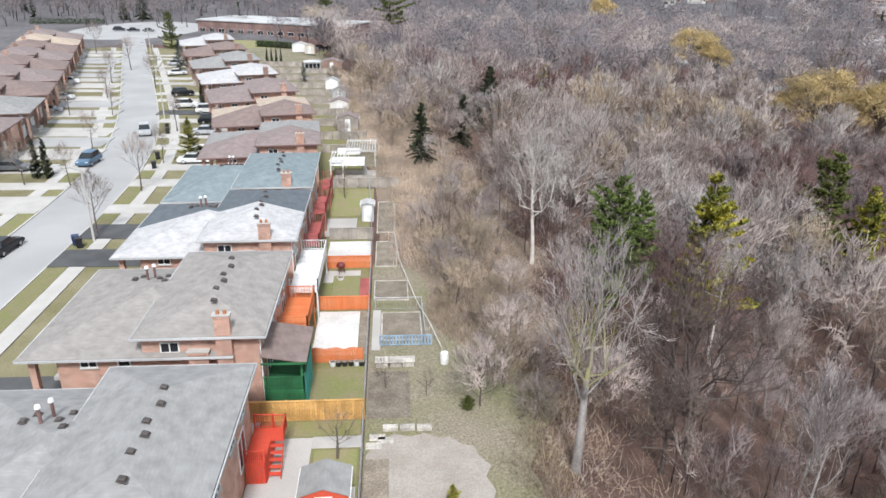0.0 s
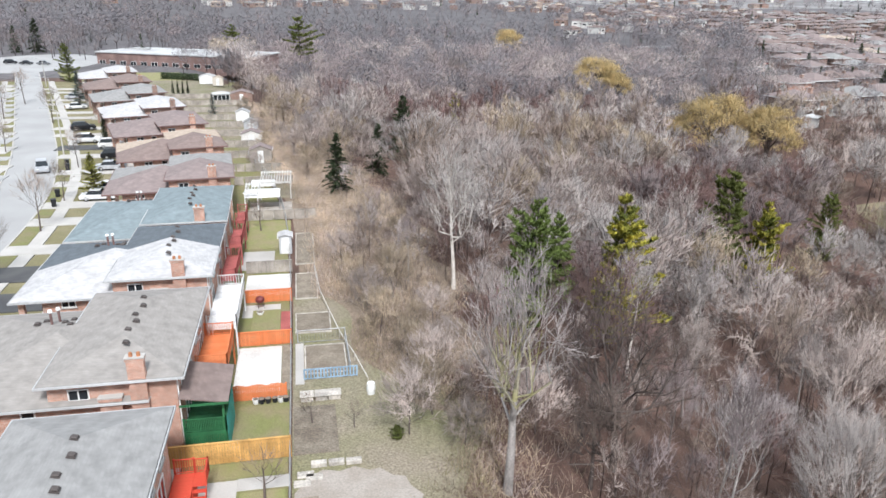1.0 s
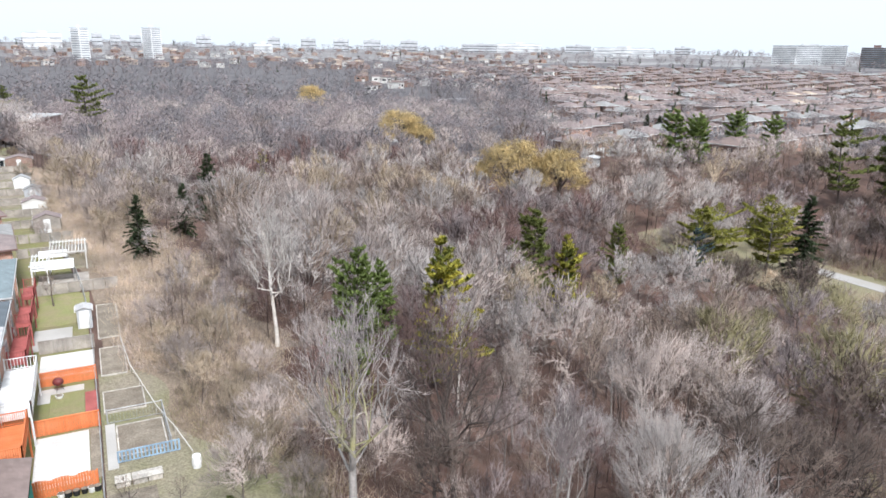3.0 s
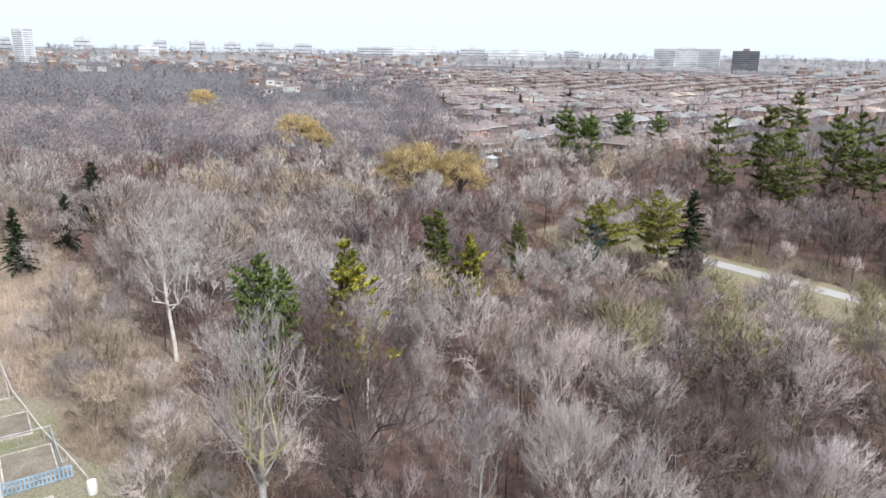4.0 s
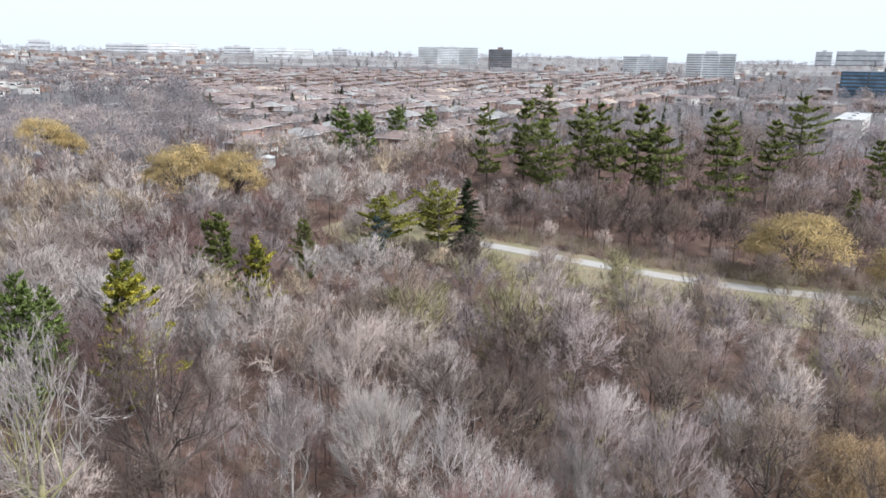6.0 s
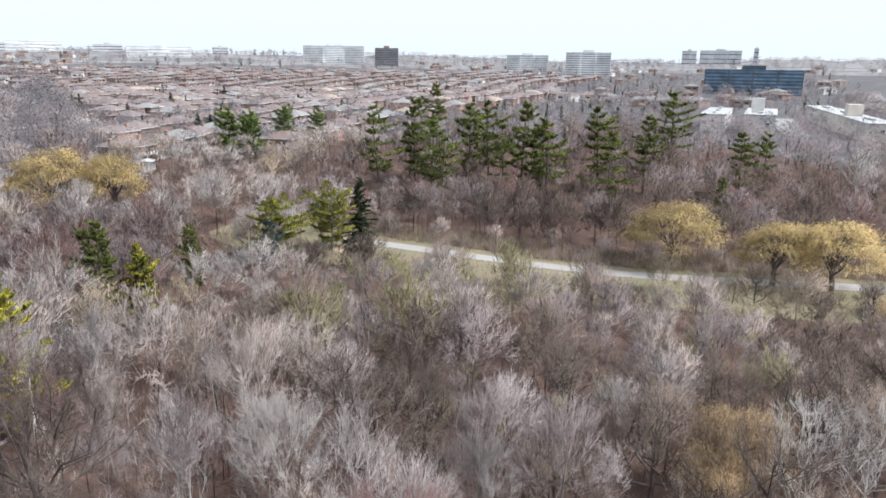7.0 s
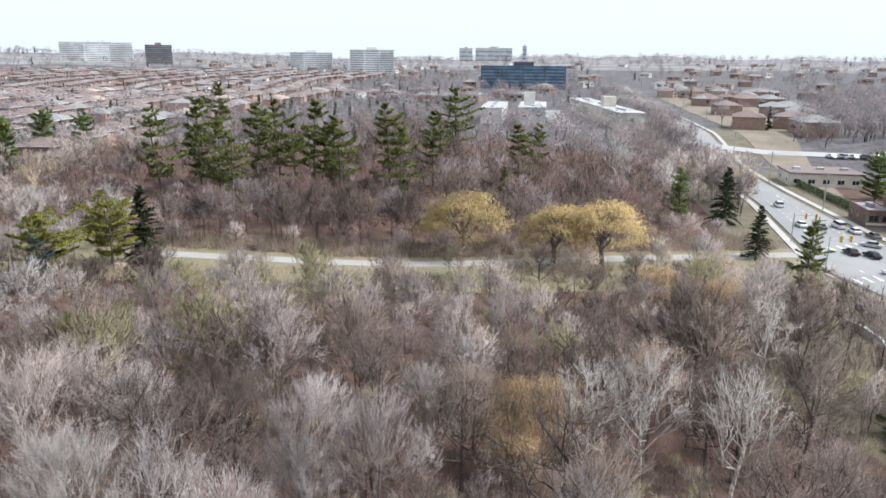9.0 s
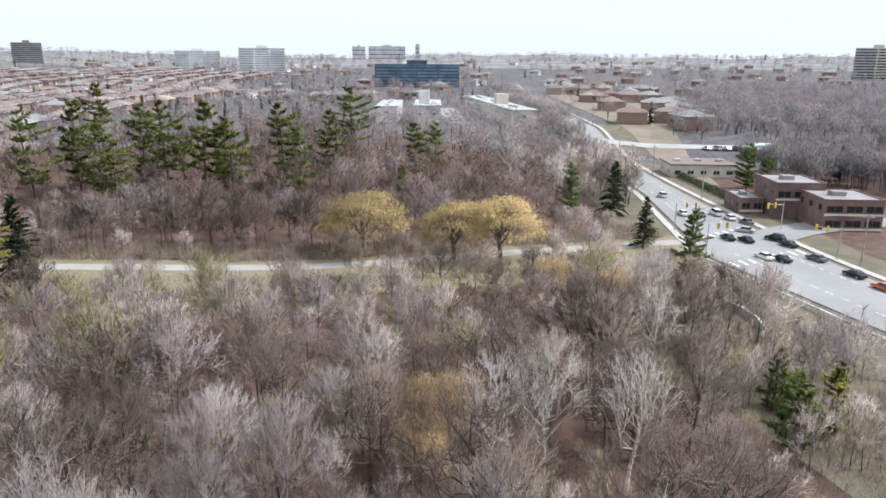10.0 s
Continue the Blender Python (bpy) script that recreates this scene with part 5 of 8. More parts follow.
def local_slab(name, y, x0, x1, w, mat, lift, label, category):
    """A slab across the verge at one place beside the street."""
    a = math.radians(street_angle(y))
    b = float(bend(y))
    rows = []
    n = 5
    for i in range(n + 1):
        x = x0 + (x1 - x0) * i / n
        px, py = x + b, y
        rows.append(((px, py - w / 2), (px, py + w / 2)))
    return sheet(name, rows, mat, lift, label, category, 0.1)


for i, (y, roofs, brick, words) in enumerate(ROW):
    for k, dy in enumerate((2.6, 9.9)):
        dark = (i, k) in ((1, 0), (2, 1), (3, 0), (6, 1))
        if (i, k) in ((1, 1), (2, 0)):
            continue
        local_slab("driveway", y + dy, -22.3, -31.95, 3.0 if not dark else 4.2, M("dark_asphalt" if dark else "concrete"), 0.16,
                   "dark asphalt driveway crossing the pavement" if dark else "pale concrete driveway crossing the verge", "driveway")
drive_rng = random.Random(8)
for i, (y, roof) in enumerate(LEFT):
    for k, dy in enumerate((2.6, 9.9)):
        local_slab("driveway", y + dy + drive_rng.uniform(-0.8, 0.8), -50.9, -39.3, drive_rng.choice((2.8, 3.4, 4.6, 6.0)), M(drive_rng.choice(("concrete", "concrete", "asphalt"))), 0.16, "pale concrete driveway across the street", "driveway")

# arterial road, trail and grass in the valley
EDGE_L = [(40, -76), (60, -67.5), (90.8, -56.5), (126.7, -44.8), (150, -46), (188, -47.6), (258, -45.5), (450, -42.5), (760, -41.5)]
EDGE_R = [(48, -92), (75, -81.5), (112.4, -68.1), (135, -64), (165, -60.5), (207, -57.5), (300, -53.5), (450, -49.5), (760, -47)]


def edge_at(line, f):
    """A point at that share of a polyline's stations."""
    x = f * (len(line) - 1)
    i = min(int(x), len(line) - 2)
    return tuple(a + (b - a) * (x - i) for a, b in zip(line[i], line[i + 1]))


sheet("main_road", [(edge_at(EDGE_L, i / 160), edge_at(EDGE_R, i / 160)) for i in range(161)], M("road_asphalt"), 0.25, "wide pale asphalt road across the valley", "road", 0.5)
sheet("turning_area", [((-97 - 25 * math.sin(0.15 + k * 0.142), 296 - 38 * math.cos(0.15 + k * 0.142)), (-97 + 22 * math.sin(0.15 + k * 0.142), 296 - 38 * math.cos(0.15 + k * 0.142))) for k in range(21)], M("asphalt"), 0.06, "wide pale turning area at the end of the street", "road", 0.1)
strip("trail", TRAIL, 3.6, M("trail"), 0.12, "pale paved trail through the ravine", "trail", thick=0.3)
sheet("trail_meadow", [((float(trail_x(y)) - 17, y), (float(trail_x(y)) + 5, y)) for y in np.arange(104, -44, -3.0)], M("olive_grass"), 0.06,
      "olive-brown rough grass beside the trail", "grass")
sheet("road_verge", [((x, float(road_y(x)) + (47 if x < 118 else 22)), (x, float(road_y(x)) - 20)) for x in np.arange(46, 330, 2.0)], M("slope_grass"), 0.04,
      "dull green grass beside the wide road", "grass")
sheet("clearing", [((-1.9, y), (9.4 + 1.4 * math.sin(y * 0.35) - max(0, y - 40) * 0.35 + 0.9 * noise.noise(Vector((y * 0.6, 0, 7))), y)) for y in np.arange(18, 62, 0.4)], M("worn_grass"), 0.04, "worn grassy clearing behind the yards", "grass")
sheet("rear_gardens", [((-1.95 + float(bend(y)), y), (float(wood_line(y)) - 0.5, y)) for y in np.arange(96, 240, 4.0)], M("worn_grass"), 0.06, "rough lawns of long back gardens", "grass")
sheet("school_field", [((-70 - (y - 236) * 0.4, y), (-22, y)) for y in np.arange(236, 262, 4.0)], M("lawn"), 0.05, "dull lawn before the school", "grass")
edge_x = lambda y: 9.4 + 1.4 * math.sin(y * 0.35) - max(0, y - 40) * 0.35
sheet("edge_litter", [((max(edge_x(y), float(wood_line(y)) - 2.5) - 1.6, y), (float(wood_line(y)) + min(12, 4 + (y - 41) * 0.5) + 2 * math.sin(y * 0.4) + 3 * noise.noise(Vector((y * 0.5, 1, 2))), y)) for y in np.arange(41, 200, 1.5)], M("edge_litter"), 0.05,
      "tan dead leaves and bent grass along the wood's edge", "ground")


# ---- back yards ----
def slab(name, x0, y0, x1, y1, mat, lift, label, category="paving", kind=""):
    """A thin slab on the level back yards."""
    bm = boxes((x0, y0, -0.1, x1, y1, lift), bevel=0.015)
    ob = part(name, bm, M(mat))
    return tagged(ob, label, category, kind=kind or "structure")


def board_fence(x0, x1, y, h, mat, label, wave=0.0, board=0.14, rails=True):
    """A board fence along x on posts, each board its own piece."""
    fence = thing("board_fence", label, "fence", "fences between the back yards", pose(x0, y, 0))
    w = x1 - x0
    n = int(w / (board + 0.012))
    meshes = {}
    for i in range(n):
        x = (i + 0.5) * w / n
        top = h + (wave * abs(math.sin(x / w * math.pi * 3)) if wave else 0)
        key = round(top, 2)
        if key not in meshes:
            bm = boxes((-board / 2, -0.012, 0.06, board / 2, 0.012, key), bevel=0.004)
            me = bpy.data.meshes.new("board")
            bm.to_mesh(me)
            bm.free()
            me.materials.append(M(mat))
            meshes[key] = me
        share("board", meshes[key], fence, pose(x, random.uniform(-0.004, 0.004), random.uniform(-0.015, 0.015)))
    for i in range(int(w / 2) + 1):
        x = min(w, i * w / max(1, int(w / 2)))
        part("post", boxes((x - 0.05, 0.016, -0.3, x + 0.05, 0.11, h + 0.08), bevel=0.01), M(mat), fence)
    for z in (0.25, h - 0.25):
        part("rail", boxes((0, 0.014, z, w, 0.05, z + 0.09)), M(mat), fence)
    if not wave:
        part("top_rail", boxes((-0.02, -0.06, h + 0.004, w + 0.02, 0.1, h + 0.045)), M(mat), fence)
    return fence


def railing(parent, p0, p1, z0, z1, mat, gap=0.13, thick=0.035):
    """A railing between two corners: top rail, bottom rail, posts and balusters."""
    a, b = Vector((*p0, 0)), Vector((*p1, 0))
    d = b - a
    L = d.length
    ang = math.degrees(math.atan2(d.y, d.x))
    rail = part("railing", boxes((0, -0.04, z1 - 0.05, L, 0.04, z1), bevel=0.01), M(mat), parent)
    rail.matrix_basis = pose(a.x, a.y, 0, 0, 0, ang)
    part("bottom_rail", boxes((0, -0.02, z0 + 0.06, L, 0.02, z0 + 0.11)), M(mat), rail)
    n = max(2, int(L / gap))
    bm = boxes((-thick / 2, -thick / 2, z0 + 0.11, thick / 2, thick / 2, z1 - 0.05))
    me = bpy.data.meshes.new("baluster")
    bm.to_mesh(me)
    bm.free()
    me.materials.append(M(mat))
    for i in range(1, n):
        share("baluster", me, rail, Matrix.Translation((L * i / n, 0, 0)))
    for x in (0, L):
        part("post", boxes((x - 0.05, -0.05, z0, x + 0.05, 0.05, z1 + 0.06), bevel=0.01), M(mat), rail)
    return rail


def deck(name, x0, y0, x1, y1, z, mat, label, skirt=False, rails="nsr", gap=0.13, steps=None):
    """A raised wooden deck against a rear wall."""
    d = thing(name, label, "deck", "decks behind the houses")
    n = int((y1 - y0) / (0.15 if y0 < 50 else 0.3))
    me = None
    for i in range(n):
        if me is None:
            bm = boxes((x0, -(y1 - y0) / n / 2 + 0.006, z - 0.04, x1, (y1 - y0) / n / 2 - 0.006, z))
            me = bpy.data.meshes.new("deck_board")
            bm.to_mesh(me)
            bm.free()
            me.materials.append(M(mat))
        share("deck_board", me, d, Matrix.Translation((0, y0 + (i + 0.5) * (y1 - y0) / n, 0)))
    part("frame", boxes((x0, y0, z - 0.25, x1, y0 + 0.05, z - 0.044), (x0, y1 - 0.05, z - 0.25, x1, y1, z - 0.044), (x1 - 0.05, y0, z - 0.25, x1, y1, z - 0.044)), M(mat), d)
    for x, y in ((x1 - 0.08, y0 + 0.08), (x1 - 0.08, y1 - 0.08), (x0 + 0.1, y0 + 0.08), (x0 + 0.1, y1 - 0.08)):
        part("leg", boxes((x - 0.06, y - 0.06, -0.1, x + 0.06, y + 0.06, z - 0.04)), M(mat), d)
    if skirt:
        for k in range(int((x1 - x0) / 0.12)):
            xx = x0 + 0.06 + k * 0.12
            part("skirt_board", boxes((xx - 0.052, y0 - 0.03, 0.03, xx + 0.052, y0 - 0.004, z - 0.02)), M(mat), d)
        part("skirt_panel", boxes((x1 + 0.004, y0, 0.03, x1 + 0.03, y1, z - 0.02)), M(mat), d)
    if "s" in rails:
        railing(d, (x0 + 0.05, y0), (x1, y0), z, z + 0.95, mat, gap)
    if "n" in rails:
        railing(d, (x0 + 0.05, y1), (x1, y1), z, z + 0.95, mat, gap)
    if "r" in rails:
        railing(d, (x1, y0), (x1, y1), z, z + 0.95, mat, gap)
    if steps:
        sx0, sx1, sy0, sy1, k = steps
        for i in range(k):
            zz = z * (k - i) / (k + 1)
            yy = sy1 - (sy1 - sy0) * (i + 0.5) / k
            part("step", boxes((sx0, yy - 0.14, zz - 0.045, sx1, yy + 0.14, zz), bevel=0.008), M(mat), d)
        for x in (sx0, sx1):
            bm = bmesh.new()
            v = [bm.verts.new(c) for c in ((x - 0.025, sy1, z - 0.02), (x - 0.025, sy1, z - 0.28), (x - 0.025, sy0, 0.02), (x - 0.025, sy0, 0.22))]
            g = bmesh.ops.extrude_face_region(bm, geom=[bm.faces.new(v)])
            bmesh.ops.translate(bm, verts=[q for q in g["geom"] if isinstance(q, bmesh.types.BMVert)], vec=(0.05, 0, 0))
            bmesh.ops.recalc_face_normals(bm, faces=bm.faces)
            part("stringer", bm, M(mat), d)
    return d


def gable_shed(x0, y0, x1, y1, eave, rise, wall, roof, label, trim="white_paint"):
    s = thing("garden_shed", label, "shed", "", pose((x0 + x1) / 2, (y0 + y1) / 2, 0))
    hx, hy = (x1 - x0) / 2, (y1 - y0) / 2
    bm = bmesh.new()
    pr = [(-hx + 0.12, 0), (hx - 0.12, 0), (hx - 0.12, eave), (0, eave + rise - 0.05), (-hx + 0.12, eave)]
    f = bm.faces.new([bm.verts.new((x, -hy + 0.12, z)) for x, z in pr])
    g = bmesh.ops.extrude_face_region(bm, geom=[f])
    bmesh.ops.translate(bm, verts=[v for v in g["geom"] if isinstance(v, bmesh.types.BMVert)], vec=(0, 2 * hy - 0.24, 0))
    bmesh.ops.recalc_face_normals(bm, faces=bm.faces)
    part("wall", bm, M(wall), s)
    for sgn in (-1, 1):
        bm = bmesh.new()
        v = [bm.verts.new(c) for c in ((0, -hy, eave + rise), (sgn * hx, -hy, eave - 0.05), (sgn * hx, hy, eave - 0.05), (0, hy, eave + rise))]
        g = bmesh.ops.extrude_face_region(bm, geom=[bm.faces.new(v)])
        bmesh.ops.translate(bm, verts=[q for q in g["geom"] if isinstance(q, bmesh.types.BMVert)], vec=(0, 0, 0.06))
        bmesh.ops.recalc_face_normals(bm, faces=bm.faces)
        part("roof", bm, M(roof), s)
        part("trim", boxes((sgn * hx - 0.05, -hy, eave - 0.16, sgn * hx + 0.05, hy, eave - 0.056)), M(trim), s, "white fascia board")
    part("door", boxes((-0.45, -hy + 0.07, 0.05, 0.45, -hy + 0.117, eave - 0.1)), M(trim), s, "white double door")
    return s


def tub(x, y, r, h, mat, label):
    bm = bmesh.new()
    rod(bm, (0, 0, 0), (0, 0, h), r * 0.8, r, 14)
    ob = part("planter_tub", bm, M(mat))
    ob.location = (x, y, 0.04)
    bm = bmesh.new()
    rod(bm, (0, 0, h), (0, 0, h + 0.015), r * 0.86, r * 0.86, 14)
    part("soil", bm, M("garden_soil"), ob)
    return tagged(ob, label, "planter", "tubs along the fence")


FX = -1.95  # line of the back fence
slab("patio", -8.25, 24, -5.0, 35.4, "concrete", 0.07, "pale concrete patio behind the brick house")
slab("garden_path", -5.0, 34.4, FX - 0.1, 35.5, "concrete", 0.065, "pale concrete path across the yard")
slab("side_patio", -5.0, 24, FX - 0.3, 31.0, "concrete", 0.06, "pale concrete pad under a shed")
slab("lawn_patch", -4.8, 31.2, FX - 0.3, 34.2, "lawn", 0.07, "small square of patchy lawn", "grass")
slab("lawn_strip", -6.2, 35.6, FX - 0.2, 37.0, "lawn", 0.07, "strip of patchy lawn beside a fence", "grass")
d = deck("red_deck", -8.25, 31.5, -7.15, 34.6, 1.5, "red_stain", "bright red wooden deck with stairs behind a brick house", True, "n", 0.12)
part("landing", boxes((-7.14, 33.4, 1.44, -6.4, 34.6, 1.5)), M("red_stain"), d)
railing(d, (-6.4, 33.4), (-6.4, 34.6), 1.5, 2.4, "red_stain", 0.1)
railing(d, (-7.1, 34.6), (-6.4, 34.6), 1.5, 2.4, "red_stain", 0.1)
railing(d, (-8.2, 31.5), (-7.15, 31.5), 1.5, 2.3, "red_stain", 0.1)
for i in range(5):
    zz = 1.5 * (5 - i) / 6
    yy = 33.3 - i * 0.3
    part("step", boxes((-7.1, yy - 0.15, zz - 0.05, -6.45, yy + 0.13, zz), bevel=0.008), M("red_stain"), d)
for x in (-7.12, -6.42):
    bm = bmesh.new()
    v = [bm.verts.new(c) for c in ((x - 0.02, 33.4, 1.44), (x - 0.02, 33.4, 1.1), (x - 0.02, 31.8, 0.06), (x - 0.02, 31.8, 0.35))]
    g = bmesh.ops.extrude_face_region(bm, geom=[bm.faces.new(v)])
    bmesh.ops.translate(bm, verts=[q for q in g["geom"] if isinstance(q, bmesh.types.BMVert)], vec=(0.04, 0, 0))
    bmesh.ops.recalc_face_normals(bm, faces=bm.faces)
    part("stringer", bm, M("red_stain"), d)
gable_shed(-5.05, 28.25, -2.35, 30.6, 1.85, 0.45, "red_stain", "shingle_grey", "small red garden shed with a pale shingle roof")
plant("garden_tree", -3.4, 33.4, "small bare fruit tree in a lawn", "fruit_tree", 1.0, 0.5)
board_fence(-9.2, FX, 37.15, 1.5, "wood_fence", "natural golden wooden board fence")
part_ob = None

# covered green deck
g_deck = deck("green_deck", -8.25, 38.4, -5.75, 42.3, 1.6, "green_stain", "dark green covered deck under a brown shed roof", True, "sr", 0.1)
for x, y in ((-5.85, 38.5), (-5.85, 42.2)):
    part("roof_post", boxes((x - 0.07, y - 0.07, 1.6, x + 0.07, y + 0.07, 3.75)), M("green_stain"), g_deck)
bm = bmesh.new()
v = [bm.verts.new(c) for c in ((-8.25, 37.95, 4.25), (-5.45, 37.95, 3.75), (-5.45, 42.5, 3.75), (-8.25, 42.5, 4.25))]
gx = bmesh.ops.extrude_face_region(bm, geom=[bm.faces.new(v)])
bmesh.ops.translate(bm, verts=[q for q in gx["geom"] if isinstance(q, bmesh.types.BMVert)], vec=(0, 0, 0.08))
bmesh.ops.recalc_face_normals(bm, faces=bm.faces)
part("roof", bm, M("shingle_brown"), g_deck, "low brown shingled roof")
part("fascia", boxes((-8.25, 37.9, 3.7, -5.4, 37.945, 3.85)), M("green_stain"), g_deck)
part("lattice_panel", lattice([-0.0 + 0.16 * i for i in range(25)], [0.05 + 0.16 * k for k in range(16)], -0.012, 0.012, lambda i, k: (i % 2 == 0) or (k % 2 == 0)),
     M("green_lattice"), g_deck, "teal lattice side panel").matrix_basis = pose(-5.68, 38.45, 0, 0, 0, 90)
slab("lawn_patch", -5.5, 38.7, FX - 0.15, 43.2, "lawn", 0.08, "square of bright rough lawn", "grass")
slab("step_stone", -5.9, 38.4, -5.2, 39.4, "concrete", 0.1, "concrete step beside the green deck")
board_fence(-6.2, FX - 0.35, 44.05, 1.15, "orange_stain", "orange stained fence with a scalloped top", wave=0.14)
for i, (x, r, mt) in enumerate(((-4.4, 0.22, "white_paint"), (-4.0, 0.24, "black_plastic"), (-3.55, 0.22, "black_plastic"), (-3.1, 0.2, "black_plastic"), (-2.7, 0.22, "white_paint"), (-2.35, 0.24, "black_plastic"))):
    tub(x, 43.6, r, 0.35, mt, "white planter tub by the orange fence" if mt[0] == "w" else "black planter tub by the orange fence")
slab("patio", -6.1, 45.0, -2.75, 51.9, "pale_stucco", 0.08, "near-white paved patio between orange fences")
slab("flower_bed", -2.7, 45.0, FX - 0.1, 51.9, "garden_soil", 0.1, "narrow bed of dark soil", "garden bed")
deck("orange_deck", -8.25, 44.6, -6.15, 49.6, 2.6, "orange_stain", "orange stained deck on tall posts", False, "snr", 0.12)
board_fence(-6.3, FX - 0.05, 52.25, 1.25, "orange_stain", "faded orange board fence")
deck("white_deck", -8.25, 50.9, -6.0, 59.3, 2.6, "white_paint", "white deck with white railings on posts", False, "snr", 0.2)
slab("lawn_patch", -5.4, 54.3, -3.0, 59.0, "lawn", 0.08, "small bright lawn behind a white deck", "grass")
slab("paving", -2.95, 54.0, FX - 0.1, 58.5, "faded_red", 0.07, "faded red paving beside a fence")
slab("paving", -6.3, 57.6, -3.0, 60.2, "concrete", 0.06, "grey paving with garden ware")
bbq = thing("kettle_grill", "dark red kettle grill standing on grey paving", "grill", "", pose(-4.8, 59.6, 0.06))
bm = bmesh.new()
bmesh.ops.create_uvsphere(bm, u_segments=14, v_segments=8, radius=0.42, matrix=Matrix.Translation((0, 0, 0.8)) @ Matrix.Diagonal((1, 1, 0.8, 1)))
part("bowl", bm, M("dark_red_metal"), bbq)
for i in range(3):
    bm = bmesh.new()
    rod(bm, (0.2 * math.cos(i * 2.1), 0.2 * math.sin(i * 2.1), 0.55), (0.35 * math.cos(i * 2.1), 0.35 * math.sin(i * 2.1), 0), 0.02)
    part("leg", bm, M("dark_metal"), bbq)
tub(-4.75, 58.2, 0.3, 0.25, "white_paint", "white bowl planter on grey paving")
board_fence(-6.25, FX - 0.1, 60.8, 1.25, "orange_stain", "weathered orange board fence")
slab("patio", -6.4, 62.4, FX - 0.15, 67.5, "pale_stucco", 0.08, "pale paved yard behind the house")
deck("faded_red_deck", -8.25, 61.5, -6.9, 67.3, 2.3, "faded_red", "faded red deck on posts behind the house", False, "snr", 0.2)
board_fence(-6.5, FX - 0.1, 68.1, 1.3, "grey_wood", "weathered grey board fence")
slab("patio", -7.2, 69.0, -3.9, 74.5, "concrete", 0.07, "pale concrete yard behind the blue-roofed house")
slab("lawn_patch", -7.2, 75.4, FX - 0.3, 85.5, "lawn", 0.08, "wide rough lawn with a bare tree", "grass")
deck("faded_red_deck", -8.25, 70.5, -7.0, 75.6, 2.4, "faded_red", "faded red deck with stairs and railings", False, "snr", 0.2)
deck("faded_red_deck", -8.25, 78.5, -7.1, 82.0, 2.4, "faded_red", "small faded red deck behind the house", False, "snr", 0.2)
gable_shed(-3.5, 73.4, -1.95, 75.2, 2.0, 0.2, "grey_panel", "shingle_light", "pale metal garden shed beside the fence")
plant("garden_tree", -5.7, 81.8, "crooked bare fruit tree in a lawn", "fruit_tree", 1.15, 2.5)

# pergola and awnings further along
def pergola(x0, y0, x1, y1, z, mat, label):
    p = thing("pergola", label, "pergola")
    for x in (x0, x1):
        for y in (y0, y1):
            part("post", boxes((x - 0.06, y - 0.06, 0, x + 0.06, y + 0.06, z)), M(mat), p)
    for y in (y0, y1):
        part("beam", boxes((x0 - 0.2, y - 0.05, z, x1 + 0.2, y + 0.05, z + 0.18)), M(mat), p)
    n = int((x1 - x0) / 0.35)
    for i in range(n + 1):
        x = x0 + (x1 - x0) * i / n
        part("slat", boxes((x - 0.04, y0 - 0.2, z + 0.184, x + 0.04, y1 + 0.2, z + 0.3)), M(mat), p)
    return p


pergola(-6.3, 95.5, -2.3, 101.5, 2.3, "pale_stucco", "pale wooden pergola over a back yard")
slab("patio", -7.6, 86.6, FX - 0.2, 94.0, "grey_wood", 0.07, "grey paved yard beside a pergola")
pergola(-8.0, 90.0, -6.4, 94.6, 2.4, "white_paint", "white slatted shelter against the house")
SHEDS = ((-7.3, 119.3, 1.9, "grey_wood", "shingle_mauve", "brown board garden shed"), (-9.6, 133.5, 1.9, "pale_stucco", "shingle_mauve", "garden shed with a white wall and brown roof"),
         (-12.9, 158.7, 1.5, "white_paint", "roof_membrane", "white garden shed with a rounded roof"), (-15.2, 190, 2.8, "brick_brown", "shingle_mauve", "brick garden house with a brown roof"),
         (-28.0, 229, 2.4, "white_paint", "shingle_light", "white garden shed near the school"), (-24.5, 224, 1.6, "cream_wall", "shingle_tan", "low cream shed near the school"),
         (-10.4, 146, 1.5, "grey_panel", "shingle_grey", "grey garden shed behind the row"))
for x, y, s, mt, rf, words in SHEDS:
    gable_shed(x - s, y - s * 0.8, x + s, y + s * 0.8, 2.2, 0.7, mt, rf, words)
arbour = thing("sun_room", "white glazed garden room beside a lawn", "sun room", "", pose(-20.2, 188, 0, 0, 0, 10))
part("frame", lattice([-2, -1.9, -1.0, -0.9, 0, 0.1, 1.0, 1.1, 1.9, 2], [0, 0.5, 2.0, 2.2], -1.4, 1.4, lambda i, k: k != 1 or i % 2 == 0), M("white_paint"), arbour)
part("roof", hip(bmesh.new(), -2.2, -1.6, 2.2, 1.6, 2.4, 0.25), M("roof_membrane"), arbour)
part("glazing", boxes((-1.85, -1.25, 0.5, 1.85, 1.25, 2.0)), M("window_glass"), arbour)
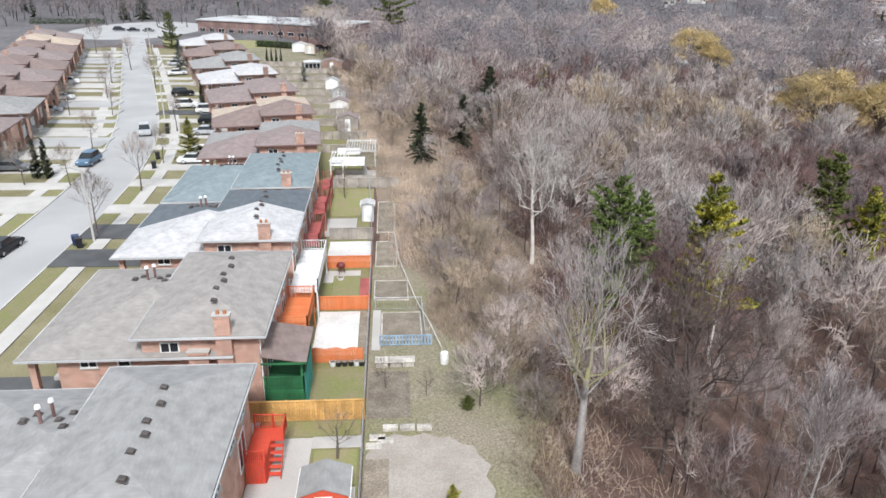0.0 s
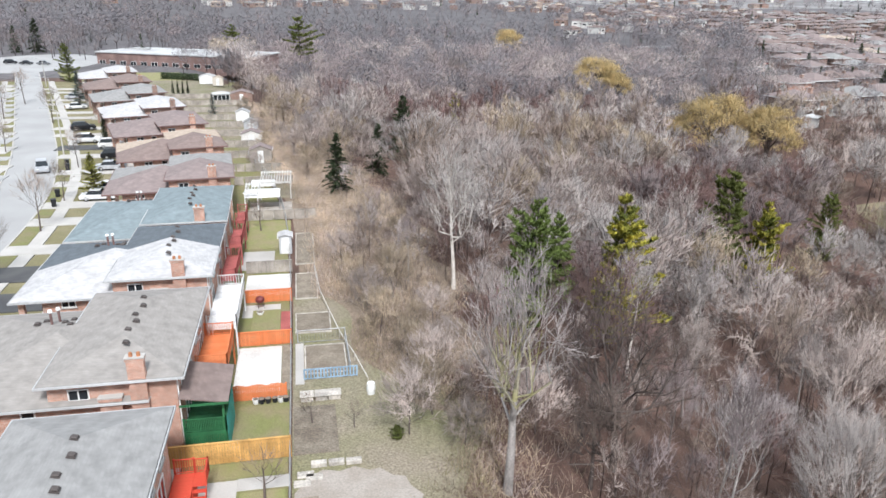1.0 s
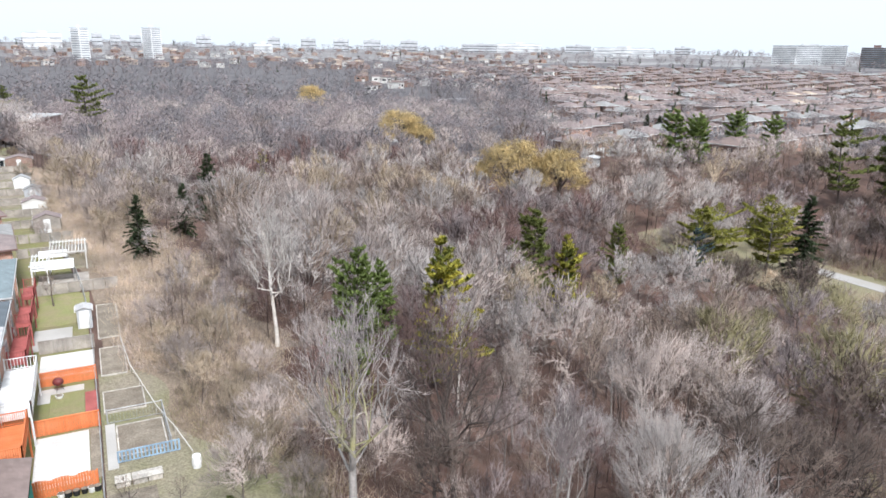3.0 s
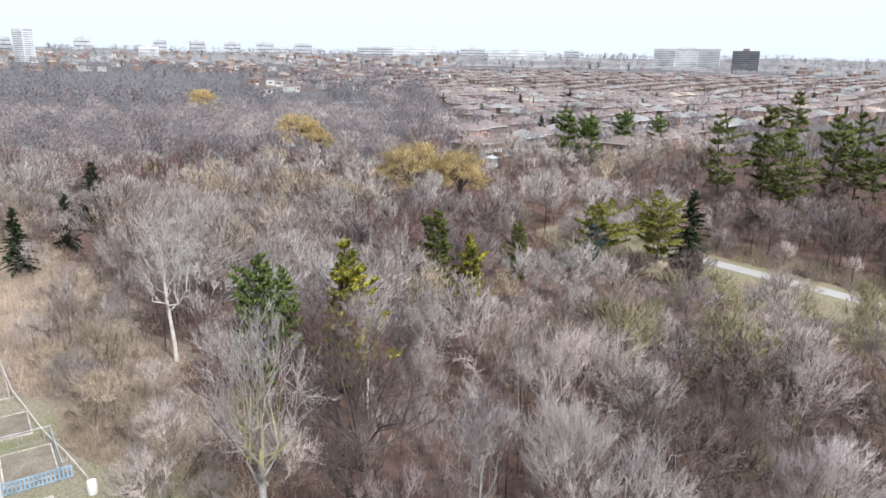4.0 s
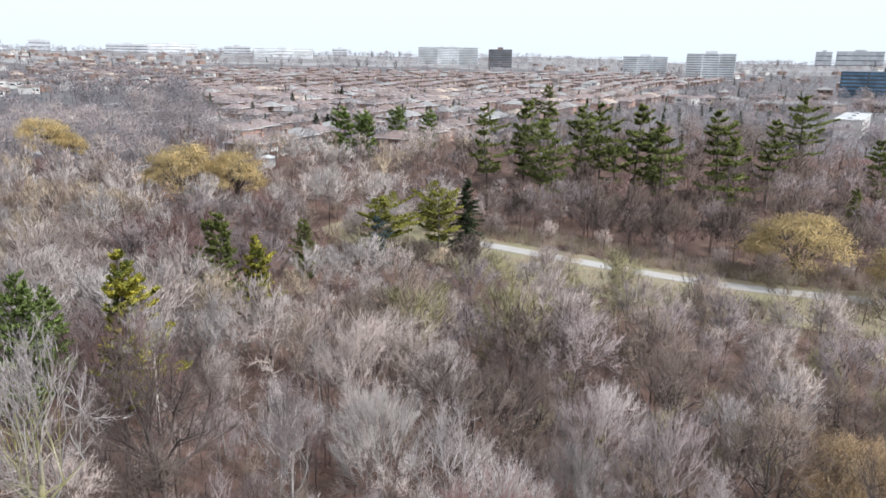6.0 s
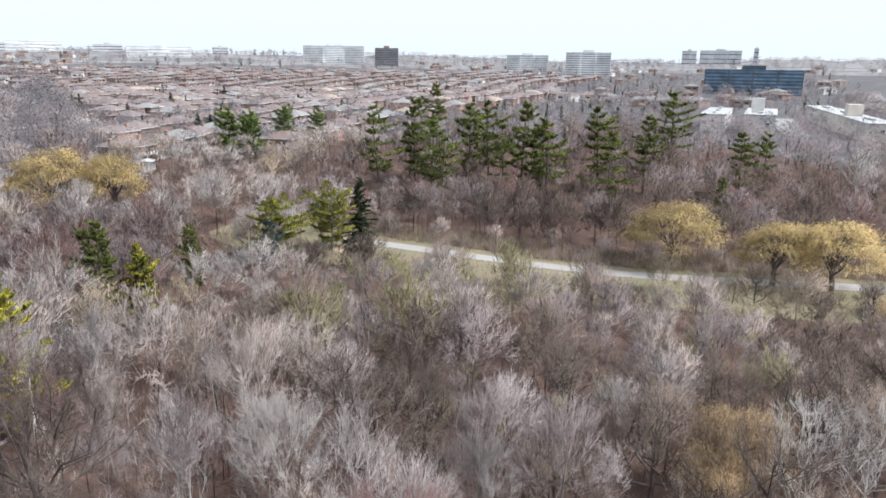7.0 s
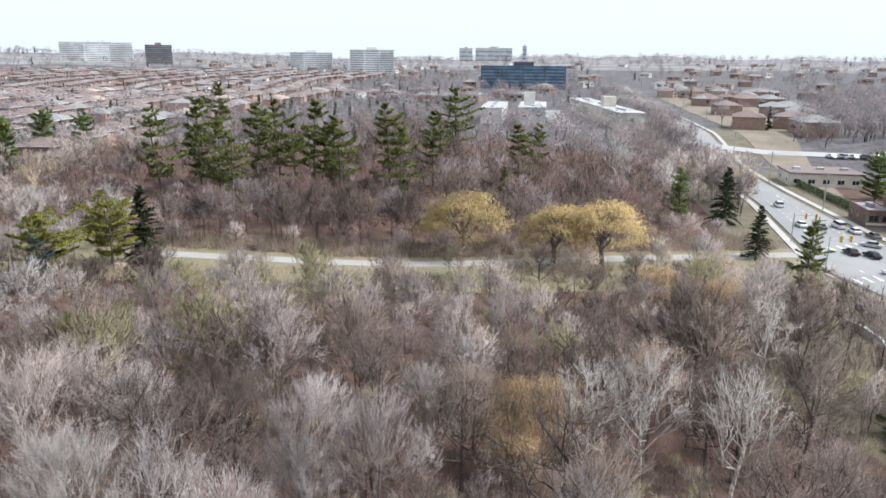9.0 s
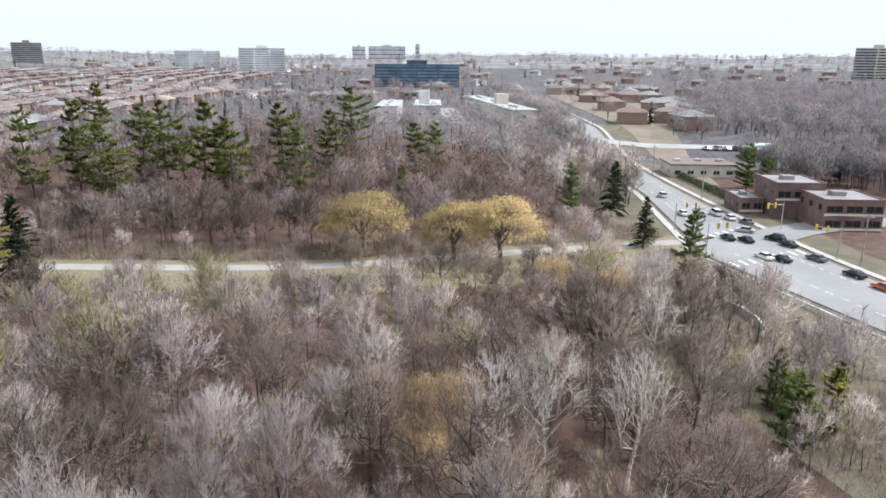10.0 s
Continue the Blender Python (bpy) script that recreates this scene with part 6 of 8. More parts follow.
# white tarpaulin shelters and a stored caravan near the pergola
for x0, y0, x1, y1, h, words in ((-8.0, 90.2, -3.6, 93.6, 2.3, "white tarpaulin shelter in a back yard"), (-7.6, 97.0, -4.4, 99.4, 2.0, "pale fabric canopy behind a house")):
    c = thing("canopy", words, "canopy")
    bm = bmesh.new()
    n = 8
    for k in range(n):
        a0, a1 = math.pi * k / n, math.pi * (k + 1) / n
        ym, ry = (y0 + y1) / 2, (y1 - y0) / 2
        vs = [bm.verts.new(v) for v in ((x0, ym - ry * math.cos(a0), h - 0.5 + 0.6 * math.sin(a0)), (x1, ym - ry * math.cos(a0), h - 0.5 + 0.6 * math.sin(a0)),
                                        (x1, ym - ry * math.cos(a1), h - 0.5 + 0.6 * math.sin(a1)), (x0, ym - ry * math.cos(a1), h - 0.5 + 0.6 * math.sin(a1)))]
        bm.faces.new(vs)
    bmesh.ops.remove_doubles(bm, verts=bm.verts[:], dist=0.001)
    bmesh.ops.solidify(bm, geom=bm.faces[:], thickness=0.03)
    part("cover", bm, M("white_paint"), c)
    for x in (x0 + 0.1, x1 - 0.1):
        for y in (y0 + 0.1, y1 - 0.1):
            part("post", boxes((x - 0.03, y - 0.03, 0, x + 0.03, y + 0.03, h - 0.5)), M("galvanised"), c)
for i, y in enumerate((86.0, 103.5, 112, 122, 131, 142, 152, 161, 172, 183, 195)):
    b = float(bend(y))
    board_fence(-7.2 + b, float(wood_line(y)) - 1.2, y, 1.3, "grey_wood", "weathered wooden board fence across the yards", board=1.2)
plant("spruce_blue", -20, 166.6, "small blue-green spruce in a back yard", "spruce_tree", 0.5)
for i in range(4):
    plant("cedar", -34.5 + i * 1.3, 205, "small dark clipped cedar in a row", "cedar_tree", 0.6, i, "clipped cedars")
for x, y, s in ((-9, 141, 0.9), (-7, 128, 0.8), (-13, 170, 0.9), (-8, 113, 0.7), (-17, 200, 1.0)):
    plant("shrub%d" % (int(y) % 2), x, y, "bushy leafless shrub in a back garden", "shrub", s, y, "garden shrubs")


def clipped_hedge(p0, p1, h, w, count, seed, label):
    k = Wood(seed)
    g = k.rng
    f = g.random((count, 1))
    c = np.array([p0]) * (1 - f) + np.array([p1]) * f
    side = unit(np.array([[p0[1] - p1[1], p1[0] - p0[0]]]))
    c = c + side * g.uniform(-w, w, (count, 1))
    b = np.concatenate([c, np.array([[float(height(*q))] for q in c]) + g.uniform(0, h, (count, 1))], 1)
    k.blades(b, b + unit(g.normal(0, 1, (count, 3))) * 0.4, 0.13)
    tagged(new("hedge", mesh_of("hedge", *k.arrays(), [M("needle_dark")])), label, "hedge", kind="stuff")


clipped_hedge((-43.5, 241), (-31.5, 237), 2.0, 0.9, 2600, 311, "dark clipped evergreen hedge before the school")
clipped_hedge((-150, 318), (-121, 322), 2.2, 1.0, 2600, 313, "dark evergreen hedge beyond the turning area")


# chain-link fence along the backs of the yards
fence = thing("chain_link_fence", "grey chain-link fence along the backs of the yards", "fence")
post_me = None
for i in range(44):
    y = 14 + i * 2.5
    x = FX + float(bend(y))
    if post_me is None:
        bm = bmesh.new()
        rod(bm, (0, 0, -0.3), (0, 0, 1.3), 0.035, 0.035, 6)
        post_me = bpy.data.meshes.new("post")
        bm.to_mesh(post_me)
        bm.free()
        post_me.materials.append(M("galvanised"))
    share("post", post_me, fence, Matrix.Translation((x, y, 0)))
for z, r in ((1.25, 0.028), (0.95, 0.006), (0.65, 0.006), (0.35, 0.006), (0.08, 0.01)):
    w = Wood(7)
    w.tube([(FX + float(bend(14 + i * 2.5)), 14 + i * 2.5, z) for i in range(44)], np.full(44, r), 5)
    share("top_rail" if z > 1.2 else "wire", mesh_of("rail", *w.arrays(), [M("galvanised")]), fence)
wm = Wood(9)
B, T = [], []
for i in range(430):
    y = 14 + i * 0.25
    x = FX + float(bend(y))
    B += [(x, y, 0.05), (x, y + 0.9, 0.05)]
    T += [(x, y + 0.9, 1.24), (x, y, 1.24)]
wm.spikes(np.array(B), np.array(T), 0.008)
share("netting", mesh_of("netting", *wm.arrays(), [M("galvanised")]), fence)

# garden plots beyond the fence
def plot(x0, y0, x1, y1, label, timber=0.16):
    p = thing("garden_plot", label, "garden plot", "vegetable plots beyond the fence")
    part("soil", boxes((x0, y0, -0.1, x1, y1, 0.1)), M("garden_soil"), p)
    for a in ((x0 - 0.1, y0 - 0.1, x1 + 0.1, y0), (x0 - 0.1, y1, x1 + 0.1, y1 + 0.1), (x0 - 0.1, y0, x0, y1), (x1, y0, x1 + 0.1, y1)):
        part("edging", boxes((a[0], a[1], -0.1, a[2], a[3], timber), bevel=0.01), M("garden_stone"), p)
    return p


plot(-0.9, 47.0, 2.1, 51.4, "bare vegetable plot inside a wire enclosure")
plot(-1.6, 53.9, 1.2, 57.6, "bare vegetable plot with pale edging")
plot(-1.6, 61.0, 0.3, 67.2, "narrow dry garden plot beside the fence")
plot(-1.6, 70.0, 0.2, 80.0, "long dry garden plot beside the fence")
slab("garden_path", -1.7, 45.6, -1.05, 52.0, "concrete", 0.09, "pale concrete strip beside the plot")
cage = thing("garden_enclosure", "grey wire enclosure with one blue plastic side", "enclosure")
for p0, p1 in (((2.35, 46.5), (2.3, 52.2)), ((-1.5, 52.2), (2.3, 52.2))):
    railing(cage, p0, p1, 0.0, 1.15, "galvanised", 0.22, 0.012)
blue = part("panel", lattice([0.12 * i for i in range(34)], [0.0, 0.08, 0.75, 0.85], -0.02, 0.02, lambda i, k: k != 1 or i % 2 == 0), M("blue_plastic"), cage, "pale blue plastic barrier")
blue.matrix_basis = pose(-1.1, 46.2, 0.1)
rope = thing("wire_fence", "low wire strung between pale stakes", "fence")
stakes = [(0.2, 68), (0.6, 61), (1.1, 57.8), (1.9, 52.5), (2.8, 48.5), (3.5, 44.6)]
for x, y in stakes:
    bm = bmesh.new()
    rod(bm, (x, y, -0.3), (x, y, 0.8), 0.03, 0.025, 6)
    part("stake", bm, M("garden_stone"), rope)
w = Wood(11)
w.tube([(x, y, 0.72) for x, y in stakes], np.full(len(stakes), 0.03), 5)
share("wire", mesh_of("wire", *w.arrays(), [M("pale_stucco")]), rope)
for i, (x, y, sx) in enumerate(((-0.3, 36.0, 0.95), (0.75, 36.0, 0.95), (1.8, 35.95, 0.95))):
    tagged(part("stone_block", boxes((x - sx / 2, y - 0.2, -0.1, x + sx / 2, y + 0.2, 0.32), bevel=0.04), M("garden_stone")), "pale stone block lying in a low wall", "stone", "stones of a low wall")
for i, (x, y) in enumerate(((-1.1, 35.2), (-1.3, 34.4), (-0.6, 34.9))):
    tagged(part("stone_slab", boxes((x - 0.5, y - 0.3, -0.1, x + 0.5, y + 0.3, 0.14), bevel=0.04), M("garden_stone")), "flat pale stone slab on bare soil", "stone", "flat stones by the fence")
for i, x in enumerate((-0.9, 0.1, 1.0)):
    tagged(part("stone_bench", boxes((x - 0.42, 43.2, -0.1, x + 0.42, 43.9, 0.42), (x - 0.48, 43.1, 0.424, x + 0.48, 44.0, 0.5), bevel=0.03), M("garden_stone")), "low pale stone bench beside the plots", "bench", "stone benches")
brl = bmesh.new()
rod(brl, (0, 0, 0), (0, 0, 0.45), 0.28, 0.32, 16)
rod(brl, (0, 0, 0.45), (0, 0, 0.9), 0.32, 0.28, 16)
brl = part("barrel", brl, M("white_paint"))
brl.location = (3.6, 43.6, float(height(3.6, 43.6)))
tagged(brl, "white plastic water barrel on the grass", "barrel")
bm = bmesh.new()
poly_prism(bm, [(-1.85, 26), (-1.75, 33.6), (-0.9, 34.9), (-0.1, 35.5), (0.9, 35.2), (1.8, 35.5), (2.7, 35.0), (3.3, 35.1), (4.0, 34.3), (4.7, 34.1), (4.9, 33.2), (5.5, 32.3), (5.1, 31.4), (5.5, 30.2), (5.0, 28.9), (5.3, 27.6), (4.7, 26.2), (4.8, 24), (1, 22)], -0.1, 0.085)
tagged(part("bare_ground", bm, M("bare_soil")), "worn pale bare soil in the clearing", "ground", kind="structure")
slab("soil_bed", -1.8, 37.2, 1.0, 42.6, "garden_soil", 0.08, "dug-over garden soil beside the fence", "garden bed")
slab("soil_bed", -1.8, 26.0, -0.4, 33.2, "garden_soil", 0.1, "dug-over garden soil with stones", "garden bed")
plant("shrub1", 5.6, 38.3, "small pale bare tree with many stems", "shrub", 1.15, 1)
plant("garden_tree", 2.1, 39.6, "small dark pruned tree in the grass", "fruit_tree", 0.6, 1)
plant("spruce_mid", 4.8, 38.0, "low green bush in the clearing", "bush", 0.17, 1, stretch=0.5)
plant("spruce_yellow", 2.8, 28.4, "young yellow-green conifer in the clearing", "conifer", 0.17, 1)
plant("garden_tree", -0.6, 40.6, "thin bare sapling in dug soil", "fruit_tree", 0.7, 3)
for i, (x, y, s) in enumerate(((7.5, 40.5, 1.0), (8.2, 44.5, 1.1), (6.8, 47.5, 0.9), (9.0, 37.0, 0.8), (5.2, 52.5, 1.0), (4.6, 57.0, 1.05), (3.6, 62.0, 0.9), (3.0, 68.0, 1.0))):
    plant("shrub%d" % (i % 2), x, y, "bushy leafless shrub with pale twigs", "shrub", s, i, "shrubs along the wood's edge")


# ---- cars and street things ----
CARS = {}


def car_proto(kind, paint):
    """A car: body, glasshouse, wheels, lights. Local x runs forward."""
    L, W, H, hood, boot = {"sedan": (4.6, 1.8, 1.45, 1.15, 0.85), "suv": (4.6, 1.88, 1.7, 1.05, 0.25), "van": (5.0, 1.95, 1.85, 0.8, 0.15)}[kind]
    bm = bmesh.new()
    z0, z1 = 0.28, 0.28 + (H - 0.28) * 0.52
    prof = [(-L / 2, z0 + 0.1), (-L / 2 + 0.08, z0), (L / 2 - 0.1, z0), (L / 2, z0 + 0.15), (L / 2 - 0.05, z1 - 0.18), (L / 2 - hood, z1), (-L / 2 + boot, z1 + 0.02), (-L / 2 + 0.03, z1 - 0.06)]
    f = bm.faces.new([bm.verts.new((x, -W / 2, z)) for x, z in prof])
    g = bmesh.ops.extrude_face_region(bm, geom=[f])
    bmesh.ops.translate(bm, verts=[v for v in g["geom"] if isinstance(v, bmesh.types.BMVert)], vec=(0, W, 0))
    bmesh.ops.recalc_face_normals(bm, faces=bm.faces)
    bmesh.ops.bevel(bm, geom=bm.edges[:], offset=0.07, segments=2, affect="EDGES")
    body = bm
    xf, xb = L / 2 - hood, -L / 2 + boot
    gl = bmesh.new()
    lo = [(xf, -W / 2 + 0.07), (xf, W / 2 - 0.07), (xb, W / 2 - 0.07), (xb, -W / 2 + 0.07)]
    hi = [(xf - 0.75, -W / 2 + 0.25), (xf - 0.75, W / 2 - 0.25), (xb + 0.45, W / 2 - 0.25), (xb + 0.45, -W / 2 + 0.25)]
    a = [gl.verts.new((x, y, z1 - 0.01)) for x, y in lo]
    b = [gl.verts.new((x, y, H - 0.05)) for x, y in hi]
    gl.faces.new(b[::-1])
    for i in range(4):
        gl.faces.new((a[i], a[(i + 1) % 4], b[(i + 1) % 4], b[i]))
    bmesh.ops.recalc_face_normals(gl, faces=gl.faces)
    roof = bmesh.new()
    box(roof, xb + 0.42, -W / 2 + 0.23, H - 0.055, xf - 0.72, W / 2 - 0.23, H, bevel=0.03)
    out = {}
    for n, m_, mt in (("body", body, paint), ("glazing", gl, "window_glass"), ("roof_panel", roof, paint)):
        me = bpy.data.meshes.new(n)
        m_.to_mesh(me)
        m_.free()
        me.materials.append(M(mt))
        out[n] = me
    wb = bmesh.new()
    rod(wb, (0, -0.1, 0), (0, 0.1, 0), 0.33, 0.33, 16)
    me = bpy.data.meshes.new("tyre")
    wb.to_mesh(me)
    wb.free()
    me.materials.append(M("rubber"))
    out["tyre"] = me
    wb = bmesh.new()
    rod(wb, (0, -0.112, 0), (0, 0.112, 0), 0.2, 0.2, 12)
    me = bpy.data.meshes.new("rim")
    wb.to_mesh(me)
    wb.free()
    me.materials.append(M("galvanised"))
    out["rim"] = me
    for n, x, mt in (("headlight", L / 2 - 0.06, "lamp_clear"), ("tail_light", -L / 2 + 0.03, "lamp_red")):
        lb = boxes((x - 0.05, -0.2, z1 - 0.32, x + 0.05, 0.2, z1 - 0.18), bevel=0.02)
        me = bpy.data.meshes.new(n)
        lb.to_mesh(me)
        lb.free()
        me.materials.append(M(mt))
        out[n] = me
    out["dims"] = (L, W, z1)
    return out


def car(kind, paint, x, y, turn, label, z=None, group="cars on the street", far=False, size=1.0):
    key = (kind, paint)
    if key not in CARS:
        CARS[key] = car_proto(kind, "car_" + paint)
    p = CARS[key]
    L, W, z1 = p["dims"]
    c = thing("car", label, "car", group, pose(x, y, (float(height(x, y)) if z is None else z), 0, 0, turn) @ Matrix.Scale(size, 4))
    for n in ("body", "glazing", "roof_panel"):
        share(n, p[n], c)
    for sx in (-L * 0.3, L * 0.31):
        for sy in (-W / 2 + 0.1, W / 2 - 0.1):
            t = share("tyre", p["tyre"], c, Matrix.Translation((sx, sy, 0.33)))
            if not far:
                share("rim", p["rim"], t)
    for sy in (-W / 2 + 0.32, W / 2 - 0.32):
        share("headlight", p["headlight"], c, Matrix.Translation((0, sy, 0)))
        share("tail_light", p["tail_light"], c, Matrix.Translation((0, sy, 0)))
    return c


car("sedan", "black", -38.0, 66.2, 85, "black sedan parked by the kerb", 0.04)
car("suv", "blue", -41.9, 97.8, -92, "pale blue sport utility car on a driveway", 0.17)
car("suv", "silver", -42.0 + 1.8, 116.3, -72, "silver-grey car driving on the street", 0.04)
for x, y, k, p, a in ((-43.3, 151, "suv", "black", 20), (-39.2, 138, "suv", "white", 5), (-33.8, 133, "suv", "white", 8), (-31.2, 124, "suv", "black", 10),
                      (-27.6, 98, "sedan", "white", 2), (-27.0, 102.4, "sedan", "white", 4), (-24.8, 110, "sedan", "grey", 4), (-30, 115.5, "sedan", "silver", 4),
                      (-65.6, 146, "sedan", "white", 15), (-62.5, 133, "sedan", "silver", 12), (-50.5, 94.5, "sedan", "grey", 0), (-72, 165, "suv", "white", 18),
                      (-52, 179, "sedan", "white", 20), (-57, 196, "sedan", "silver", 20), (-98, 288, "sedan", "black", 5), (-92, 287, "sedan", "grey", 5), (-104, 290, "suv", "black", 10)):
    car(k, p, x, y, a, {"white": "white", "black": "black", "grey": "dark grey", "silver": "silver"}[p] + " car parked on a driveway", 0.17)


def bin_(x, y, mat, label):
    b = thing("wheeled_bin", label, "bin", "bins at the kerb", pose(x, y, 0.1, 0, 0, 20))
    bm = bmesh.new()
    bmesh.ops.create_cone(bm, cap_ends=True, segments=4, radius1=0.34, radius2=0.46, depth=0.95, matrix=Matrix.Translation((0, 0, 0.53)) @ pose(0, 0, 0, 0, 0, 45))
    part("body", bm, M(mat), b)
    part("lid", boxes((-0.36, -0.38, 1.01, 0.36, 0.36, 1.08), bevel=0.02), M(mat), b)
    for s in (-0.28, 0.28):
        bm = bmesh.new()
        rod(bm, (s, 0.3, 0.09), (s + 0.06, 0.3, 0.09), 0.1)
        part("wheel", bm, M("rubber"), b)


bin_(-31.6, 67.4, "blue_bin", "dark blue wheeled bin at the kerb")
bin_(-31.0, 66.7, "black_plastic", "black wheeled bin fallen open at the kerb")
for x, y in ((-32.4, 95.3), (-33.4, 100.3), (-36.5, 116), (-37.4, 119)):
    bin_(x, y, "black_plastic", "black wheeled bin on the verge")


def lamp_post(x, y, h, reach, turn, label, base=0.0):
    p = thing("street_lamp", label, "street lamp", "street lamps", pose(x, y, base, 0, 0, turn))
    bm = bmesh.new()
    rod(bm, (0, 0, -0.2), (0, 0, h), 0.13, 0.08, 8)
    part("pole", bm, M("concrete"), p)
    bm = bmesh.new()
    rod(bm, (0, 0, h - 0.1), (reach, 0, h + 0.45), 0.05, 0.04, 6)
    part("arm", bm, M("galvanised"), p)
    part("lamp_head", boxes((reach - 0.1, -0.14, h + 0.38, reach + 0.6, 0.14, h + 0.52), bevel=0.04), M("grey_panel"), p)


lamp_post(-30.3, 68.5, 7.6, 2.0, 180, "concrete street lamp with a curved arm")
for y in (128, 176, 222):
    lamp_post(-31 + float(bend(y)), y, 7.6, 2.0, 180, "concrete street lamp with a curved arm")
for x, y, s in ((-30.8, 70.5, 1.0), (-30.9, 85.1, 1.05), (-46.0, 87.9, 0.85), (-40.4, 87.7, 0.8), (-44.7, 106.3, 0.85), (-51.5, 160.0, 1.1), (-63.2, 166.5, 1.1), (-87, 221, 1.3), (-66, 188, 1.2), (-58, 131, 0.9), (-32.0, 98.2, 0.8),
                (-35.5, 118, 0.9), (-57.5, 148, 0.9), (-50.5, 131, 0.8)):
    plant("street_tree", x, y, "young bare street tree on the verge", "street_tree", s, x, "street trees")
plant("front_pine", -28.3, 98.8, "round yellow-green pine in a front yard", "pine_tree", 1.0, 1)
plant("spruce_blue", -52.0, 182.0, "blue-grey spruce in a front yard", "spruce_tree", 0.85, 1)
plant("spruce_mid", -68.5, 234, "dark spruce beside the street", "spruce_tree", 1.0, 1)
plant("spruce_dark", -120, 343, "dark spruce beyond the turning area", "spruce_tree", 0.95, 1)
plant("spruce_dark", -112, 345, "tall dark spruce beyond the turning area", "spruce_tree", 1.2, 2)
for x in (-45.9, -44.6):
    plant("cedar", x, 91.2, "dark pointed cedar in a front yard", "cedar_tree", 1.05, x, "twin cedars", stretch=0.85)
plant("cedar", -37.1, 141.8, "slim dark cedar in a front yard", "cedar_tree", 0.8)

# valley road: cars, signals, poles, guard rail
CARS10 = [(124.9, -54.8, "sedan", "white", 17), (123.5, -57.4, "sedan", "black", 17), (124.4, -64.0, "sedan", "grey", 20), (114.5, -65.8, "sedan", "black", 18),
          (107.5, -66.8, "sedan", "orange", 18), (139, -62.5, "suv", "black", 40), (134.4, -63.2, "sedan", "black", 20), (139.1, -53, "sedan", "black", 10),
          (137.5, -56.1, "sedan", "black", 12), (162.8, -58.3, "van", "white", 5), (158, -60.0, "sedan", "white", 5), (162.2, -50.4, "sedan", "white", 3),
          (154.2, -62.3, "sedan", "grey", 8), (145.9, -58.9, "sedan", "silver", 60), (184.9, -51.4, "suv", "white", 0), (161, -54.1, "sedan", "grey", 2)]
for x, y, k, p, a in CARS10:
    car(k, p, x, y, a, {"white": "white", "black": "black", "grey": "dark grey", "silver": "silver", "orange": "orange-red"}[p] + {"van": " van", "suv": " sport utility car"}.get(k, " sedan") + " on the wide road",
        float(height(x, y)) + 0.26, "cars on the wide road", False, 0.87)


def stripe(name, p0, p1, w, label, lift=0.3):
    strip(name, [p0, p1], w, M("road_paint"), lift, label, "road marking", step=2.0)


for f0 in np.arange(0.22, 0.62, 0.012):
    a, b = edge_at(EDGE_L, f0), edge_at(EDGE_R, f0)
    c, d_ = edge_at(EDGE_L, f0 + 0.006), edge_at(EDGE_R, f0 + 0.006)
    if 131 < (a[0] + b[0]) / 2 < 150:
        continue
    for s in (0.28, 0.74):
        stripe("lane_mark", tuple(p + (q - p) * s for p, q in zip(a, b)), tuple(p + (q - p) * s for p, q in zip(c, d_)), 0.16, "white dashed lane marking")
for fx, n in ((0.352, 9), (0.44, 8)):
    a, b = edge_at(EDGE_L, fx), edge_at(EDGE_R, fx)
    for k in range(n):
        s = (k + 0.5) / n
        c = tuple(p + (q - p) * s for p, q in zip(a, b))
        stripe("crossing_bar", (c[0] - 1.4, c[1] - 0.3), (c[0] + 1.4, c[1] + 0.3), 0.6, "white crossing bar on the road")
strip("side_road", [(140, -60), (150, -72), (158, -90), (162, -130)], 9, M("road_asphalt"), 0.22, "pale asphalt side road at the crossing", "road")
strip("road_pavement", [(128, -43.2), (150, -44.2), (188, -45.8), (258, -43.5), (400, -40.5)], 1.5, M("concrete"), 0.2, "pale concrete pavement along the wide road", "pavement")
strip("road_pavement", [(78, -83), (113, -70.5), (135, -66.5), (165, -63.2), (207, -60), (300, -56), (450, -52)], 1.6, M("concrete"), 0.2, "pale concrete pavement on the far side of the road", "pavement")


def guard_rail():
    g = thing("guard_rail", "white concrete guard rail along the road's edge", "guard rail")
    pts = [(66, -61.2), (76, -57.8), (86, -54.6), (96, -51.6), (106, -48.5), (116, -45.3), (124, -43.0)]
    n = 0
    for (x0, y0), (x1, y1) in zip(pts, pts[1:]):
        a = math.degrees(math.atan2(y1 - y0, x1 - x0))
        L = math.hypot(x1 - x0, y1 - y0)
        z = (float(height(x0, y0)) + float(height(x1, y1))) / 2
        ob = part("beam", boxes((0, -0.14, 0.55, L, 0.14, 0.85), bevel=0.03), M("pale_stucco"), g)
        ob.matrix_basis = pose(x0, y0, z, 0, 0, a)
        for k in range(6):
            ob = part("post", boxes((-0.12, -0.12, -0.4, 0.12, 0.12, 0.546)), M("pale_stucco"), g)
            ob.matrix_basis = pose(x0 + (x1 - x0) * (k + 0.5) / 6, y0 + (y1 - y0) * (k + 0.5) / 6, z, 0, 0, a)


guard_rail()


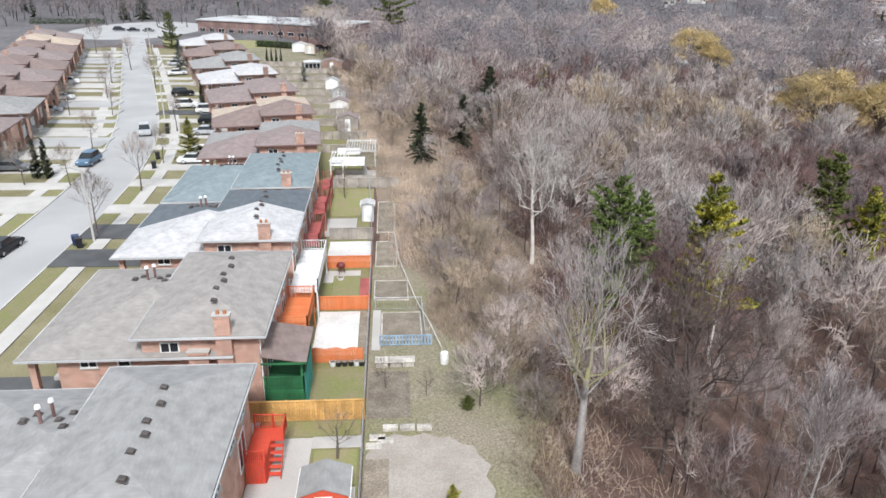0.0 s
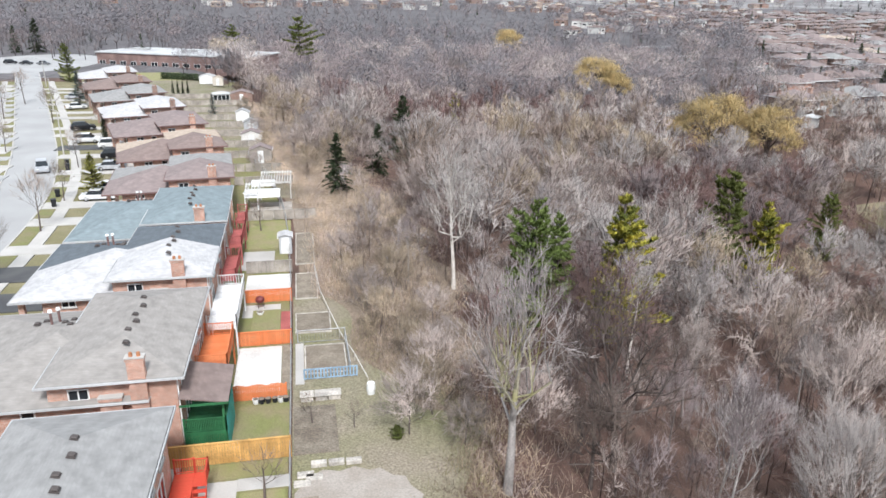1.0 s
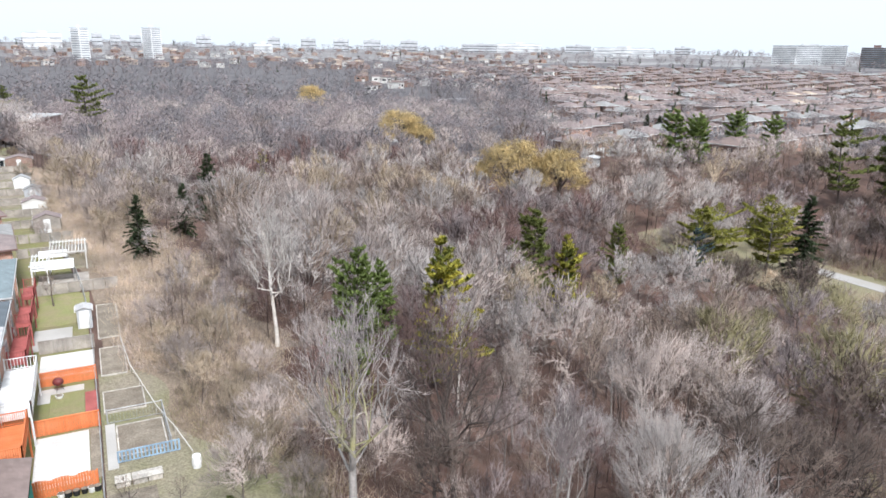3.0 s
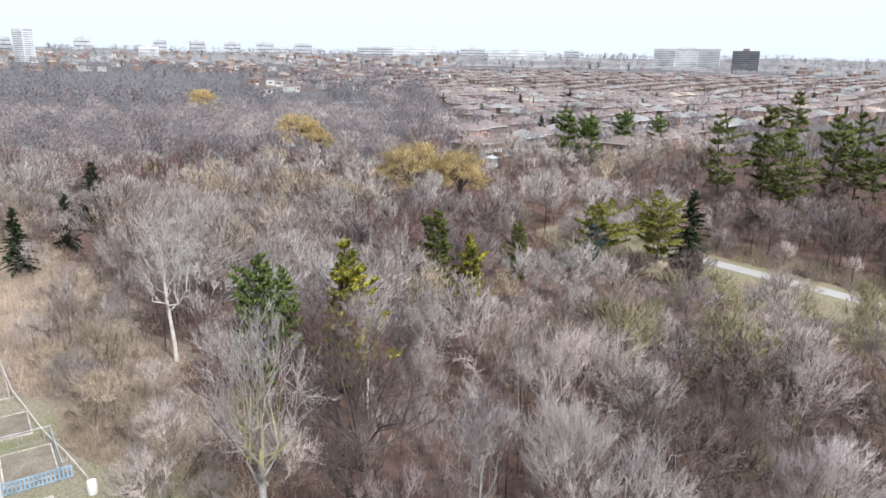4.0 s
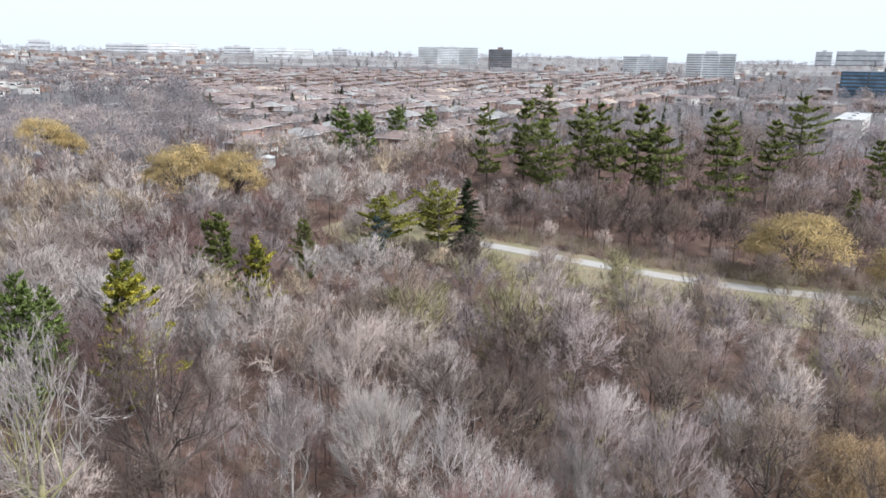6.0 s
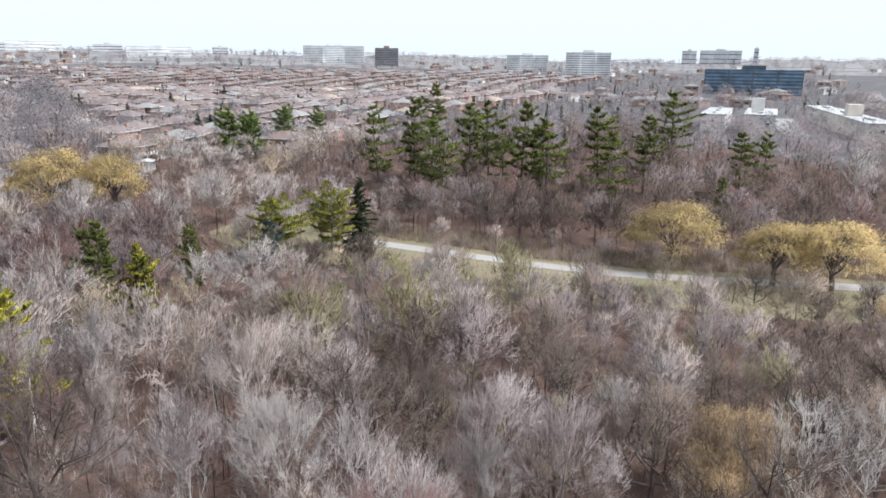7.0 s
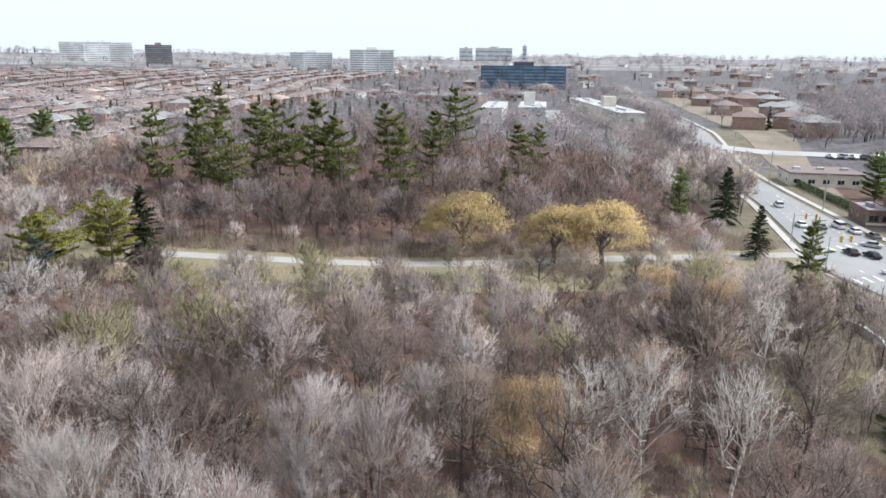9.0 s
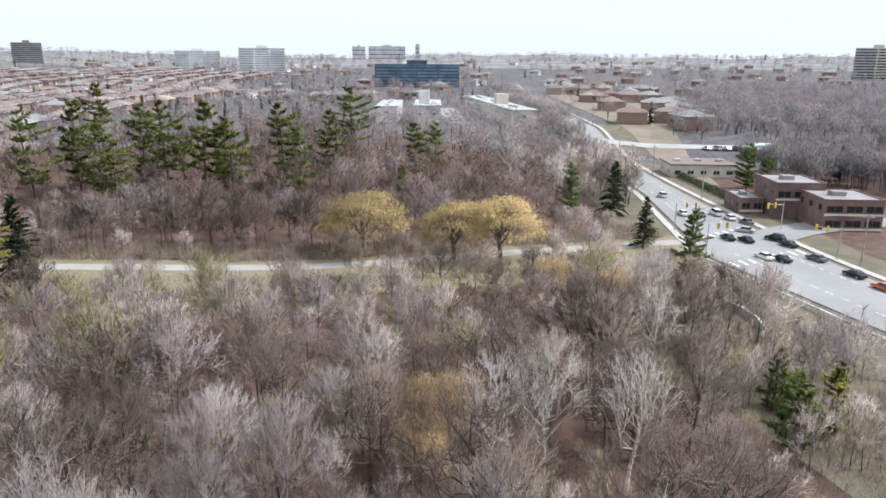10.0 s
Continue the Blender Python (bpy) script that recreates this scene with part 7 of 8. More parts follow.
def signal(x, y, turn, label):
    z = float(height(x, y))
    s = thing("traffic_signal", label, "traffic light", "signals at the crossing", pose(x, y, z, 0, 0, turn))
    bm = bmesh.new()
    rod(bm, (0, 0, -0.2), (0, 0, 6.2), 0.14, 0.1, 8)
    part("pole", bm, M("galvanised"), s)
    bm = bmesh.new()
    rod(bm, (0, 0, 5.6), (4.2, 0, 5.9), 0.08, 0.05, 6)
    part("arm", bm, M("galvanised"), s)
    for xx in (2.2, 4.1):
        h = part("signal_head", boxes((xx - 0.2, -0.16, 5.0, xx + 0.2, 0.16, 6.2), bevel=0.03), M("yellow_paint"), s, "yellow signal head")
        for k in range(3):
            bm = bmesh.new()
            rod(bm, (xx, -0.21, 5.25 + k * 0.36), (xx, -0.165, 5.25 + k * 0.36), 0.13, 0.13, 10)
            part("lens", bm, M(("blue_bin", "dark_metal", "lamp_red")[k]), h)


for x, y, a in ((127.5, -45.0, -70), (147.5, -44.5, -90), (149.7, -68, 110), (126, -68.5, 60)):
    signal(x, y, a, "traffic signal with yellow heads at the crossing")


def pole(x, y, h, label):
    p = thing("utility_pole", label, "utility pole", "poles along the wide road", pose(x, y, float(height(x, y))))
    bm = bmesh.new()
    rod(bm, (0, 0, -0.3), (0, 0, h), 0.17, 0.11, 8)
    part("pole", bm, M("grey_wood"), p)
    part("cross_arm", boxes((-0.06, -1.1, h - 0.7, 0.06, 1.1, h - 0.58)), M("grey_wood"), p)
    for s in (-0.9, 0, 0.9):
        bm = bmesh.new()
        rod(bm, (0, s, h - 0.576), (0, s, h - 0.4), 0.05, 0.04, 6)
        part("insulator", bm, M("white_paint"), p)


for x, y in ((128, -43.0), (184, -61.5), (225, -58.5), (270, -56.5), (320, -54), (375, -51.5), (122.5, -71), (430, -50)):
    pole(x, y, 9.5, "grey wooden utility pole beside the road")

# creek wall near the road
ck = thing("creek_wall", "curved pale concrete retaining wall by the creek", "retaining wall")
cp = [(99, -38.5), (95.5, -40.2), (91.3, -40.8), (87.5, -40.2), (84.5, -38.6)]
for i, ((x0, y0), (x1, y1)) in enumerate(zip(cp, cp[1:])):
    ob = part("wall_section", boxes((0, -0.2, -0.4, math.hypot(x1 - x0, y1 - y0), 0.2, 1.1), bevel=0.03), M("concrete"), ck)
    ob.matrix_basis = pose(x0, y0, float(height((x0 + x1) / 2, (y0 + y1) / 2)), 0, 0, math.degrees(math.atan2(y1 - y0, x1 - x0)))


# ---- houses across the ravine ----
def bungalow(at, roof, brick, label, full=True, group="houses across the ravine"):
    """A brick house with a low hip roof, garage and front balcony."""
    h = thing("house", label, "house", group, at)
    W, D, e = 9.6, 11.0, 4.9
    part("wall", boxes((-W / 2, -D / 2, -1.0, W / 2, D / 2, e - 0.1)), M(brick), h)
    part("roof", hip(bmesh.new(), -W / 2 - 0.6, -D / 2 - 0.6, W / 2 + 0.6, D / 2 + 0.6, e, 0.36), M(roof), h)
    part("fascia", lattice([-W / 2 - 0.66, -W / 2 - 0.6, W / 2 + 0.6, W / 2 + 0.66], [-D / 2 - 0.66, -D / 2 - 0.6, D / 2 + 0.6, D / 2 + 0.66], 0, 0.2,
                           lambda i, k: not (i == 1 and k == 1)), M("white_paint"), h).matrix_basis = pose(0, 0, e - 0.22, 90, 0, 0) @ Matrix.Diagonal((1, 1, -1, 1))
    part("garage_door", boxes((-W / 2 + 0.6, -D / 2 - 0.05, -0.2, -W / 2 + 3.4, -D / 2 - 0.004, 1.9)), M("white_paint"), h)
    window(h, 2.4, 1.3, (2.0, -D / 2 - 0.004, 2.9), 0, 2, plain=True)
    window(h, 1.6, 1.2, (-2.6, -D / 2 - 0.004, 2.9), 0, 2, plain=True)
    if full:
        part("balcony", boxes((-W / 2 + 0.3, -D / 2 - 1.3, 2.2, W / 2 - 0.3, -D / 2 - 0.004, 2.35)), M("concrete"), h)
        part("balcony_rail", lattice([-W / 2 + 0.3 + 0.6 * i for i in range(16)], [2.36, 2.44, 3.1, 3.18], -D / 2 - 1.3, -D / 2 - 1.26, lambda i, k: k != 1 or i % 2 == 0), M("white_paint"), h)
        for x in (-W / 2 + 0.5, 0.2, W / 2 - 0.5):
            part("column", boxes((x - 0.15, -D / 2 - 1.25, -1, x + 0.15, -D / 2 - 0.95, 2.196)), M("white_paint"), h)
        window(h, 1.4, 1.1, (W / 2 + 0.004, -2, 2.9), 90, 2, plain=True)
        window(h, 1.4, 1.1, (W / 2 + 0.004, 2.5, 2.9), 90, 2, plain=True)
        window(h, 1.4, 1.1, (-W / 2 - 0.004, 1, 2.9), -90, 2, plain=True)
        chimney(h, -W / 2 - 0.02, 1.5, -0.5, e + 1.9, 0.6, 1.0, 1, brick)
    return h


E1, E2 = Vector((0.985, 0.174)), Vector((-0.174, 0.985))
LOTS = []
lot_rng = np.random.default_rng(21)
for row, v in enumerate([62 * (k // 2) + 34 * (k % 2) for k in range(26)]):
    for u in np.arange(-90, 900, 12.6):
        p = Vector((158, 142)) + E1 * float(u + (row * 5) % 12 + lot_rng.uniform(-1, 1)) + E2 * float(v + lot_rng.uniform(-1.5, 1.5) + 10 * math.sin(u * 0.013 + row * 0.15))
        r, az = p.length, math.degrees(math.atan2(p.x, p.y))
        if lot_rng.random() < 0.14:
            continue
        if az < 35.5 - max(0, r - 420) * 0.02 or az > 77 - max(0, 480 - r) * 0.062 or r < 207 or r > 1050:
            continue
        LOTS.append((p.x, p.y, r, row % 2))
LOTS.sort(key=lambda q: q[2])
ROOFS = ["shingle_mauve", "shingle_brown", "shingle_mauve", "shingle_brown", "shingle_mauve", "shingle_grey", "shingle_mauve", "shingle_tan", "shingle_brown", "shingle_grey", "shingle_mauve"]
MODEL = {}
for i, (x, y, r, side) in enumerate(LOTS[:200]):
    roof = ROOFS[int(lot_rng.random() * len(ROOFS))]
    brick = ("brick_brown", "brick_brown", "brick_brown", "brick_orange")[int(lot_rng.random() * 4)]
    full = i < 48
    key = (roof, brick, full)
    m = pose(x, y, float(height(x, y)), 0, 0, 10 + (180 if side == 0 else 0))
    words = {"shingle_tan": "tan", "shingle_grey": "grey", "shingle_brown": "brown", "shingle_mauve": "brown-mauve"}[roof]
    if key in MODEL:
        copy_thing(MODEL[key], m)
    else:
        MODEL[key] = bungalow(m, roof, brick, "brick house with a low %s hip roof" % words, full)


def far_houses(lots):
    """The remoter roofs as one object."""
    V, F, I = [], [], []
    mats = ["shingle_mauve", "shingle_brown", "shingle_tan", "shingle_grey", "brick_brown", "pale_stucco", "brick_pale", "window_glass"]
    for x, y, w, d, turn, roof, wall, e in lots:
        z = float(height(x, y))
        c, s = math.cos(turn), math.sin(turn)
        pts = []
        for zz, k in ((-1.5, 0), (e, 0), (e, 0.5)):
            for sx, sy in ((-1, -1), (1, -1), (1, 1), (-1, 1)):
                pts.append((sx * (w / 2 + k), sy * (d / 2 + k), zz))
        m = min(w, d) / 2
        pts += [(-max(0, (w - d) / 2), -max(0, (d - w) / 2), e + m * 0.38), (max(0, (w - d) / 2), max(0, (d - w) / 2), e + m * 0.38)]
        n = len(V)
        V += [(x + px * c - py * s, y + px * s + py * c, z + pz) for px, py, pz in pts]
        for k in range(4):
            j = (k + 1) % 4
            F += [(n + k, n + j, n + 4 + j), (n + k, n + 4 + j, n + 4 + k)]
            I += [wall, wall]
        a, b = n + 12, n + 13
        q = [n + 8 + k for k in range(4)]
        F += [(q[0], q[1], a), (q[2], q[3], b), (q[1], q[2], b), (q[1], b, a), (q[3], q[0], a), (q[3], a, b)]
        I += [roof] * 6
        for sy in (-1, 1):
            for px0, px1, pz0, pz1, k in ((-w * 0.4, -w * 0.12, -0.2, 1.9, 5 if (x * 7.3 + sy) % 3 < 1 else 6), (w * 0.05, w * 0.34, 2.3, 3.6, 7), (-w * 0.36, -w * 0.16, 2.6, 3.6, 7)):
                m0 = len(V)
                py = sy * (d / 2 + 0.06)
                V += [(x + qx * c - py * s, y + qx * s + py * c, z + qz) for qx, qz in ((px0, pz0), (px1, pz0), (px1, pz1), (px0, pz1))]
                F += [(m0, m0 + 1, m0 + 2), (m0, m0 + 2, m0 + 3)]
                I += [k, k]
    return mesh_of("far_houses", V, F, [M(t) for t in mats], I)


rest = [(x, y, 9.6, 11.0, 0.17, (0, 0, 1, 0, 1, 3, 0, 3)[int(lot_rng.integers(0, 8))], (4, 4, 6, 4)[int(lot_rng.random() * 4)], 4.2) for x, y, r, side in LOTS[200:] if lot_rng.random() < 0.8]
for k in range(420):
    az, r = math.radians(lot_rng.uniform(-20, 36)), 620 * 2.9 ** lot_rng.random()
    if math.degrees(az) > 20 or r > 950:
        rest.append((r * math.sin(az), r * math.cos(az), 12, 10, lot_rng.uniform(0, 3), int(lot_rng.integers(0, 4)), (5, 4, 6, 4)[int(lot_rng.random() * 4)], 5.5))
for k in range(170):
    az, r = math.radians(lot_rng.uniform(60, 125)), 480 * 3.2 ** lot_rng.random()
    x, y = r * math.sin(az), r * math.cos(az)
    if abs(y + 46) > 26 and not (250 < x < 460 and -40 < y < 50):
        rest.append((x, y, 14, 10, lot_rng.uniform(0, 3), (0, 3, 1, 3)[int(lot_rng.integers(0, 4))], (4, 5, 6, 4)[int(lot_rng.random() * 4)], 5.0))
for k in range(30):
    az, r = math.radians(lot_rng.uniform(94.5, 107)), 325 + 340 * lot_rng.random()
    x, y = r * math.sin(az), r * math.cos(az)
    if y < float(road_y(x)) - 22:
        rest.append((x, y, 19, 13, lot_rng.uniform(-0.4, 0.4), (3, 0, 3, 1)[k % 4], (4, 6, 4)[k % 3], 5.6))
tagged(new("far_houses", far_houses(rest)), "remote brick houses with low brown roofs", "houses", kind="stuff")

for v in (17, 79, 141, 203, 265):
    p0, p1 = Vector((158, 142)) + E1 * -30 + E2 * v, Vector((158, 142)) + E1 * 420 + E2 * v
    if v == 17:
        p0 = Vector((158, 142)) + E1 * -2 + E2 * v
    strip("district_street", [tuple(p0), tuple(p1)], 8.5, M("asphalt"), 0.25, "pale street between the houses across the ravine", "road", step=8, thick=0.3)
for k in range(15):
    u, v = lot_rng.uniform(0, 230), (17, 79, 141)[k % 3]
    p = Vector((158, 142)) + E1 * float(u) + E2 * float(v + (-6.5 if k % 2 else 6.5))
    car(("sedan", "suv")[k % 2], ("white", "silver", "black", "red", "grey")[k % 5], p.x, p.y, 10 + 90, "car parked before a house across the ravine", float(height(p.x, p.y)) + 0.1, "cars across the ravine", True)
sun_room = thing("sun_room", "white glazed sun room behind a brick house", "sun room", "", pose(122, 151, float(height(122, 151)), 0, 0, 40))
part("frame", lattice([-2, -1.85, -0.75, -0.65, 0.65, 0.75, 1.85, 2], [0, 0.9, 2.3, 2.5], -1.5, 1.5, lambda i, k: k != 1 or i % 2 == 0), M("white_paint"), sun_room)
part("roof", hip(bmesh.new(), -2.3, -1.8, 2.3, 1.8, 2.7, 0.3), M("roof_membrane"), sun_room)
part("glazing", boxes((-1.9, -1.3, 0.9, 1.9, 1.3, 2.3)), M("window_glass"), sun_room)
# ---- apartment blocks on the skyline ----
STYLE = {"white": ("slab_white", "balcony_shade"), "grey": ("grey_panel", "pale_stucco"), "dark": ("dark_brick_wall", "balcony_shade"), "stripe": ("slab_white", "dark_panel"), "blue": ("dark_panel", "blue_glass"), "frame": ("cream_wall", "grey_panel")}


def apartment(az, R, w, top, style):
    """A slab block with a band of windows and a row of balconies for each storey."""
    a = math.radians(az)
    x, y = R * math.sin(a), R * math.cos(a)
    z = float(height(x, y))
    H = max(top - z, 14.0)
    words = {"white": "pale concrete apartment slab with rows of balconies", "grey": "grey apartment block on the skyline", "dark": "dark brick apartment tower on the skyline",
             "stripe": "apartment slab with pale and dark stripes", "blue": "long dark office block with blue glazing", "frame": "cream apartment tower with deep balconies"}[style]
    b = thing("apartment_block", words, "building", "blocks on the skyline", pose(x, y, z, 0, 0, -az))
    wall, band = STYLE[style]
    d = min(18.0, w)
    part("wall", boxes((-w / 2, -d / 2, -6, w / 2, d / 2, H)), M(wall), b)
    n = max(4, int(H / 3.0)) if R < 1500 else max(3, int(H / 8))
    bays = max(2, int(w / 18)) if R < 1300 else 1 if w < 60 else 3
    wm = boxes((-w / bays / 2 + 0.8, -0.1, 0.9, w / bays / 2 - 0.8, 0.02, 2.3))
    me = bpy.data.meshes.new("window")
    wm.to_mesh(me)
    wm.free()
    me.materials.append(M("balcony_shade" if style == "white" else "dark_panel" if style == "dark" else "window_glass" if style != "blue" else "blue_glass"))
    bm = boxes((-w / bays / 2 + 0.5, -1.3, 0, w / bays / 2 - 0.5, 0, 0.2), (-w / bays / 2 + 0.5, -1.3, 0.2, w / bays / 2 - 0.5, -1.2, 1.1))
    mb = bpy.data.meshes.new("balcony")
    bm.to_mesh(mb)
    bm.free()
    mb.materials.append(M(band if style != "white" else wall))
    for k in range(n):
        zz = k * H / n
        for j in range(bays):
            xx = -w / 2 + (j + 0.5) * w / bays
            share("window", me, b, Matrix.Translation((xx, -d / 2 - 0.02, zz)))
            if j % 2 == 0 and style not in ("blue", "grey"):
                share("balcony", mb, b, Matrix.Translation((xx, -d / 2 - 0.004, zz)))
    part("parapet", boxes((-w / 2 - 0.2, -d / 2 - 0.2, H + 0.004, w / 2 + 0.2, d / 2 + 0.2, H + 0.6)), M(band), b)
    part("roof_house", boxes((-w * 0.12, -3, H + 0.604, w * 0.12, 3, H + 4.2)), M(wall), b)
    return b


for row in ((-7.6, 1203, 25, 59, "white"), (-5.7, 1452, 10, 63, "white"), (-4.9, 1504, 12, 64, "white"), (-2.0, 1651, 68, 58, "white"), (0.3, 1115, 22, 55, "white"), (1.4, 1858, 22, 63, "grey"),
            (2.6, 1900, 23, 62, "grey"), (3.9, 1900, 26, 63, "grey"), (5.0, 1238, 28, 61, "white"), (8.6, 1900, 36, 64, "grey"), (12.9, 1500, 36, 43, "white"), (13.7, 1900, 31, 63, "grey"),
            (16.3, 1900, 38, 62, "grey"), (18.8, 1900, 39, 62, "grey"), (21.2, 1900, 44, 61, "grey"), (24.1, 1900, 44, 61, "grey"), (29.6, 1900, 92, 55, "grey"), (32.7, 1900, 114, 57, "white"),
            (37.3, 1900, 65, 54, "grey"), (40.7, 1600, 123, 46, "white"), (45.0, 1900, 38, 52, "grey"), (53.5, 1438, 118, 51, "white"), (57.6, 1351, 43, 47, "dark"), (68.7, 1238, 70, 36, "white"),
            (73.4, 1054, 63, 39, "white"), (80.8, 1900, 34, 56, "grey"), (83.0, 1900, 95, 57, "grey"), (85.4, 1619, 9, 57, "grey"), (85.4, 719, 83, 21, "blue"), (118.4, 991, 46, 42, "frame")):
    apartment(*row)


# ---- school, townhouses and the buildings by the road ----
def flat_block(name, cx, cy, w, d, h, turn, wall, roof, label, category, win=2.4, storeys=1, z=None):
    z = float(height(cx, cy)) if z is None else z
    b = thing(name, label, category, "", pose(cx, cy, z, 0, 0, turn))
    part("wall", boxes((-w / 2, -d / 2, -1.5, w / 2, d / 2, h)), M(wall), b)
    part("roof", boxes((-w / 2 - 0.4, -d / 2 - 0.4, h + 0.004, w / 2 + 0.4, d / 2 + 0.4, h + 0.45), bevel=0.04), M(roof), b)
    n = max(2, int(w / (win + 1.6)))
    for s in range(storeys):
        for i in range(n):
            x = -w / 2 + (i + 0.5) * w / n
            window(b, win, 1.4, (x, -d / 2 - 0.004, 0.9 + s * 3.0), 0, 2, False, plain=True)
    for i in range(max(1, int(d / 6))):
        window(b, 1.6, 1.3, (-w / 2 - 0.004, -d / 2 + (i + 0.5) * d / max(1, int(d / 6)), 0.9 + (storeys - 1) * 3), -90, 2, False, plain=True)
    for i in range(3):
        x = -w / 3 + i * w / 3
        part("roof_unit", boxes((x - w * 0.05, -0.8, h + 0.46, x + w * 0.05, 0.8, h + 1.2), bevel=0.05), M("roof_membrane" if wall != "dark_brick_wall" or w > 40 else "dark_panel"), b)
    return b


flat_block("school", -41.5, 292, 62, 26, 5.0, -24.8, "dark_brick_wall", "roof_membrane", "long low school with a white flat roof", "school", 2.6)
row_ = flat_block("townhouse_row", 371, -11, 122, 11, 7.2, 11, "cream_wall", "roof_membrane", "long cream townhouse row with a flat roof", "townhouses", 2.4, 2)
part("stair_tower", boxes((-22, -2, 7.7, -16, 4, 12.5), bevel=0.05), M("cream_wall"), row_)
row_ = flat_block("townhouse_row", 342, 22, 46, 12, 8.0, 3, "pale_stucco", "roof_membrane", "white townhouse row with blank end walls", "townhouses", 2.0, 2)
part("stair_tower", boxes((-12, -1, 8.5, -8, 4, 14.5), bevel=0.05), M("pale_stucco"), row_)
flat_block("townhouse_row", 348, 41, 50, 10, 7.0, 3, "pale_stucco", "roof_membrane", "pale townhouse row behind bare trees", "townhouses", 2.0, 2)
strip("townhouse_lot", [(318, 4), (345, 9), (420, 16)], 11, M("asphalt"), 0.25, "pale asphalt lot between townhouses", "parking lot")


def office(x0, y0, x1, y1, h, bands, label):
    """A brick office block that faces the road, with pale floor bands and dark strips of glass."""
    cx, cy = (x0 + x1) / 2, (y0 + y1) / 2
    w, d = abs(y1 - y0), abs(x1 - x0)
    b = thing("brick_office", label, "building", "", pose(cx, cy, float(height(cx, cy)), 0, 0, -90))
    part("wall", boxes((-w / 2, -d / 2, -1, w / 2, d / 2, h)), M("dark_brick_wall"), b)
    part("roof", boxes((-w / 2 + 0.3, -d / 2 + 0.3, h + 0.004, w / 2 - 0.3, d / 2 - 0.3, h + 0.12)), M("tar_roof"), b)
    part("coping", lattice([-w / 2 - 0.1, -w / 2 + 0.25, w / 2 - 0.25, w / 2 + 0.1], [-d / 2 - 0.1, -d / 2 + 0.25, d / 2 - 0.25, d / 2 + 0.1], 0, 0.35,
                           lambda i, k: not (i == 1 and k == 1)), M("duct_brown"), b).matrix_basis = pose(0, 0, h + 0.36, -90, 0, 0) @ Matrix.Diagonal((1, 1, -1, 1))
    for z in bands:
        part("floor_band", boxes((-w / 2 - 0.05, -d / 2 - 0.12, z - 0.45, w / 2 + 0.05, -d / 2 - 0.004, z)), M("cream_wall"), b)
        n = max(2, int(w / 3.2))
        for i in range(n):
            x = -w / 2 + (i + 0.5) * w / n
            window(b, w / n - 0.7, 1.5, (x, -d / 2 - 0.004, z + 0.25), 0, 2, False, frame="duct_brown", plain=True)
    for i in range(3):
        window(b, 1.6, 1.4, (-w / 2 - 0.004, -d / 2 + (i + 0.5) * d / 3, h - 2.4), -90, 2, False, frame="duct_brown", plain=True)
    part("roof_unit", boxes((-w * 0.2, -1.2, h + 0.124, w * 0.05, 1.2, h + 1.1), bevel=0.05), M("tar_roof"), b)
    return b


office(149, -89, 162, -76.5, 6.7, (0.7, 3.9), "two-storey brick office with pale floor bands by the crossing")
office(161, -82, 174, -71, 8.2, (4.8,), "taller dark brick office wing with a grey flat roof")
office(166, -70.4, 177, -65, 3.6, (1.0,), "low brick office wing behind a hedge")
flat_block("low_building", 227, -73, 20, 14, 3.8, -90, "cream_wall", "shingle_mauve", "low beige building among bare trees", "building", 2.0, 1)
canopy_ = thing("canopy_roof", "pale green flat canopy on posts beyond the road", "canopy", "", pose(257, -108, float(height(257, -108)), 0, 0, -95))
part("roof", boxes((-7, -4, 4.2, 7, 4, 4.9), bevel=0.05), M("mint_panel"), canopy_)
for px in (-5.5, 5.5):
    for py in (-2.5, 2.5):
        part("post", boxes((px - 0.15, py - 0.15, -0.3, px + 0.15, py + 0.15, 4.196)), M("pale_stucco"), canopy_)
sheet("far_lawn", [((x, float(road_y(x)) - 16), (x, float(road_y(x)) - 16 - (x - 180) * 0.16)) for x in np.arange(205, 640, 12.0)], M("brown_grass"), 0.2, "pale open ground beyond the road", "grass")
strip("side_street", [(283, -52), (281, -60), (273, -99), (270, -112), (261, -138), (240, -190)], 6.5, M("asphalt"), 0.25, "pale side street beyond the road", "road")
for k in range(5):
    x, y = 276.5 - k * 0.6, -90 - k * 3.4
    car(("sedan", "suv")[k % 2], ("white", "silver", "white", "grey")[k % 4], x - 5.5, y, 20, "car standing beside the street beyond the road", float(height(x - 5.5, y)) + 0.1, "cars by the side street", True)
plant("pine_round", 200, -79, "broad dark conifer beside the low beige building", "conifer", 1.1, 1)
plant("pine_round", 204, -86, "dark conifer beside the low beige building", "conifer", 0.8, 2)
hw = Wood(77)
hg = hw.rng
n = 5200
f = hg.random((n, 1))
c = np.array([[181.0, -68.6]]) * (1 - f) + np.array([[224.0, -65.0]]) * f
b = np.concatenate([c + hg.normal(0, 0.5, (n, 2)), np.array([[float(height(*p))] for p in c]) + hg.uniform(0, 2.0, (n, 1))], 1)
hw.blades(b, b + unit(hg.normal(0, 1, (n, 3))) * 0.35, 0.1)
tagged(new("hedge", mesh_of("hedge", *hw.arrays(), [M("needle_dark")])), "dark clipped evergreen hedge along the road", "hedge", kind="stuff")

# ---- distant trees ----
TONES.append("needle_dark")
CONE_TONE = len(TONES) - 1


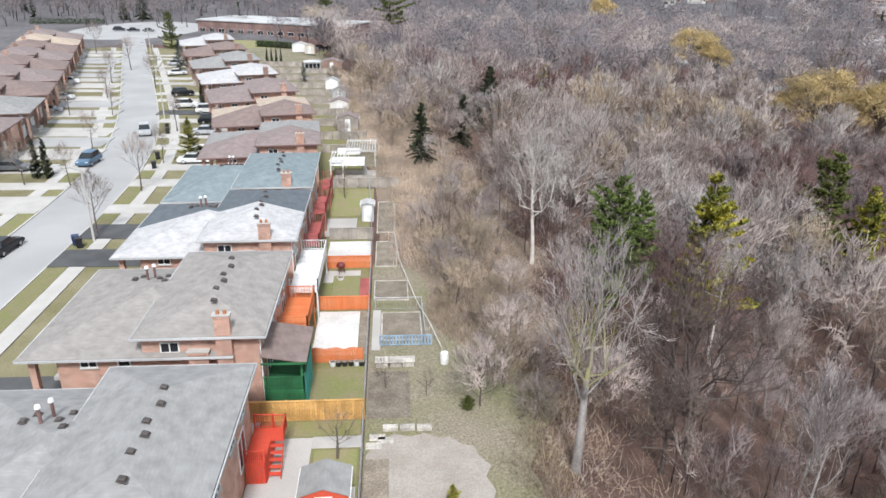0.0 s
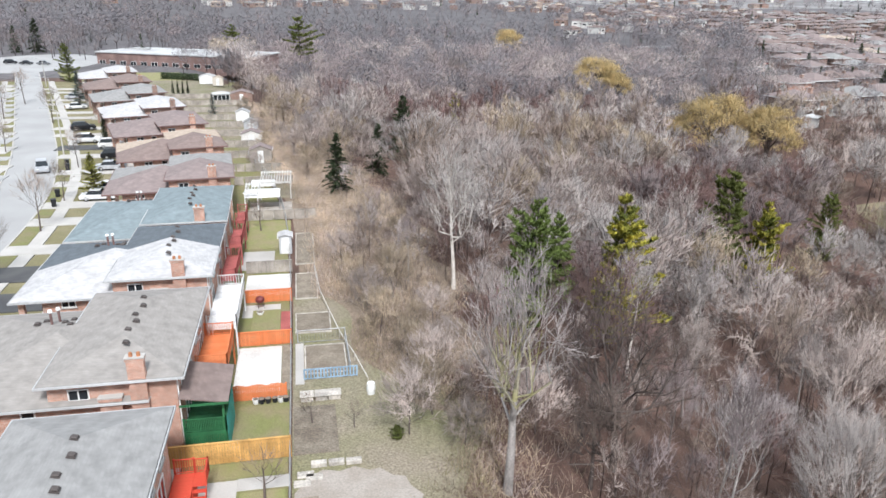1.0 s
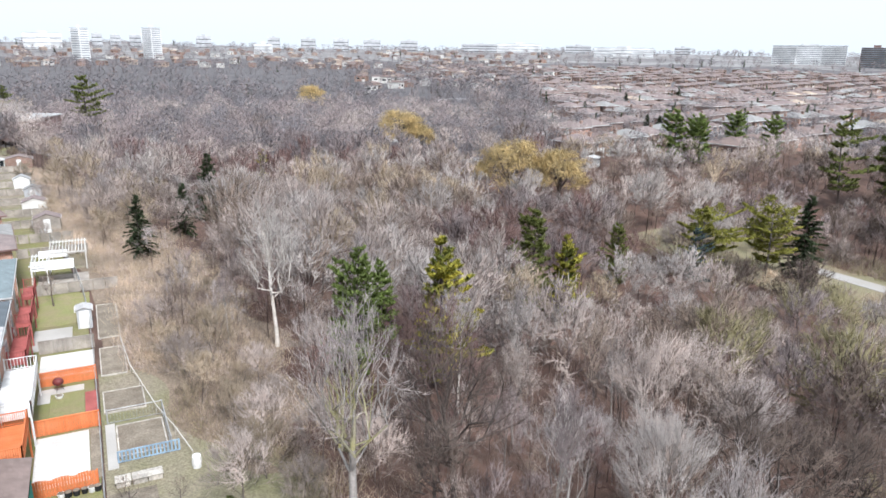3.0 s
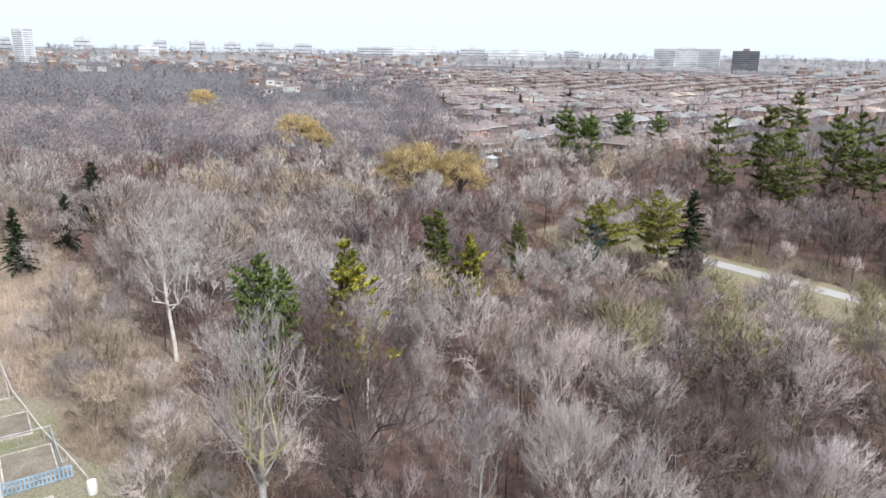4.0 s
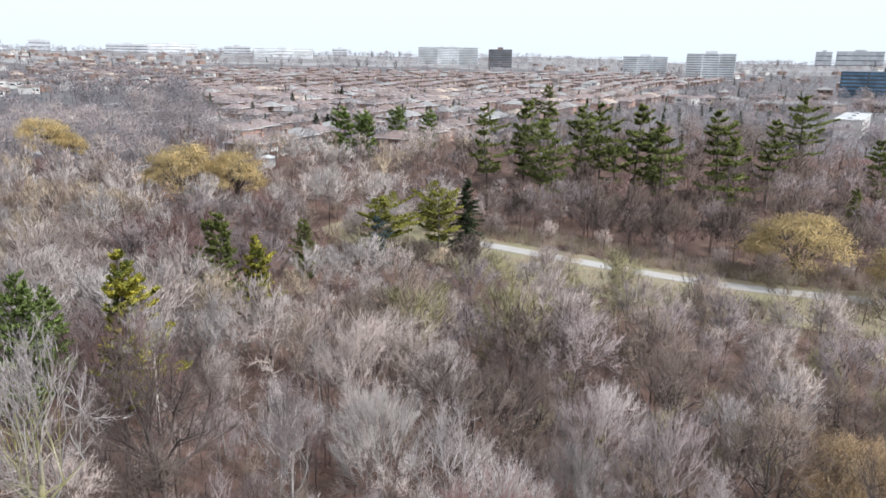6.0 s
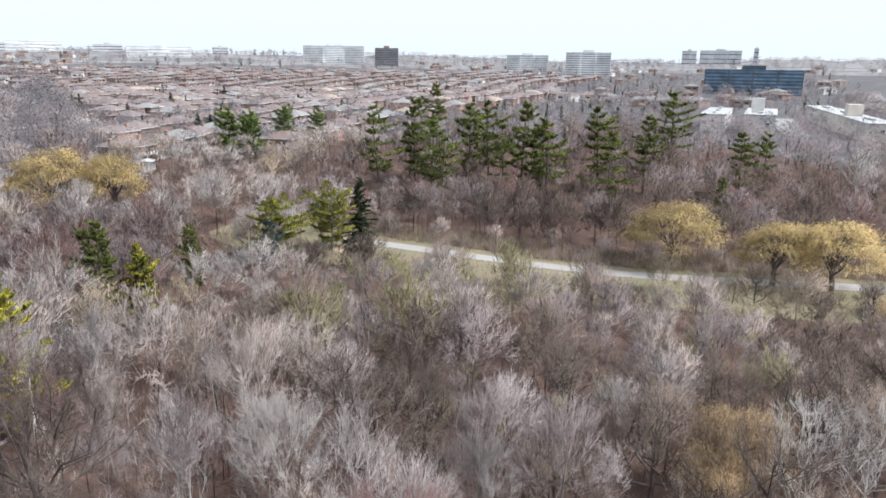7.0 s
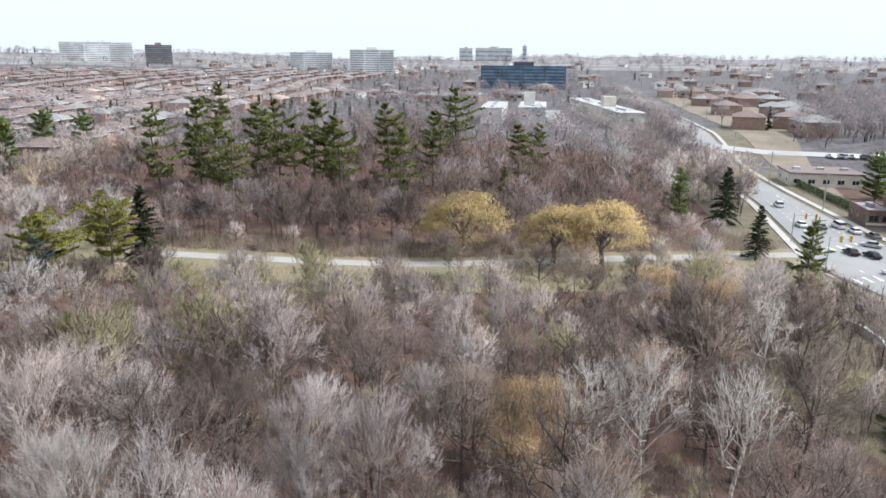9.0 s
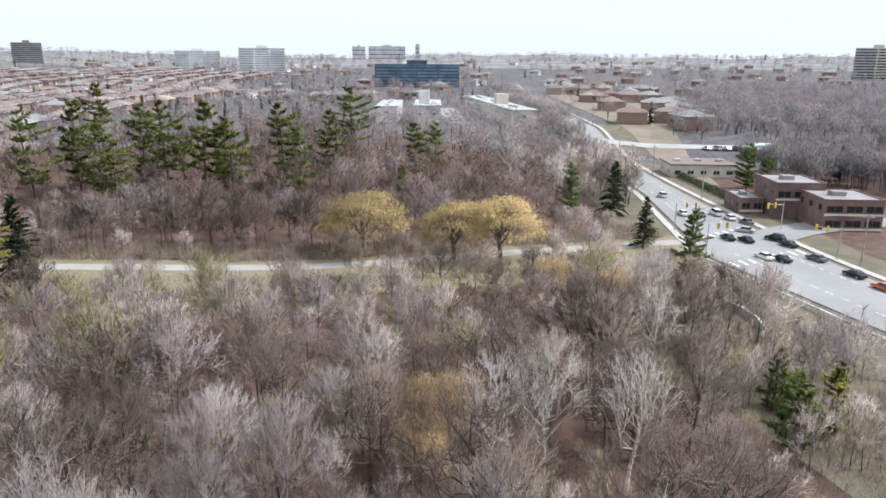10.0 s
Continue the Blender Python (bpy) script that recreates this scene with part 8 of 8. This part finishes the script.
def dot_cone(seed):
    w, t = Wood(seed), Wood(seed + 1)
    g = w.rng
    n = 70
    zz = g.uniform(0.5, 9.5, (n, 1))
    a = g.uniform(0, 6.28, (n, 1))
    rad = (10 - zz) * 0.24
    base = np.concatenate([np.zeros((n, 2)), zz], 1)
    tip = np.concatenate([np.cos(a) * rad, np.sin(a) * rad, zz - 0.4], 1)
    t.blades(base, tip, 0.6)
    w.spikes(np.array([[0, 0, -0.3]]), np.array([[0, 0, 10.0]]), 0.2)
    return w.arrays(), t.arrays()


LOW["cone"] = dot_cone(260)
tree_rng = np.random.default_rng(31)
rows, cones = [], []
while len(rows) < 4600:
    az, r = tree_rng.uniform(-30, 128), 215 * 11 ** (tree_rng.random() ** 0.85)
    x, y = r * math.sin(math.radians(az)), r * math.cos(math.radians(az))
    pick = tree_rng.random()
    crest = float(np.interp(az, CREST_AZ, CREST_R))
    if r < 400 and wooded(x, y):
        continue
    if -30 < az < 12 and x < 4 + 0.85 * float(bend(y)) and y < 300:
        continue
    if abs(y - float(road_y(x))) < 17 and x > 30:
        continue
    if x > 30 and y < float(road_y(x)) and r < 330 and pick < 0.6:
        continue
    if 92 < az < 107 and 170 < r < 760 and tree_rng.random() < (0.85 if r < 430 else 0.45):
        continue
    in_town = 35 < az < 74 and r < 950
    if in_town and tree_rng.random() < (0.35 if r < 420 else 0.05):
        continue
    if 240 < x < 460 and -30 < y < 52 and tree_rng.random() < 0.5:
        continue
    tall = tree_rng.uniform(0.75, 1.15) * (0.62 if in_town else 1.05) * (1 + max(0, r - 900) / 2500)
    if tree_rng.random() < (0.2 if in_town else 0.03):
        cones.append(("cone", x, y, tall, pick * 6, CONE_TONE))
    # tone 9 brings painted haze to the remote crowns
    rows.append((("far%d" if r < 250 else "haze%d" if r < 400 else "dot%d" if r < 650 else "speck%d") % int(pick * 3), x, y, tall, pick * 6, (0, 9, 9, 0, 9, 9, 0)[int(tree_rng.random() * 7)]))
for k in range(2100):
    az, r = tree_rng.uniform(105.5, 127), 225 * 3.4 ** tree_rng.random()
    x, y = r * math.sin(math.radians(az)), r * math.cos(math.radians(az))
    if az < 109 and tree_rng.random() < 0.5:
        continue
    if y < float(road_y(x)) - 14 and not (145 < x < 180 and -94 < y < -60) and not (203 < x < 248 and -92 < y < -56) and not (244 < x < 292 and -118 < y < -56) and abs(x - float(np.interp(-y, [52, 99, 138, 190], [283, 273, 261, 240]))) > 7:
        rows.append((("far%d" if r < 290 else "dot%d") % (k % 3), x, y, tree_rng.uniform(0.7, 1.15), k * 1.0, (0, 9, 9, 0, 9)[k % 5]))
for k in range(2600):
    az, r = tree_rng.uniform(-30, 128), tree_rng.uniform(1500, 3000)
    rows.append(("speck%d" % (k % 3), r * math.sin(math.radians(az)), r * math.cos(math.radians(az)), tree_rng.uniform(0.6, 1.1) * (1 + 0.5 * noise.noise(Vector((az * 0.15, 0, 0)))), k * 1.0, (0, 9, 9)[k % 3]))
for k in range(1700):
    az, r = tree_rng.uniform(33, 80), 215 * 4.6 ** tree_rng.random()
    x, y = r * math.sin(math.radians(az)), r * math.cos(math.radians(az))
    if wooded(x, y):
        continue
    kind = tree_rng.random()
    if kind < 0.12:
        cones.append(("cone", x, y, tree_rng.uniform(0.6, 1.0), k * 1.0, CONE_TONE))
    else:
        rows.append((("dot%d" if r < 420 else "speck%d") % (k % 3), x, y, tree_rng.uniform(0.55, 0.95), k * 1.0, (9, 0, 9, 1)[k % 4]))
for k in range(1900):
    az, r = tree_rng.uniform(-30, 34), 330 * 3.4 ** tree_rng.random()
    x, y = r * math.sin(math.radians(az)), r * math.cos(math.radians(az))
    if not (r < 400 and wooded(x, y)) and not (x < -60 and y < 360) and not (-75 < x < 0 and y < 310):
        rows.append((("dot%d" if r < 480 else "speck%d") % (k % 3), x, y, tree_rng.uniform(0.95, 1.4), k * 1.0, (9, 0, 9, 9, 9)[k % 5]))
for k in range(230):
    az, r = tree_rng.uniform(34, 70), tree_rng.uniform(140, 212)
    x, y = r * math.sin(math.radians(az)), r * math.cos(math.radians(az))
    if wooded(x, y) and not any((x - a) ** 2 + (y - b) ** 2 < 9 for a, b, c in HEROES):
        rows.append(("far%d" % (k % 4), x, y, tree_rng.uniform(0.4, 0.68), k * 1.0, (8, 0, 2, 7, 1)[k % 5]))
for k in range(260):
    x = 172 + 1.7 * k + tree_rng.uniform(-2, 2)
    y = float(road_y(x)) + 9.5 + 9 * tree_rng.random()
    rows.append((("far%d" if x < 270 else "dot%d") % (k % 3), x, y + (k > 110) * 14 * tree_rng.random(), tree_rng.uniform(0.75, 1.2), k * 1.0, (9, 0, 9, 8, 1)[k % 5]))
wood_stuff("distant_trees", rows, "bare trees spreading to the horizon")
wood_stuff("distant_conifers", cones, "scattered dark conifers towards the horizon")
